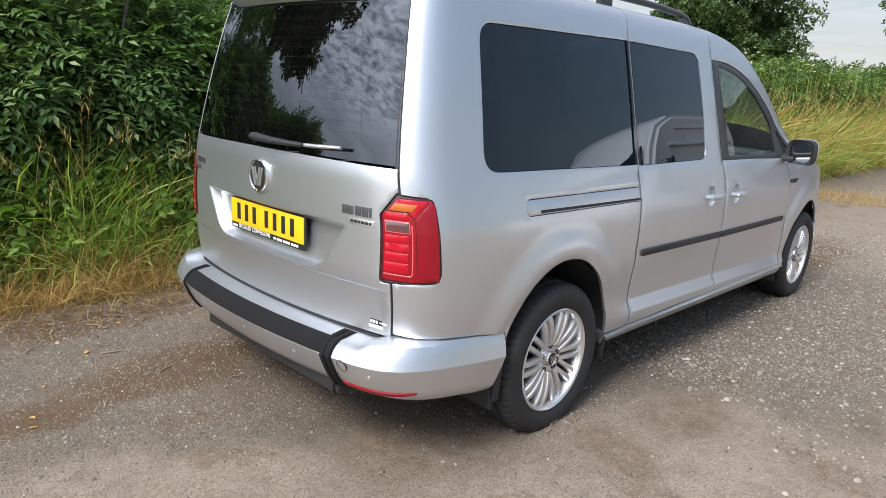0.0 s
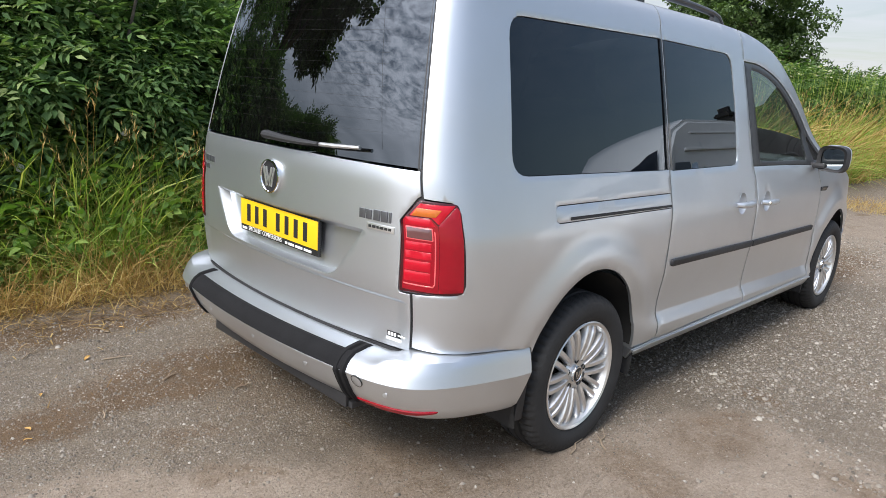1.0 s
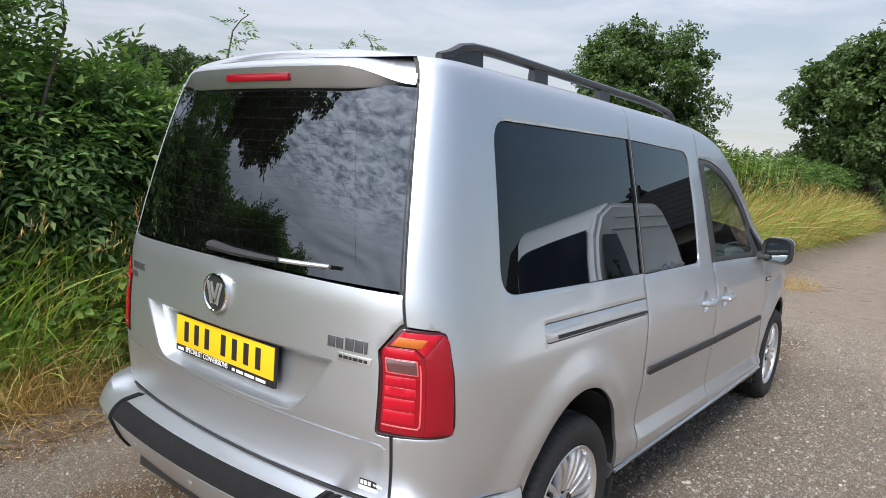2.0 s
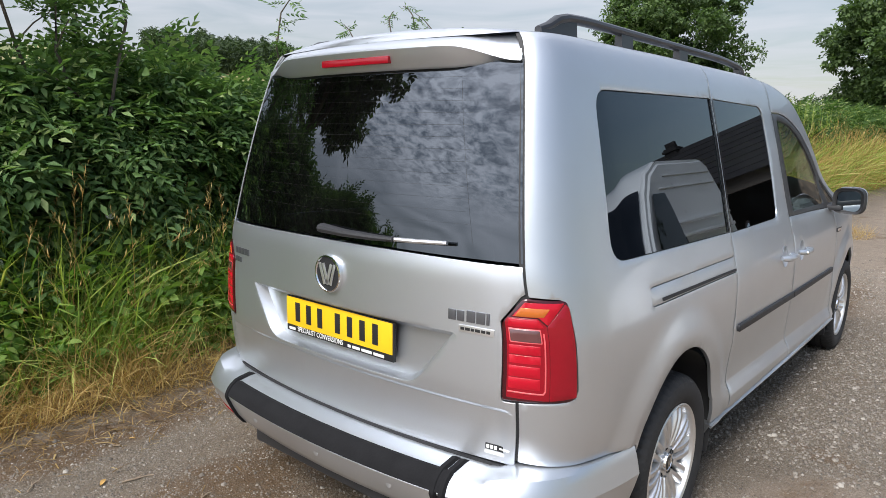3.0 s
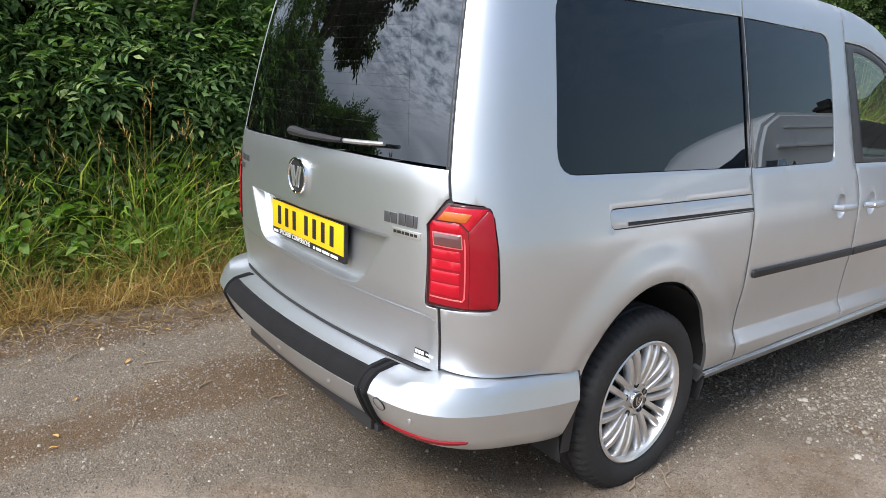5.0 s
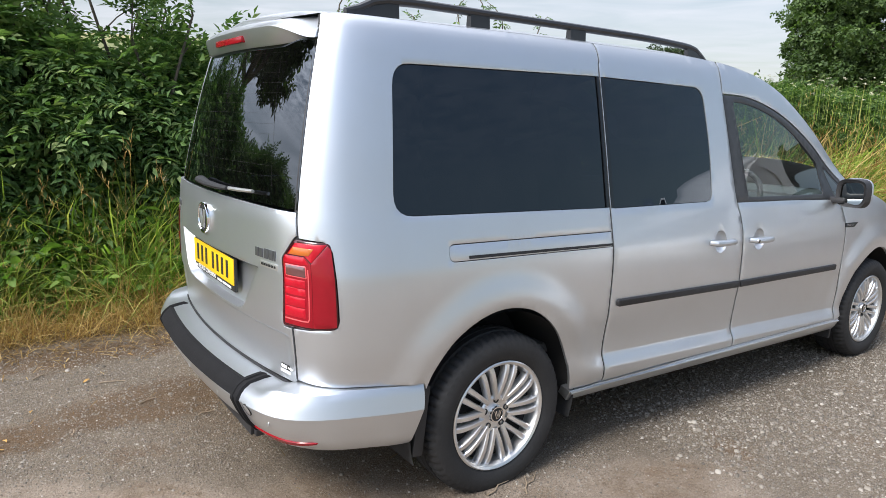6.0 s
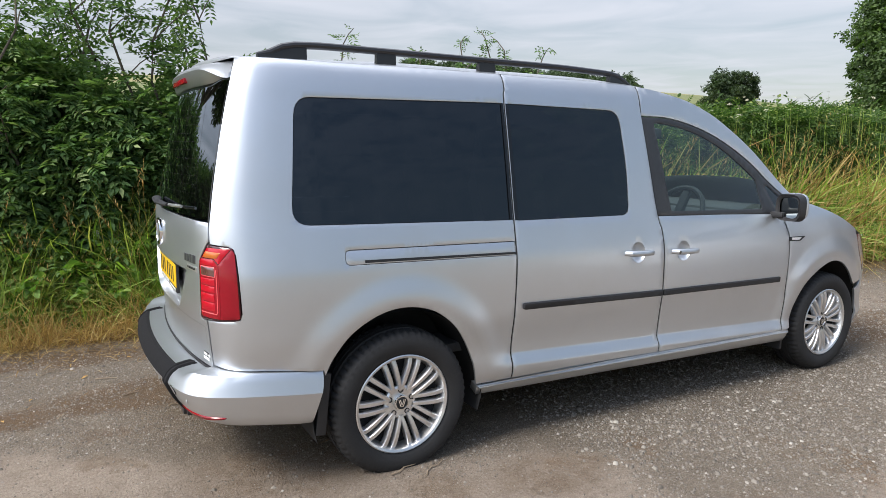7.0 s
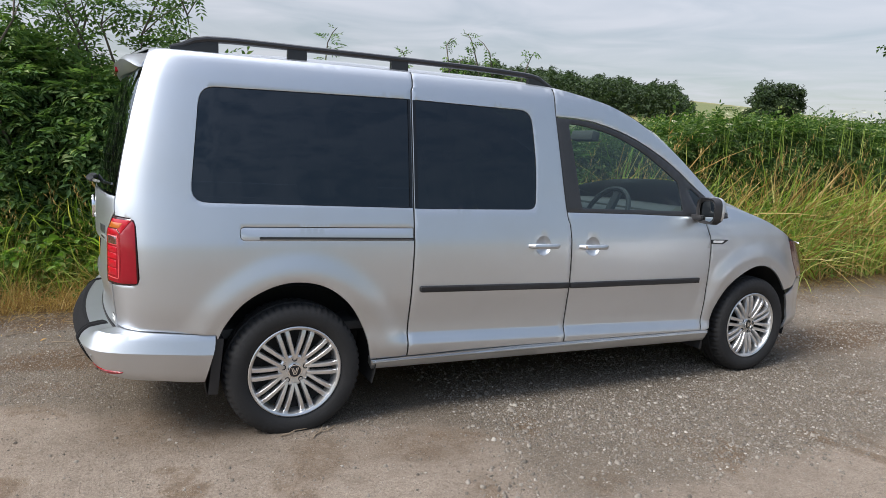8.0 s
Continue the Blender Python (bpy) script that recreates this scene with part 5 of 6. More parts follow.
def seat(x, y, wide):
    s = bmesh.new()
    box(s, (-0.25, -wide, -0.09), (0.25, wide, 0.07), pose(x, y, 0.72, 0, -6, 0), 0.05)
    cushion = part("seat_cushion", s, FABRIC, van)
    s = bmesh.new()
    box(s, (-0.07, -wide, 0.0), (0.07, wide, 0.62), pose(x - 0.24, y, 0.70, 0, -14, 0), 0.06)
    part("seat_back", s, FABRIC, van)
    s = bmesh.new()
    box(s, (-0.05, -0.13, 0.66), (0.05, 0.13, 0.85), pose(x - 0.24, y, 0.70, 0, -14, 0), 0.04)
    part("head_restraint", s, FABRIC, van)


for x, y, wide in ((1.68, -0.37, 0.25), (1.68, 0.37, 0.25), (0.75, -0.40, 0.23), (0.75, 0.05, 0.2), (0.75, 0.45, 0.2)):
    seat(x, y, wide)

# ---- ground ----
def foot(x):
    """Where the verge meets the track."""
    return 1.86 - 0.53 * smooth01(1.0, 7.0, x) - 0.22 * smooth01(15, 22, x)


def land(x, y):
    """Height of the land: flat track, small bank under the hedge, fields that rise behind it."""
    h = 0.22 * smooth01(0.2, 1.4, y - foot(x)) + 0.008 + 0.022 * (1 - smooth01(0.4, 2.8, x))
    h += 38.0 * smooth01(20, 330, y) * (0.75 + 0.25 * math.sin(x * 0.006))
    if math.hypot(x, y) < 40:
        h += 0.02 * noise.noise((x * 0.7, y * 0.7, 0.3)) * smooth01(1.3, 3.0, math.hypot(max(0, abs(x - 1.5) - 1.5), y * 1.2))
    return h


def ground_mesh():
    def axis():
        out, v, step = [0.0], 0.0, 0.2
        while v < 2500:
            if v > 12:
                step *= 1.22
            v += step
            out.append(v)
        return [-v for v in out[:0:-1]] + out

    xs, ys = axis(), axis()
    bm = bmesh.new()
    grid = [[bm.verts.new((x, y, land(x, y))) for y in ys] for x in xs]
    for a, b in zip(grid, grid[1:]):
        for k in range(len(ys) - 1):
            f = bm.faces.new((a[k], b[k], b[k + 1], a[k + 1]))
            f.material_index = 1 if a[k].co.y > foot(a[k].co.x) + 1.2 else 0
    return bm


def field_material():
    m, nt, p = material("field_crop")
    big = noise_of(nt, 0.012, 3, 0.4)
    fine = noise_of(nt, 2.0, 6, 0.7)
    col = mixed(nt, 0.5, ramp(nt, big, [(0.42, (0.09, 0.13, 0.03)), (0.5, (0.30, 0.25, 0.10)), (0.62, (0.12, 0.16, 0.04))]), ramp(nt, fine, [(0.3, (0.08, 0.09, 0.03)), (0.7, (0.3, 0.27, 0.12))]))
    nt.links.new(col, p.inputs["Base Color"])
    p.inputs["Roughness"].default_value = 0.95
    bump(nt, p, fine, 0.6, 0.2)
    return m


FIELD = field_material()
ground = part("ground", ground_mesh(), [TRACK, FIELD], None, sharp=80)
tagged(ground, "worn gravel and earth farm track with fields behind", "ground", kind="structure")

# ---- plants ----
LEAF = leaf_material("hedge_leaf", [(0.0, (0.08, 0.15, 0.056)), (0.5, (0.138, 0.236, 0.088)), (0.85, (0.215, 0.325, 0.122)), (1.0, (0.37, 0.45, 0.205))], trans=0.38, glow=(1.0, 1.15, 0.55))
BRAMBLE = leaf_material("bramble_leaf", [(0.0, (0.09, 0.17, 0.04)), (0.6, (0.18, 0.30, 0.075)), (1.0, (0.31, 0.41, 0.12))])
GRASS = leaf_material("green_grass", [(0.0, (0.15, 0.25, 0.055)), (0.5, (0.35, 0.47, 0.105)), (0.85, (0.54, 0.58, 0.18)), (1.0, (0.72, 0.60, 0.27))], 0.6)
STRAW = leaf_material("dry_grass", [(0.0, (0.26, 0.155, 0.06)), (0.45, (0.54, 0.355, 0.13)), (0.85, (0.78, 0.59, 0.28)), (1.0, (0.44, 0.40, 0.11))], 0.7, glow=(1.0, 0.95, 0.7))
LITTER = leaf_material("dead_litter", [(0.0, (0.13, 0.08, 0.035)), (0.5, (0.28, 0.18, 0.08)), (0.85, (0.48, 0.34, 0.16)), (1.0, (0.62, 0.48, 0.24))], 0.8, glow=(1.0, 0.9, 0.7))
# darker copy of the hedge leaf for x > 4, shade put into its colour
SHADED_LEAF = leaf_material("shaded_leaf", [(0.0, (0.05, 0.095, 0.03)), (0.6, (0.10, 0.17, 0.055)), (0.9, (0.17, 0.24, 0.08)), (1.0, (0.42, 0.44, 0.2))])
OAK = leaf_material("oak_leaf", [(0.0, (0.045, 0.075, 0.03)), (0.6, (0.085, 0.135, 0.05)), (1.0, (0.15, 0.21, 0.08))], trans=0.32, spread_scale=0.25)
# copy of OAK, darkened and blued: distance and dimmer light put into the colour
FAR_LEAF = leaf_material("far_leaf", [(0.0, (0.03, 0.05, 0.026)), (0.6, (0.055, 0.085, 0.04)), (1.0, (0.09, 0.125, 0.055))], trans=0.2, spread_scale=0.1)
BARK = plain("bark", (0.11, 0.09, 0.07), 0.9, grain=0.8, scale=25, spread=0.35)
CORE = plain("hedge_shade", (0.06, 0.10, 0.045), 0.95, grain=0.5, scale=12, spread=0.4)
rng = np.random.default_rng(7)


def leaflet(at, ahead, wide, long, droop=0.0):
    """A small folded leaf of four points: base, two sides, tip."""
    at, ahead = np.array(at, float), np.array(ahead, float)
    ahead = ahead / np.linalg.norm(ahead)
    side = np.cross(ahead, (0, 0, 1.0))
    side = side / np.linalg.norm(side)
    up = np.cross(side, ahead)
    mid = at + ahead * long * 0.45
    return [at, mid + side * wide / 2 + up * wide * 0.12, at + ahead * long - up * droop * long, mid - side * wide / 2 + up * wide * 0.12]


def broad_leaf(at, ahead, wide, long, droop=0.0):
    """A rounded leaf folded along its midrib: base, tip and three points a side."""
    at, ahead = np.array(at, float), np.array(ahead, float)
    ahead = ahead / np.linalg.norm(ahead)
    side = np.cross(ahead, (0, 0, 1.0))
    side = side / np.linalg.norm(side)
    up = np.cross(side, ahead)
    out = [at, at + ahead * long - up * droop * long]
    for s in (1, -1):
        for q, w in ((0.18, 0.34), (0.45, 0.5), (0.76, 0.3)):
            out.append(at + ahead * long * q + side * s * wide * w + up * (wide * w * 0.3 - droop * long * q * q))
    return out


def pinnate(n_pairs=4, long=0.24, lw=0.026, ll=0.075):
    """A compound leaf along +x with leaflets in pairs and one at the end."""
    vs, fs = [], []
    for k in range(n_pairs):
        x = long * (0.25 + 0.6 * k / (n_pairs - 1))
        sag = -0.25 * x * x / long
        for s in (-1, 1):
            b = len(vs)
            vs += leaflet((x, 0, sag), (0.62, s, -0.15), lw, ll * (0.8 + 0.2 * math.sin(2.5 * k / n_pairs)), 0.15)
            fs += [(b, b + 1, b + 2), (b, b + 2, b + 3)]
    b = len(vs)
    vs += leaflet((long * 0.95, 0, -0.25 * long), (1, 0, -0.3), lw, ll, 0.15)
    fs += [(b, b + 1, b + 2), (b, b + 2, b + 3)]
    b = len(vs)
    vs += [np.array(v) for v in ((0, -0.0015, 0), (0, 0.0015, 0), (long, 0, -0.25 * long))]
    fs.append((b, b + 1, b + 2))
    return vs, fs


def sprig(n=7, long=0.2, wide=0.035, leaf=0.055, seed=0, broad=False):
    """A twig along +x with single leaves set round it."""
    r = random.Random(seed)
    vs, fs = [], []
    for k in range(n):
        x = long * (k + 0.5) / n
        a = k * 2.4
        b = len(vs)
        spec = ((x, 0, -0.15 * x), (0.5 + r.random() * 0.5, math.cos(a), 0.5 * math.sin(a) - 0.2), wide * r.uniform(0.8, 1.2), leaf * r.uniform(0.75, 1.25), 0.2)
        if broad:
            vs += broad_leaf(*spec)
            fs += [(b, b + 2, b + 3, b + 4, b + 1), (b, b + 1, b + 7, b + 6, b + 5)]
        else:
            vs += leaflet(*spec)
            fs += [(b, b + 1, b + 2), (b, b + 2, b + 3)]
    return vs, fs


def blade(bend, wide=0.006, segs=4, twist=0.0):
    """A grass blade of height 1 that bends towards +x; widths are in the same unit."""
    vs, fs = [], []
    for k in range(segs):
        q = k / segs
        a = twist * q
        x, z = bend * q**2.2, q * (1 - 0.35 * bend * q)
        w = wide * (1 - q * 0.75)
        vs += [(x - math.sin(a) * w, -math.cos(a) * w, z), (x + math.sin(a) * w, math.cos(a) * w, z)]
    vs.append((bend, 0, 1 - 0.35 * bend))
    for k in range(segs - 1):
        fs.append((2 * k, 2 * k + 1, 2 * k + 3, 2 * k + 2))
    fs.append((2 * segs - 2, 2 * segs - 1, 2 * segs))
    return [np.array(v, float) for v in vs], fs


def seed_stalk(bend, head=0.16, fat=0.007):
    """A flowering grass stalk of height 1 with a loose head."""
    vs, fs = blade(bend, 0.0022, 5)
    vs = list(vs)
    tip = vs[-1]
    for k in range(9):
        q = k / 8
        a = k * 2.4
        at = np.array((bend * (1 - head * (1 - q)) ** 2.2, 0, (1 - head * (1 - q)) * (1 - 0.35 * bend * (1 - head * (1 - q)))))
        b = len(vs)
        vs += leaflet(at, (0.5 * math.cos(a) + 0.3 * bend, 0.5 * math.sin(a), 1.0), fat * (1.2 - 0.7 * q), 0.045)
        fs = fs + [(b, b + 1, b + 2), (b, b + 2, b + 3)]
    return vs, fs


FAR_TOP = spline([(2.0, 1.40), (4.2, 1.45), (5.5, 1.60), (7.5, 1.76), (10, 1.86), (16, 1.98), (34, 2.3), (70, 2.6)])


def hedge_top(x):
    """Height of the hedge along its length."""
    tall = 1.56 + 0.14 * (1 - smooth01(-0.2, 0.5, x)) + 0.28 * (1 - smooth01(-1.3, -0.4, x)) - 0.36 * (1 - smooth01(-2.7, -1.9, x)) + 0.1 * math.sin(x * 1.3) + 0.08 * math.sin(x * 3.1 + 1)
    return tall * (1 - smooth01(2.6, 4.2, x)) + (FAR_TOP(x) + 0.06 * math.sin(x * 0.9)) * smooth01(2.6, 4.2, x)


def hedge_face(x, z):
    """How far out the foliage comes at a place along the hedge and a height."""
    top = hedge_top(x)
    bulge = 0.35 * noise.noise((x * 0.9, z * 1.1, 4.0)) + 0.18 * noise.noise((x * 2.6, z * 2.6, 9.0))
    return foot(x) + 0.82 + 0.6 * smooth01(3, 7, x) + 0.22 * (z / top) ** 3 + bulge


def hedge(x0, x1, n_leaf, shapes, shares, size, deep=0.55, shoots=True):
    xs = rng.uniform(x0, x1, n_leaf)
    zs = np.array([0.12 + (hedge_top(x) - 0.05) * q for x, q in zip(xs, rng.random(n_leaf) ** 0.85)])
    ys = np.array([hedge_face(x, z) for x, z in zip(xs, zs)]) + rng.exponential(0.16, n_leaf).clip(0, deep)
    on_top = rng.random(n_leaf) < 0.22
    for i in np.nonzero(on_top)[0]:
        ys[i] = hedge_face(xs[i], hedge_top(xs[i])) + rng.uniform(0.0, 1.3)
        zs[i] = hedge_top(xs[i]) + 0.18 * noise.noise((xs[i] * 2.2, ys[i] * 2.2, 1.0)) + rng.normal(0.05, 0.07)
    yaw = rng.normal(-math.pi / 2, 0.85, n_leaf)
    pitch = rng.normal(0.15, 0.4, n_leaf)
    pitch[on_top] = rng.normal(-0.5, 0.4, on_top.sum())
    roll = rng.normal(0, 0.5, n_leaf)
    m = placed_at(np.c_[xs, ys, zs], yaw, pitch, roll, rng.uniform(0.7, 1.25, n_leaf) * size)
    return scattered, shapes, rng.choice(len(shapes), n_leaf, p=shares), m


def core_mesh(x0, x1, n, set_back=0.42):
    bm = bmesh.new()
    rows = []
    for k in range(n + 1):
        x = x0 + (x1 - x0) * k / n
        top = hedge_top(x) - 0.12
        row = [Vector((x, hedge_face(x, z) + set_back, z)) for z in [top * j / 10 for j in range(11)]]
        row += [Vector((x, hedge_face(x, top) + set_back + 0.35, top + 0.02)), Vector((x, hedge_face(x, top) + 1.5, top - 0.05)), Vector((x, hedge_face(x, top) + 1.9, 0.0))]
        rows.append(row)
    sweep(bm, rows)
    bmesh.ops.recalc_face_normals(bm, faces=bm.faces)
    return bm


hedge_thing = thing("hedge", "dense mixed green hedge with pinnate leaves along the track", "hedge", kind="stuff")
shapes = [pinnate(4, 0.25, 0.03, 0.08), pinnate(5, 0.28, 0.028, 0.075), sprig(8, 0.2, 0.042, 0.06, 1, True), sprig(7, 0.16, 0.035, 0.05, 2, True)]
far_shapes = [pinnate(4, 0.25, 0.03, 0.08), pinnate(5, 0.28, 0.028, 0.075), sprig(8, 0.2, 0.042, 0.06, 1), sprig(7, 0.16, 0.035, 0.05, 2)]
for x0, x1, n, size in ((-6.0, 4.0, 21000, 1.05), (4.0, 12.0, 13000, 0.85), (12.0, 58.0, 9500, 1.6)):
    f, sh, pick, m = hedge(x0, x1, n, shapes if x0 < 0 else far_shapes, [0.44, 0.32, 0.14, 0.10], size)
    ob = f("foliage", sh, pick, m, LEAF if x0 < 0 else SHADED_LEAF)
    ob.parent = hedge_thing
# added dark sheet behind the leaves: the hedge's inner shade as a colour
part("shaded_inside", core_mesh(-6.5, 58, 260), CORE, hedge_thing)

# brambles and nettles at its foot
n = 3600
xs = rng.uniform(-6, 12, n)
ys = np.array([foot(x) for x in xs]) + 0.35 + 0.55 * rng.random(n)
zs = np.array([land(x, y) for x, y in zip(xs, ys)]) + rng.uniform(0.05, 0.75, n) * (ys - np.array([foot(x) for x in xs])) / 0.9
m = placed_at(np.c_[xs, ys, zs], rng.normal(-math.pi / 2, 1.0, n), rng.normal(-0.1, 0.5, n), rng.normal(0, 0.4, n), rng.uniform(0.8, 1.5, n))
weeds = scattered("bramble", [sprig(8, 0.18, 0.036, 0.055, 3, True), sprig(6, 0.14, 0.048, 0.058, 4, True)], rng.integers(0, 2, n), m, BRAMBLE)
tagged(weeds, "green brambles and weeds at the foot of the hedge", "brambles", kind="stuff")


def grass(name, label, x0, x1, n, y0, y1, h0, h1, shapes, mat, lean=0.35, bias=1.0, keep=None):
    xs = rng.uniform(x0, x1, n)
    q = rng.random(n) ** bias
    ys = np.array([foot(x) for x in xs]) + y0 + (y1 - y0) * q
    clump = np.array([noise.noise((x * 1.7, y * 1.7, 3.3)) for x, y in zip(xs, ys)])
    hs = rng.uniform(h0, h1, n) * (0.55 + 0.45 * smooth_arr(q * 1.4)) * (1 + 0.45 * clump)
    ok = rng.random(n) < 0.75 + clump
    zs = np.array([land(x, y) for x, y in zip(xs, ys)])
    m = placed_at(np.c_[xs, ys, zs], rng.normal(-math.pi / 2, 1.5, n), rng.normal(0.1, lean, n), rng.normal(0, lean, n), hs)
    ob = scattered(name, shapes, rng.integers(0, len(shapes), n)[ok], m[ok], mat)
    return tagged(ob, label, "grass", kind="stuff")


def smooth_arr(v):
    v = np.clip(v, 0, 1)
    return v * v * (3 - 2 * v)


blades = [blade(b, w, 4, t) for b, w, t in ((0.35, 0.011, 0.3), (0.6, 0.014, -0.4), (0.15, 0.011, 0.2), (0.85, 0.013, 0.6), (0.5, 0.010, 1.0))]
fine_blades = [blade(b, w, 4, t) for b, w, t in ((0.35, 0.005, 0.3), (0.6, 0.005, -0.4), (0.2, 0.004, 0.2), (0.8, 0.005, 0.6))]
stalks = [seed_stalk(b) for b in (0.1, 0.25, 0.4, 0.6)]
straw_blades = [blade(b, w, 4, t) for b, w, t in ((0.35, 0.009, 0.3), (0.7, 0.011, -0.4), (1.0, 0.009, 0.5), (0.2, 0.008, 0.2))]
long_blades = [blade(b, w, 6, t) for b, w, t in ((0.4, 0.010, 0.3), (0.75, 0.012, -0.4), (1.0, 0.010, 0.5), (0.25, 0.009, 0.2))]
grass("verge_grass", "long green grass on the verge below the hedge", -6, 5, 24000, 0.22, 1.0, 0.42, 0.92, blades + fine_blades, GRASS)
grass("dry_grass", "short straw-coloured dry grass along the edge of the track", -6, 5, 22000, -0.12, 0.55, 0.14, 0.46, straw_blades, STRAW, 0.6, 1.3)
grass("seed_grass", "thin seeding grass stalks on the verge", -6, 5, 800, 0.15, 0.8, 0.7, 1.15, stalks, STRAW, 0.2)
grass("tall_grass", "tall green and golden grass on the verge", 1.6, 34, 15000, 0.05, 1.3, 0.8, 1.5, long_blades, GRASS, 0.34)
grass("tall_dry_grass", "tall golden dry grass on the verge", 3.5, 34, 11000, 0.0, 1.25, 0.8, 1.65, long_blades + stalks, STRAW, 0.38)
# cut straw lying flat
n = 24000
xs = rng.uniform(-6, 9, n)
ys = np.array([foot(x) for x in xs]) + rng.normal(0.0, 0.25, n)
m = placed_at(np.c_[xs, ys, np.array([land(x, y) for x, y in zip(xs, ys)]) + 0.006 + 0.02 * rng.random(n)], rng.uniform(0, 6.28, n), rng.normal(1.4, 0.2, n), rng.normal(0, 0.2, n), rng.uniform(0.04, 0.17, n))
tagged(scattered("straw_litter", [blade(0.25, 0.02, 3, 0.3), blade(0.5, 0.026, 3, -0.2)], rng.integers(0, 2, n), m, LITTER), "dead straw lying along the verge", "straw", kind="stuff")

n = 420
xs = rng.uniform(-2.6, 0.3, n)
ys = 1.9 - rng.exponential(0.55, n).clip(0, 2.6)
m = placed_at(np.c_[xs, ys, np.array([land(x, y) for x, y in zip(xs, ys)]) + 0.005], rng.uniform(0, 6.28, n), rng.normal(1.5, 0.06, n), rng.normal(0, 0.2, n), rng.uniform(0.03, 0.11, n))
tagged(scattered("stray_straw", [blade(0.15, 0.02, 3, 0.2), blade(0.35, 0.024, 3, -0.2)], rng.integers(0, 2, n), m, LITTER), "loose bits of pale straw on the track", "straw", kind="stuff")

# a tuft of dry grass in the middle of the track ahead
n = 900
ang, rad = rng.uniform(0, 6.28, n), np.sqrt(rng.random(n))
xs, ys = 9.3 + 0.75 * rad * np.cos(ang), 0.3 + 0.55 * rad * np.sin(ang)
m = placed_at(np.c_[xs, ys, np.array([land(x, y) for x, y in zip(xs, ys)])], rng.uniform(0, 6.28, n), rng.normal(0.2, 0.6, n), rng.normal(0, 0.6, n), rng.uniform(0.08, 0.26, n))
tagged(scattered("grass_tuft", straw_blades, rng.integers(0, len(straw_blades), n), m, STRAW), "low tuft of straw-coloured grass on the track", "grass", kind="stuff")

# ---- loose stones ----
def pebble(seed):
    """An angular stone: a ring in the soil, a smaller tilted top."""
    r = random.Random(seed)
    k = 4 if seed % 2 else 5
    turns = [2 * math.pi * (i + r.uniform(-0.28, 0.28)) / k for i in range(k)]
    tilt, face, long = r.uniform(-0.14, 0.14), r.uniform(0, 6.28), r.uniform(0.65, 1.0)
    vs = [np.array((0.52 * q * math.cos(a), 0.52 * q * long * math.sin(a), -0.12)) for a, q in [(a, r.uniform(0.8, 1.2)) for a in turns]]
    vs += [np.array((0.34 * q * math.cos(a), 0.34 * q * long * math.sin(a), 0.26 + tilt * math.cos(a - face))) for a, q in [(a, r.uniform(0.6, 1.25)) for a in turns]]
    return vs, [(i, (i + 1) % k, k + (i + 1) % k, k + i) for i in range(k)] + [tuple(range(k, 2 * k))]


def stone_material():
    m, nt, p = material("loose_stone")
    geo = put(nt, "ShaderNodeNewGeometry")
    col = ramp(nt, geo.outputs["Random Per Island"], [(0.0, (0.07, 0.058, 0.045)), (0.35, (0.16, 0.138, 0.112)), (0.75, (0.25, 0.220, 0.183)), (0.94, (0.34, 0.305, 0.258)), (1.0, (0.52, 0.48, 0.42))])
    nt.links.new(mixed(nt, 0.3, col, ramp(nt, noise_of(nt, 90, 4), [(0.3, (0.10, 0.082, 0.064)), (0.7, (0.26, 0.228, 0.19))])), p.inputs["Base Color"])
    p.inputs["Roughness"].default_value = 0.9
    return m


STONE = stone_material()
def strew(name, label, n, x0, x1, y0, y1, share, usual, spread, most):
    """Stones strewn over a stretch of the track; share(x, y, patchy) says how many of them stay."""
    xs, ys = rng.uniform(x0, x1, n), rng.uniform(y0, y1, n)
    patchy = np.array([noise.noise((x * 0.9, y * 0.9, 7.0)) + 0.6 * noise.noise((x * 2.4, y * 2.4, 2.0)) for x, y in zip(xs, ys)])
    ok = (rng.random(n) < share(xs, ys, patchy)) & (ys < np.array([foot(x) for x in xs]) + 0.2)
    xs, ys = xs[ok], ys[ok]
    n = len(xs)
    size = np.exp(rng.normal(math.log(usual), spread, n)).clip(0.004, most)
    zs = np.array([land(x, y) for x, y in zip(xs, ys)])
    m = placed_at(np.c_[xs, ys, zs + size * 0.06], rng.uniform(0, 6.28, n), rng.normal(0, 0.2, n), rng.normal(0, 0.2, n), size)
    tagged(scattered(name, [pebble(k) for k in range(8)], rng.integers(0, 8, n), m, STONE), label, "gravel", kind="stuff")


def sparse(x, y, patchy):
    bare = np.clip((-0.75 - 0.5 * x - y) / 0.25, 0, 1) * (x < 0.8)
    return 0.22 + 0.5 * np.clip(patchy + 0.2, 0, 1) - 0.12 * bare


def patches(x, y, patchy):
    """Where gravel lies loose behind the van: between the streaks of earth and the crust."""
    def spot(cx, cy, rx, ry):
        return np.clip(2.0 - 1.6 * np.hypot((x - cx) / rx, (y - cy) / ry) + 1.2 * patchy, 0, 1)
    lain = np.maximum.reduce([spot(-0.85, 0.15, 0.65, 0.35), spot(-1.3, 0.80, 0.75, 0.20), spot(-0.9, 1.30, 1.2, 0.26), spot(-1.9, 0.1, 0.5, 0.3), spot(0.35, -0.85, 0.4, 0.25)])
    return 0.07 + 0.88 * lain


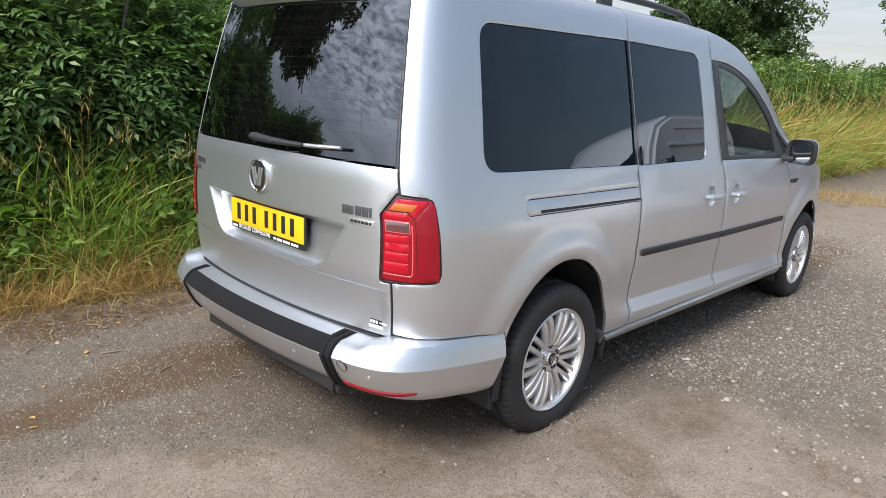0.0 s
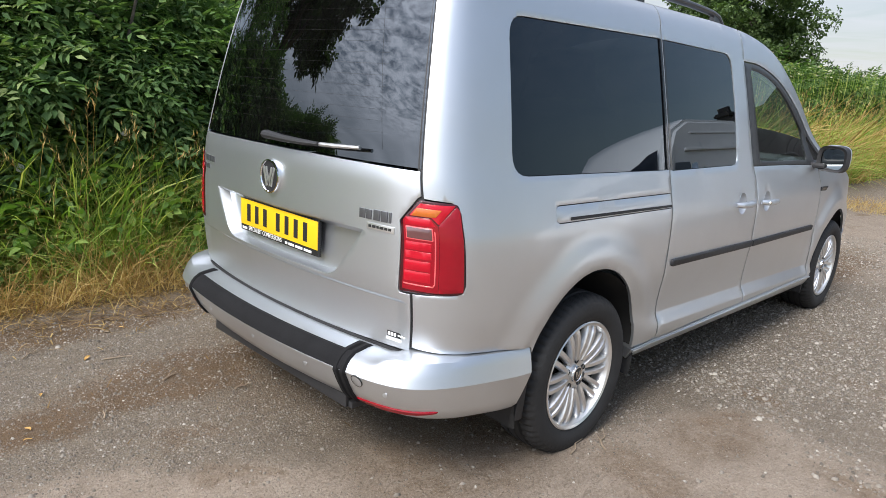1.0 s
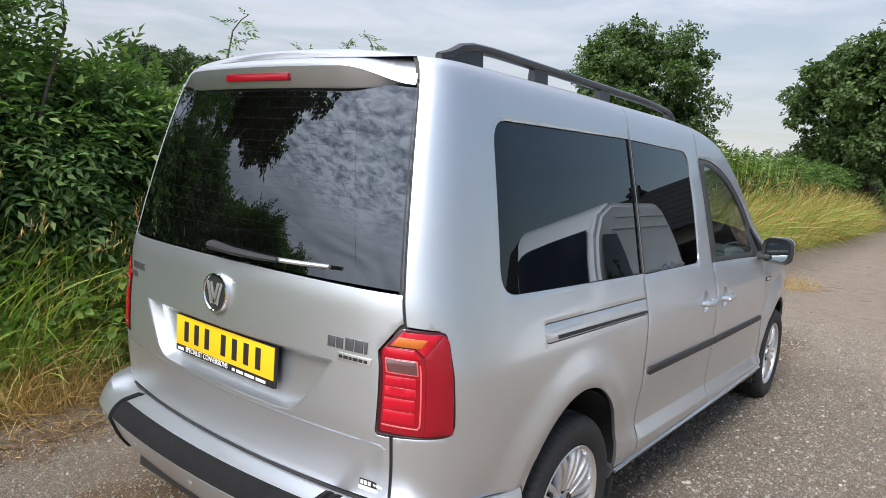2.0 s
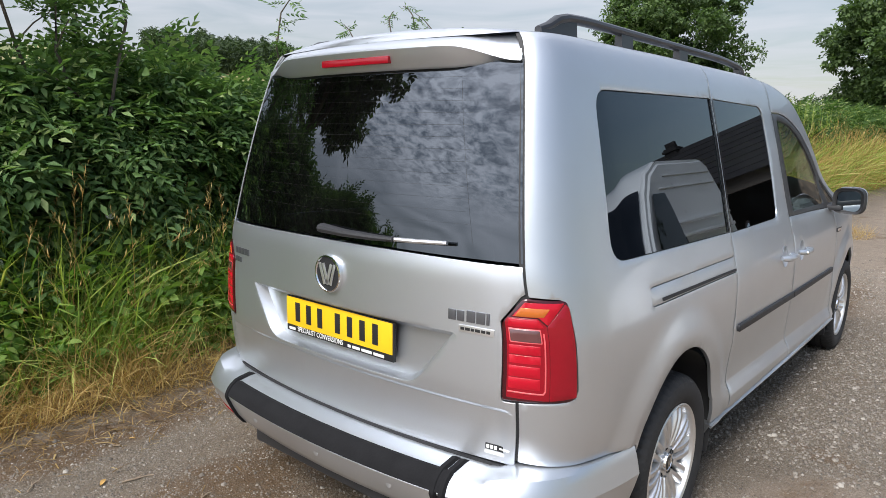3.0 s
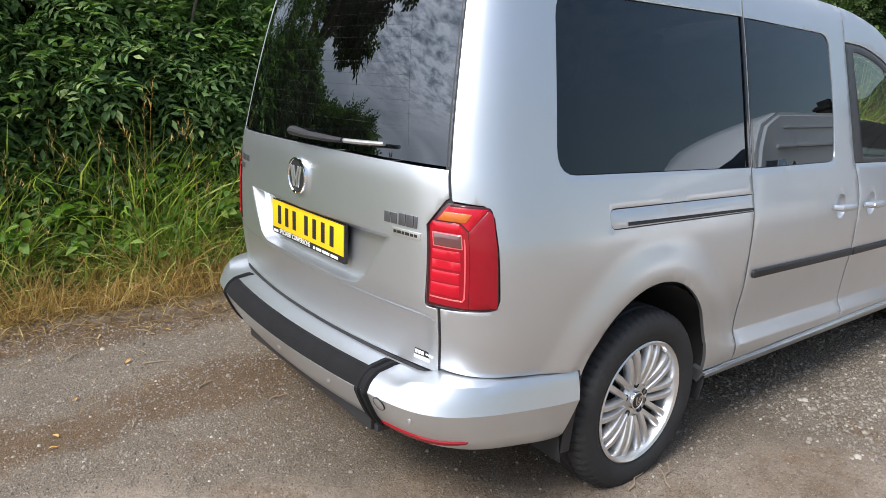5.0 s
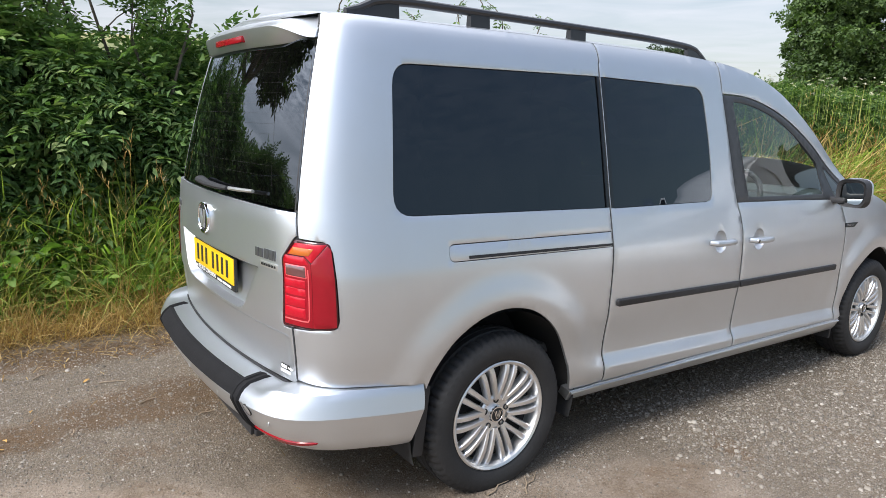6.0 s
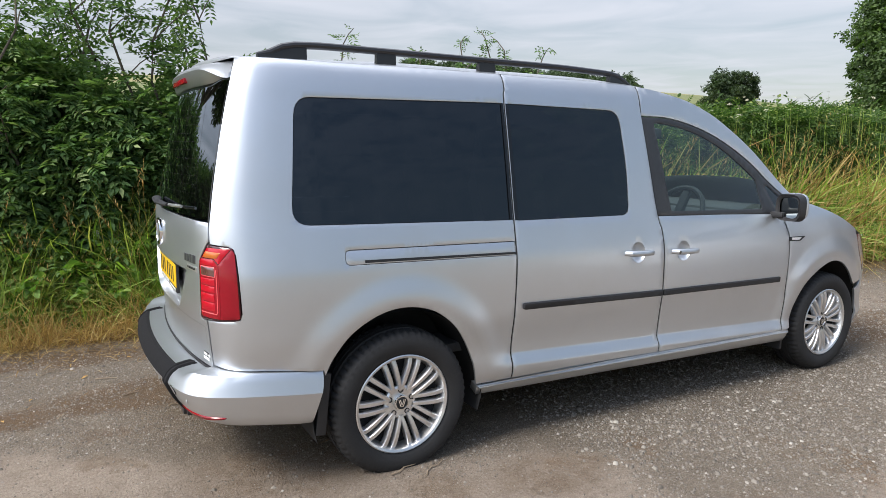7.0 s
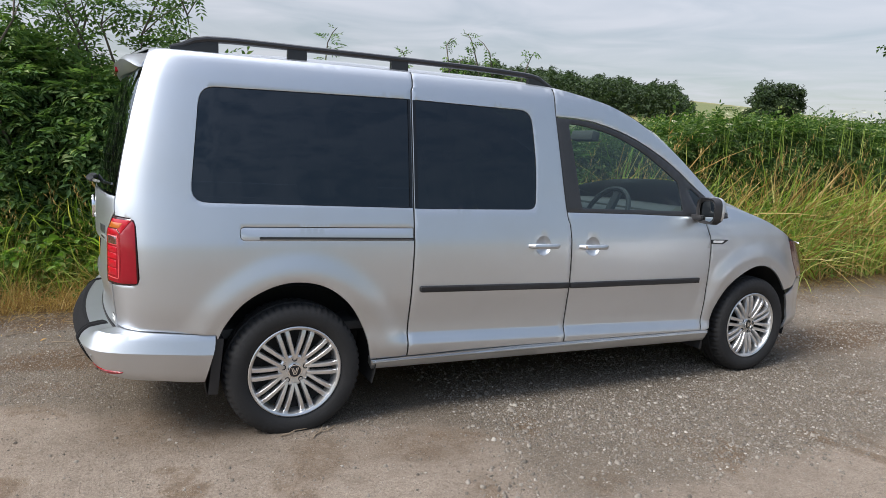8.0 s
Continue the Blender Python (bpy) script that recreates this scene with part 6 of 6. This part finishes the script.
def drift(x, y, patchy):
    edge = np.clip((x + 0.35 * patchy - 0.55) / 0.35, 0, 1) * np.clip((y + 2.05 + 0.3 * patchy) / 0.4, 0, 1) * np.clip((0.0 - y + 0.4 * np.clip(x - 3.2, 0, 3)) / 0.6, 0, 1)
    return edge * (1 - 0.5 * np.clip((x - 3.2) / 2.0, 0, 1)) * np.clip(0.75 + 0.7 * patchy, 0.15, 1)


strew("gravel", "loose grey and buff gravel on the track", 60000, -2.8, 7.5, -3.0, 2.0, sparse, 0.0070, 0.5, 0.028)
strew("fine_gravel", "patches of fine grey gravel behind the van", 52000, -2.6, 0.7, -1.6, 1.85, patches, 0.0068, 0.38, 0.016)
strew("coarse_gravel", "drift of coarse angular buff stones beside the van", 95000, 0.4, 6.5, -2.3, 0.8, drift, 0.0102, 0.42, 0.034)


# ---- trees ----
def tree(name, x, y, height, crown, trunk, label, n_leaf, leaf, seed, low=0.25, mat=OAK, group=""):
    """A broad tree: trunk, limbs that fork, and leaf clumps round their ends."""
    r = random.Random(seed)
    base = land(x, y)
    t = thing(name, label, "tree", group, at=(x, y, base))
    bm = bmesh.new()
    ends = []

    def limb(p, d, length, rad, level):
        pts, q = [p], p
        for k in range(4):
            d = (d + Vector((r.uniform(-0.25, 0.25), r.uniform(-0.25, 0.25), r.uniform(-0.05, 0.2)))).normalized()
            q = q + d * length / 4
            pts.append(q)
        tube(bm, pts, [rad * (1 - 0.55 * k / 4) for k in range(5)], 7 if level < 2 else 5)
        if level >= 3:
            ends.append((q, length))
            return
        for k in range(4 if level == 0 else 3):
            a = r.uniform(0, 6.28)
            out = Vector((math.cos(a), math.sin(a), r.uniform(0.0, 0.8))).normalized()
            limb(pts[r.choice((2, 3, 4, 4))], (d * 0.5 + out * 0.9).normalized(), length * r.uniform(0.42, 0.58), rad * 0.5, level + 1)
        ends.append((q, length))

    limb(Vector((0, 0, -0.1)), Vector((0, 0, 1)), height * 0.42, trunk, 0)
    part("trunk", bm, BARK, t)
    rs = np.random.default_rng(seed)
    centres = []
    for k in range(150):
        a, e = r.uniform(0, 6.28), r.uniform(-0.85, 1.0)
        q = r.uniform(0.2, 1.0) ** 0.6
        cz = height * (low + (1 - low) * 0.5) + math.sin(e * 1.5) * height * (1 - low) * 0.43 * q
        cr = crown * math.cos(e * 1.35) ** 0.6 * q
        centres.append((math.cos(a) * cr, math.sin(a) * cr, cz, r.uniform(0.16, 0.30) * crown))
    cs = np.array(centres)
    k = rs.integers(0, len(cs), n_leaf)
    dirs = rs.normal(0, 1, (n_leaf, 3))
    dirs /= np.linalg.norm(dirs, axis=1)[:, None]
    pos = cs[k, :3] + dirs * (cs[k, 3] * rs.random(n_leaf) ** 0.35)[:, None] * (1, 1, 0.75)
    m = placed_at(pos, rs.uniform(0, 6.28, n_leaf), rs.normal(0.3, 0.5, n_leaf), rs.normal(0, 0.6, n_leaf), rs.uniform(0.7, 1.3, n_leaf) * leaf)
    ob = scattered("crown", [sprig(5, 1.0, 0.45, 0.7, seed), sprig(4, 0.8, 0.5, 0.7, seed + 1)], rs.integers(0, 2, n_leaf), m, mat)
    ob.parent = t
    return t


tree("oak_tree", 35.0, 13.3, 10.4, 4.05, 0.42, "round-headed green oak standing in the hedge line", 15000, 0.28, 3, 0.04)
tree("oak_tree", 38.0, 1.8, 9.8, 4.3, 0.4, "broad dark green oak beside the track", 12000, 0.31, 5, 0.08)
tree("field_tree", 78.0, 58.0, 11.4, 3.75, 0.4, "lone dark green tree in the far field", 8000, 0.42, 8, 0.12, FAR_LEAF)
tree("oak_tree", -4.6, 9.4, 12.5, 4.6, 0.35, "large oak behind the hedge with hanging boughs", 8000, 0.38, 11, 0.30)

for x, y, high, wide, seed in ((84.0, 23.5, 6.6, 2.2, 14), (92.0, 20.0, 6.2, 4.2, 15), (97.0, 14.5, 6.8, 4.6, 16), (104.0, 60.0, 7.2, 3.0, 17)):
    tree("field_tree", x, y, high, wide, 0.25, "small green tree in a distant field hedge", 1800, 0.5, seed, 0.05, FAR_LEAF, "far hedgerow trees")

# far woodland on the rise
n = 15000
ang = rng.uniform(radians(43.5), radians(64), n)
dist = rng.uniform(200, 250, n)
hs = rng.random(n)
wx, wy = dist * np.cos(ang), dist * np.sin(ang)
edge = np.array([9.0 + 1.6 * noise.noise((a * 40, 0, 0)) + 2.2 * noise.noise((a * 110, 5, 0)) for a in ang]) * np.clip((ang - radians(43.5)) / radians(1.5), 0.25, 1) ** 0.5
m = placed_at(np.c_[wx, wy, np.array([land(a, b) for a, b in zip(wx, wy)]) + hs * edge], rng.uniform(0, 6.28, n), rng.normal(0, 0.5, n), rng.normal(0, 0.5, n), rng.uniform(0.6, 1.4, n))
tagged(scattered("far_wood", [sprig(5, 1.0, 0.5, 0.7, 21), sprig(4, 0.8, 0.5, 0.8, 22)], rng.integers(0, 2, n), m, FAR_LEAF), "dark green wood on the far rise", "woodland", kind="stuff")
# far hedges along the fields
n = 9000
hx = rng.uniform(30, 170, n)
row = rng.integers(0, 4, n)
hx[row == 3] = rng.uniform(62, 170, (row == 3).sum())
hy = np.choose(row, [9 + 0.25 * hx, 30 + 0.5 * hx, 70 + 0.35 * hx, -2 + 0.21 * hx]) + rng.normal(0, 0.8, n)
m = placed_at(np.c_[hx, hy, np.array([land(a, b) for a, b in zip(hx, hy)]) + rng.random(n) ** 1.3 * (1.6 + 0.6 * np.sin(hx * 0.4)) * np.where(row == 3, 0.9 + hx / 90, 1.0)], rng.uniform(0, 6.28, n), rng.normal(0, 0.5, n), rng.normal(0, 0.5, n), rng.uniform(0.4, 0.9, n))
tagged(scattered("far_hedge", [sprig(5, 1.0, 0.5, 0.7, 31), sprig(4, 0.8, 0.5, 0.8, 32)], rng.integers(0, 2, n), m, OAK), "field hedges in the distance", "hedge", kind="stuff")

# tall ash shoots and saplings that stand over the hedge
def shoot(x, y, height, n_leaf, seed, spread=0.35, size=1.0):
    r = random.Random(seed)
    t = thing("sapling", "slender ash sapling rising above the hedge", "sapling", "saplings in the hedge", at=(x, y, land(x, y)))
    bm = bmesh.new()
    tips = []
    path = [Vector((0.12 * math.sin(k * 1.3 + seed), 0.1 * math.cos(k + seed), height * k / 8)) for k in range(9)]
    tube(bm, path, [0.016 * (1 - 0.8 * k / 8) + 0.003 for k in range(9)], 6)
    for k in range(7):
        p = path[2 + k % 7]
        a = r.uniform(0, 6.28)
        d = Vector((math.cos(a), math.sin(a), 0.9)).normalized()
        q = p + d * spread * r.uniform(0.6, 1.4)
        tube(bm, [p, (p + q) / 2 + Vector((0, 0, 0.02)), q], [0.006, 0.005, 0.003], 5)
        tips += [(p, q)]
    part("stem", bm, BARK, t)
    rs = np.random.default_rng(seed)
    pos, yaw, pit = [], [], []
    for k in range(n_leaf):
        a, b = tips[r.randrange(len(tips))] if r.random() < 0.5 else (path[4], path[8])
        p = a.lerp(b, r.uniform(0.2, 1.02))
        pos.append(p)
        yaw.append(r.uniform(0, 6.28))
        pit.append(r.gauss(-0.15, 0.45))
    m = placed_at(np.array(pos), np.array(yaw), np.array(pit), rs.normal(0, 0.4, n_leaf), rs.uniform(0.6, 1.1, n_leaf) * size)
    ob = scattered("leaves", [pinnate(4, 0.26, 0.034, 0.085), sprig(7, 0.16, 0.03, 0.06, seed)], rs.integers(0, 2, n_leaf), m, LEAF)
    ob.parent = t


for k in range(11):
    shoot(-1.8 + 1.65 * k / 10 + 0.1 * math.sin(k * 5), 3.1 + 0.35 * math.sin(k * 2.3), 2.55 + 0.3 * math.sin(k * 1.9), 85, 40 + k)
for k, (x, h) in enumerate(((2.55, 2.34), (2.95, 2.42), (3.22, 2.3), (1.3, 2.2), (3.6, 2.25), (2.0, 2.1))):
    shoot(x, 3.05, h - 0.06, 60, 80 + k, 0.2, 0.7)


# leafy shoots that stand up out of the low hedge
n = 90
xs = rng.uniform(4.8, 16, n)
ys = np.array([hedge_face(x, hedge_top(x)) for x in xs]) + rng.uniform(0.2, 1.1, n)
zs = np.array([hedge_top(x) for x in xs]) - 0.05
m = placed_at(np.c_[xs, ys, zs], rng.uniform(0, 6.28, n), rng.normal(-1.5, 0.12, n), rng.normal(0, 0.2, n), rng.uniform(0.6, 1.4, n))
tagged(scattered("hedge_shoots", [sprig(9, 0.42, 0.035, 0.05, 61, True), sprig(7, 0.34, 0.04, 0.05, 62, True)], rng.integers(0, 2, n), m, SHADED_LEAF), "upright leafy shoots above the low hedge", "shoots", kind="stuff")

# flower heads of cow parsley over the verge
def umbel(seed):
    r = random.Random(seed)
    vs, fs = [], []
    for k in range(9):
        a, q = k * 2.4, 0.5 * math.sqrt(k / 9)
        b = len(vs)
        c = np.array((q * math.cos(a), q * math.sin(a), 0.12 * (1 - q)))
        for j in range(5):
            t = 2 * math.pi * j / 5 + r.random()
            vs.append(c + 0.12 * np.array((math.cos(t), math.sin(t), r.uniform(-0.2, 0.2))))
        fs.append(tuple(range(b, b + 5)))
    return vs, fs


FLOWER = plain("parsley_flower", (0.5, 0.48, 0.33), 0.8, spread=0.2)
n = 520
xs = rng.uniform(4.5, 20, n)
ys = np.array([foot(x) for x in xs]) + rng.uniform(0.9, 2.2, n)
zs = np.array([hedge_top(x) for x in xs]) + rng.uniform(0.05, 0.42, n)
m = placed_at(np.c_[xs, ys, zs], rng.uniform(0, 6.28, n), rng.normal(0, 0.3, n), rng.normal(0, 0.3, n), rng.uniform(0.03, 0.075, n))
tagged(scattered("parsley_flowers", [umbel(1), umbel(2)], rng.integers(0, 2, n), m, FLOWER), "pale seeding flower heads over the hedge", "flowers", kind="stuff")
m2 = placed_at(np.c_[xs, ys, zs - 0.6], rng.uniform(0, 6.28, n), rng.normal(0, 0.05, n), rng.normal(0, 0.05, n), np.full(n, 0.62))
tagged(scattered("parsley_stems", [blade(0.02, 0.006, 3), blade(0.05, 0.005, 3)], rng.integers(0, 2, n), m2, GRASS), "thin green stems over the hedge", "stems", kind="stuff")


# ---- small things lying about ----
def twig(x, y, yaw, length, seed):
    r = random.Random(seed)
    t = thing("twig", "dry brown twig lying on the gravel", "twig", "twigs on the track", at=(x, y, land(x, y) + 0.006))
    bm = bmesh.new()
    path = [Vector((length * (k / 5 - 0.5), 0.06 * length * r.uniform(-1, 1), 0.004 * r.random())) for k in range(6)]
    tube(bm, path, [0.0035 * (1 - 0.1 * k) for k in range(6)], 6)
    tube(bm, [path[2], path[2] + Vector((0.25 * length, 0.12 * length, 0.006))], [0.0025, 0.0012], 5)
    part("stick", bm, DEAD_WOOD, t)
    t.rotation_euler = (0, 0, yaw)


DEAD_WOOD = plain("dead_wood", (0.3, 0.23, 0.16), 0.85, grain=0.5, scale=80, spread=0.3)
for k, (x, y, yaw, length) in enumerate(((0.12, -0.905, 0.6, 0.17), (0.02, -0.86, 0.2, 0.2), (-1.28, 0.44, 1.2, 0.06), (-0.95, 0.62, 0.4, 0.09), (-1.05, 0.95, -0.3, 0.12), (-1.35, 1.2, 0.8, 0.1), (-0.75, 0.35, 0.1, 0.08), (-1.0, 1.35, 2.0, 0.14))):
    twig(x, y, yaw, length, 200 + k)


def dead_leaf(x, y, yaw, size):
    t = part("dead_leaf", bmesh.new(), LEAF_DRY)
    bm = bmesh.new()
    rows = []
    for k in range(7):
        q = k / 6
        w = 0.42 * math.sin(math.pi * min(1, q * 0.96 + 0.03)) ** 0.8
        rows.append([Vector(((q - 0.5) * size, s * w * size * 0.5, size * (0.10 * abs(s) + 0.08 * math.sin(q * 5)) + 0.004)) for s in (-1, -0.5, 0, 0.5, 1)])
    sweep(bm, rows)
    bm.to_mesh(t.data)
    bm.free()
    t.data.materials.clear()
    t.data.materials.append(LEAF_DRY)
    t.matrix_basis = pose(x, y, land(x, y) + 0.002, 0, 0, math.degrees(yaw))
    return tagged(t, "curled yellow-brown fallen leaf on the track", "leaf", "fallen leaves")


LEAF_DRY = plain("fallen_leaf", (0.5, 0.3, 0.09), 0.7, grain=0.3, scale=60, spread=0.25)
for k, (x, y) in enumerate(((-1.55, 0.41), (-1.53, 0.49), (-1.16, 1.02), (-0.9, 1.32), (-1.42, 0.75))):
    dead_leaf(x, y, k * 1.9, 0.028 + 0.008 * (k % 3))

# bindweed flowers in the hedge
for x, z in ((-0.38, 0.92), (-1.0, 0.70), (0.1, 1.05)):
    bm = bmesh.new()
    lathe([(0.004, 0.03), (0.008, 0.01), (0.022, -0.006), (0.028, -0.008)], 12, bm=bm)
    fl = part("bindweed_flower", bm, WHITE)
    fl.matrix_basis = pose(x, hedge_face(x, z) - 0.1, z, 10, 0, -30)
    tagged(fl, "white bindweed flower in the hedge", "flower", "hedge flowers")

# ---- what stands behind the camera: a white van and a stone building ----
WHITE_PAINT = plain("white_paint", (0.86, 0.86, 0.85), 0.3, coat=0.6, spread=0.03)
WALL = plain("rubble_stone", (0.05, 0.042, 0.035), 0.9, grain=0.8, scale=9, spread=0.35)
SLATE = plain("roof_slate", (0.02, 0.019, 0.02), 0.95, gloss=0.1, grain=0.6, scale=12, spread=0.3)


def white_van(x, y):
    v = thing("white_van", "white high-roofed panel van parked on the track", "van", at=(x, y, land(x, y)))
    prof = [(0.0, 0.35), (0.0, 0.85), (0.12, 1.02), (0.75, 1.22), (1.35, 1.93), (1.75, 2.27), (2.3, 2.44), (4.0, 2.44), (4.2, 2.34), (4.28, 0.45), (4.1, 0.32), (0.2, 0.28)]
    bm = bmesh.new()
    sections = []
    for q in (-1.0, -0.93, -0.55, 0.55, 0.93, 1.0):
        inset = 0.05 if abs(q) == 1 else 0
        sections.append([Vector((a + (inset if a < 2 else -inset), q * (0.98 - 0.1 * smooth01(1.1, 2.3, b)), b - (inset if b > 1.5 else 0))) for a, b in prof])
    rows = sweep(bm, sections, closed=True)
    bm.faces.new(rows[0])
    bm.faces.new(rows[-1][::-1])
    bmesh.ops.recalc_face_normals(bm, faces=bm.faces)
    bmesh.ops.bevel(bm, geom=[e for e in bm.edges if len(e.link_faces) == 2 and e.calc_face_angle(0) > 0.35], offset=0.04, segments=2, affect="EDGES")
    part("body", bm, WHITE_PAINT, v)
    bm = bmesh.new()
    rows = sweep(bm, [[Vector((0.80, w, 1.25)), Vector((1.40, w * 0.93, 1.97))] for w in (-0.86, 0, 0.86)])
    bmesh.ops.translate(bm, verts=bm.verts, vec=(-0.035, 0, 0.03))
    part("windscreen", bm, PRIVACY, v, "dark windscreen")
    for s in (-1, 1):
        bm = bmesh.new()
        pts = [(1.02, 1.25), (1.95, 1.25), (1.95, 1.88), (1.52, 1.88)]
        bm.faces.new([bm.verts.new((a, s * (1.002 - 0.1 * smooth01(1.1, 2.3, b)), b)) for a, b in pts])
        part("side_window", bm, PRIVACY, v)
        for hx in (0.95, 3.5):
            bm = bmesh.new()
            lathe([(0.16, -0.02), (0.2, -0.03), (0.22, -0.09), (0.3, -0.1), (0.34, -0.06), (0.34, 0.1), (0.2, 0.1)], 32, bm=bm)
            bmesh.ops.transform(bm, matrix=Matrix.Translation((hx, s * 0.93, 0.34)) @ Matrix.Rotation(0 if s < 0 else math.pi, 4, "Z"), verts=bm.verts)
            part("wheel", bm, RUBBER, v)
        bm = bmesh.new()
        box(bm, (2.05, s * 1.0 - 0.015, 0.55), (4.15, s * 1.0 + 0.015, 0.68), None, 0.01)
        part("rubbing_strip", bm, BLACK, v)
        for z, x0 in ((1.30, 2.0), (1.42, 2.0), (1.95, 1.9), (2.16, 2.2)):
            bm = bmesh.new()
            y = s * (0.98 - 0.1 * smooth01(1.1, 2.3, z))
            box(bm, (x0, y - 0.02, z), (4.05, y + 0.02, z + 0.025), None, 0.008)
            part("body_rib", bm, WHITE_PAINT, v)
        bm = bmesh.new()
        box(bm, (1.98, s * 0.985 - 0.004, 0.6), (2.0, s * 0.985 + 0.004, 1.3), None, 0.0)
        part("door_gap", bm, MATT_BLACK, v)
    return v


white_van(4.65, -4.3)


def house(x0, y0, y1, deep, eaves, ridge):
    """A long low building: its eaves face the track, the ridge runs along y."""
    ly = y1 - y0
    h = thing("stone_building", "long stone building with slate roof and dark doorway", "building", at=(x0, y0, 0))
    door0, door1, door_h = ly - 4.9, ly - 2.0, 2.15
    bm = bmesh.new()
    for a, b in (((0, 0, 0), (0.45, door0, eaves)), ((0, door1, 0), (0.45, ly, eaves)), ((0, door0, door_h), (0.45, door1, eaves)), ((deep - 0.45, 0, 0), (deep, ly, eaves)),
                 ((0.45, 0, 0), (deep - 0.45, 0.45, eaves)), ((0.45, ly - 0.45, 0), (deep - 0.45, ly, eaves))):
        box(bm, a, b)
    for yy in (0.0, ly - 0.45):
        rows = sweep(bm, [[Vector((0, yy + d, eaves)), Vector((deep, yy + d, eaves)), Vector((deep / 2, yy + d, ridge))] for d in (0, 0.45)], closed=True)
        bm.faces.new(rows[0])
        bm.faces.new(rows[1][::-1])
    part("wall", bm, WALL, h)
    r = random.Random(5)
    stones = bmesh.new()
    for k in range(12):
        for j in range(26):
            w, z = r.uniform(0.16, 0.38), 0.05 + 0.185 * k
            y = (j + r.uniform(-0.25, 0.25)) * ly / 26
            if not (door0 - w / 2 < y < door1 + w / 2) and w / 2 < y < ly - w / 2:
                box(stones, (-r.uniform(0.015, 0.04), y - w / 2, z), (0.02, y + w / 2, z + r.uniform(0.12, 0.17)), None, 0.0)
    part("facing_stones", stones, RUBBLE, h, "rough brown facing stones")
    for s in (-1, 1):
        bm = bmesh.new()
        for k in range(9):
            q0, q1 = k / 9, (k + 1.12) / 9
            at = lambda q, up: (deep / 2 + s * (deep / 2 + 0.3) * (1 - q), eaves - 0.15 + (ridge + 0.1 - eaves + 0.15) * q + up)
            (xa, za), (xb, zb) = at(q0, 0.05), at(min(1, q1), 0.02)
            sweep(bm, [[Vector((xa, yy, za)), Vector((xb, yy, zb)), Vector((xb, yy, zb - 0.03)), Vector((xa, yy, za - 0.03))] for yy in (-0.25, ly + 0.25)], closed=True)
        part("roof", bm, SLATE, h)
    for cy, w, up in ((ly - 6.35, 0.42, 0.28),):
        bm = bmesh.new()
        box(bm, (deep / 2 - 0.3, cy - w / 2, ridge - 0.5), (deep / 2 + 0.3, cy + w / 2, ridge + up), None, 0.02)
        box(bm, (deep / 2 - 0.36, cy - w / 2 - 0.05, ridge + up - 0.16), (deep / 2 + 0.36, cy + w / 2 + 0.05, ridge + up - 0.06), None, 0.01)
        for off in (-0.15, 0.15) if w > 0.5 else (-0.08, 0.1):
            box(bm, (deep / 2 - 0.09, cy + off - 0.09, ridge + up), (deep / 2 + 0.09, cy + off + 0.09, ridge + up + 0.2), None, 0.01)
        part("chimney", bm, SLATE, h)
    bm = bmesh.new()
    tube(bm, [(deep / 2, ly - 3.2, ridge), (deep / 2, ly - 3.35, ridge + 0.7), (deep / 2, ly - 3.55, ridge + 1.1)], 0.035, 6)
    part("flue_pipe", bm, WELL, h)
    return h


RUBBLE = plain("brown_rubble", (0.11, 0.088, 0.065), 0.9, grain=0.8, scale=14, spread=0.45)
house(17.5, -15.5, -1.5, 5.2, 2.7, 4.35)
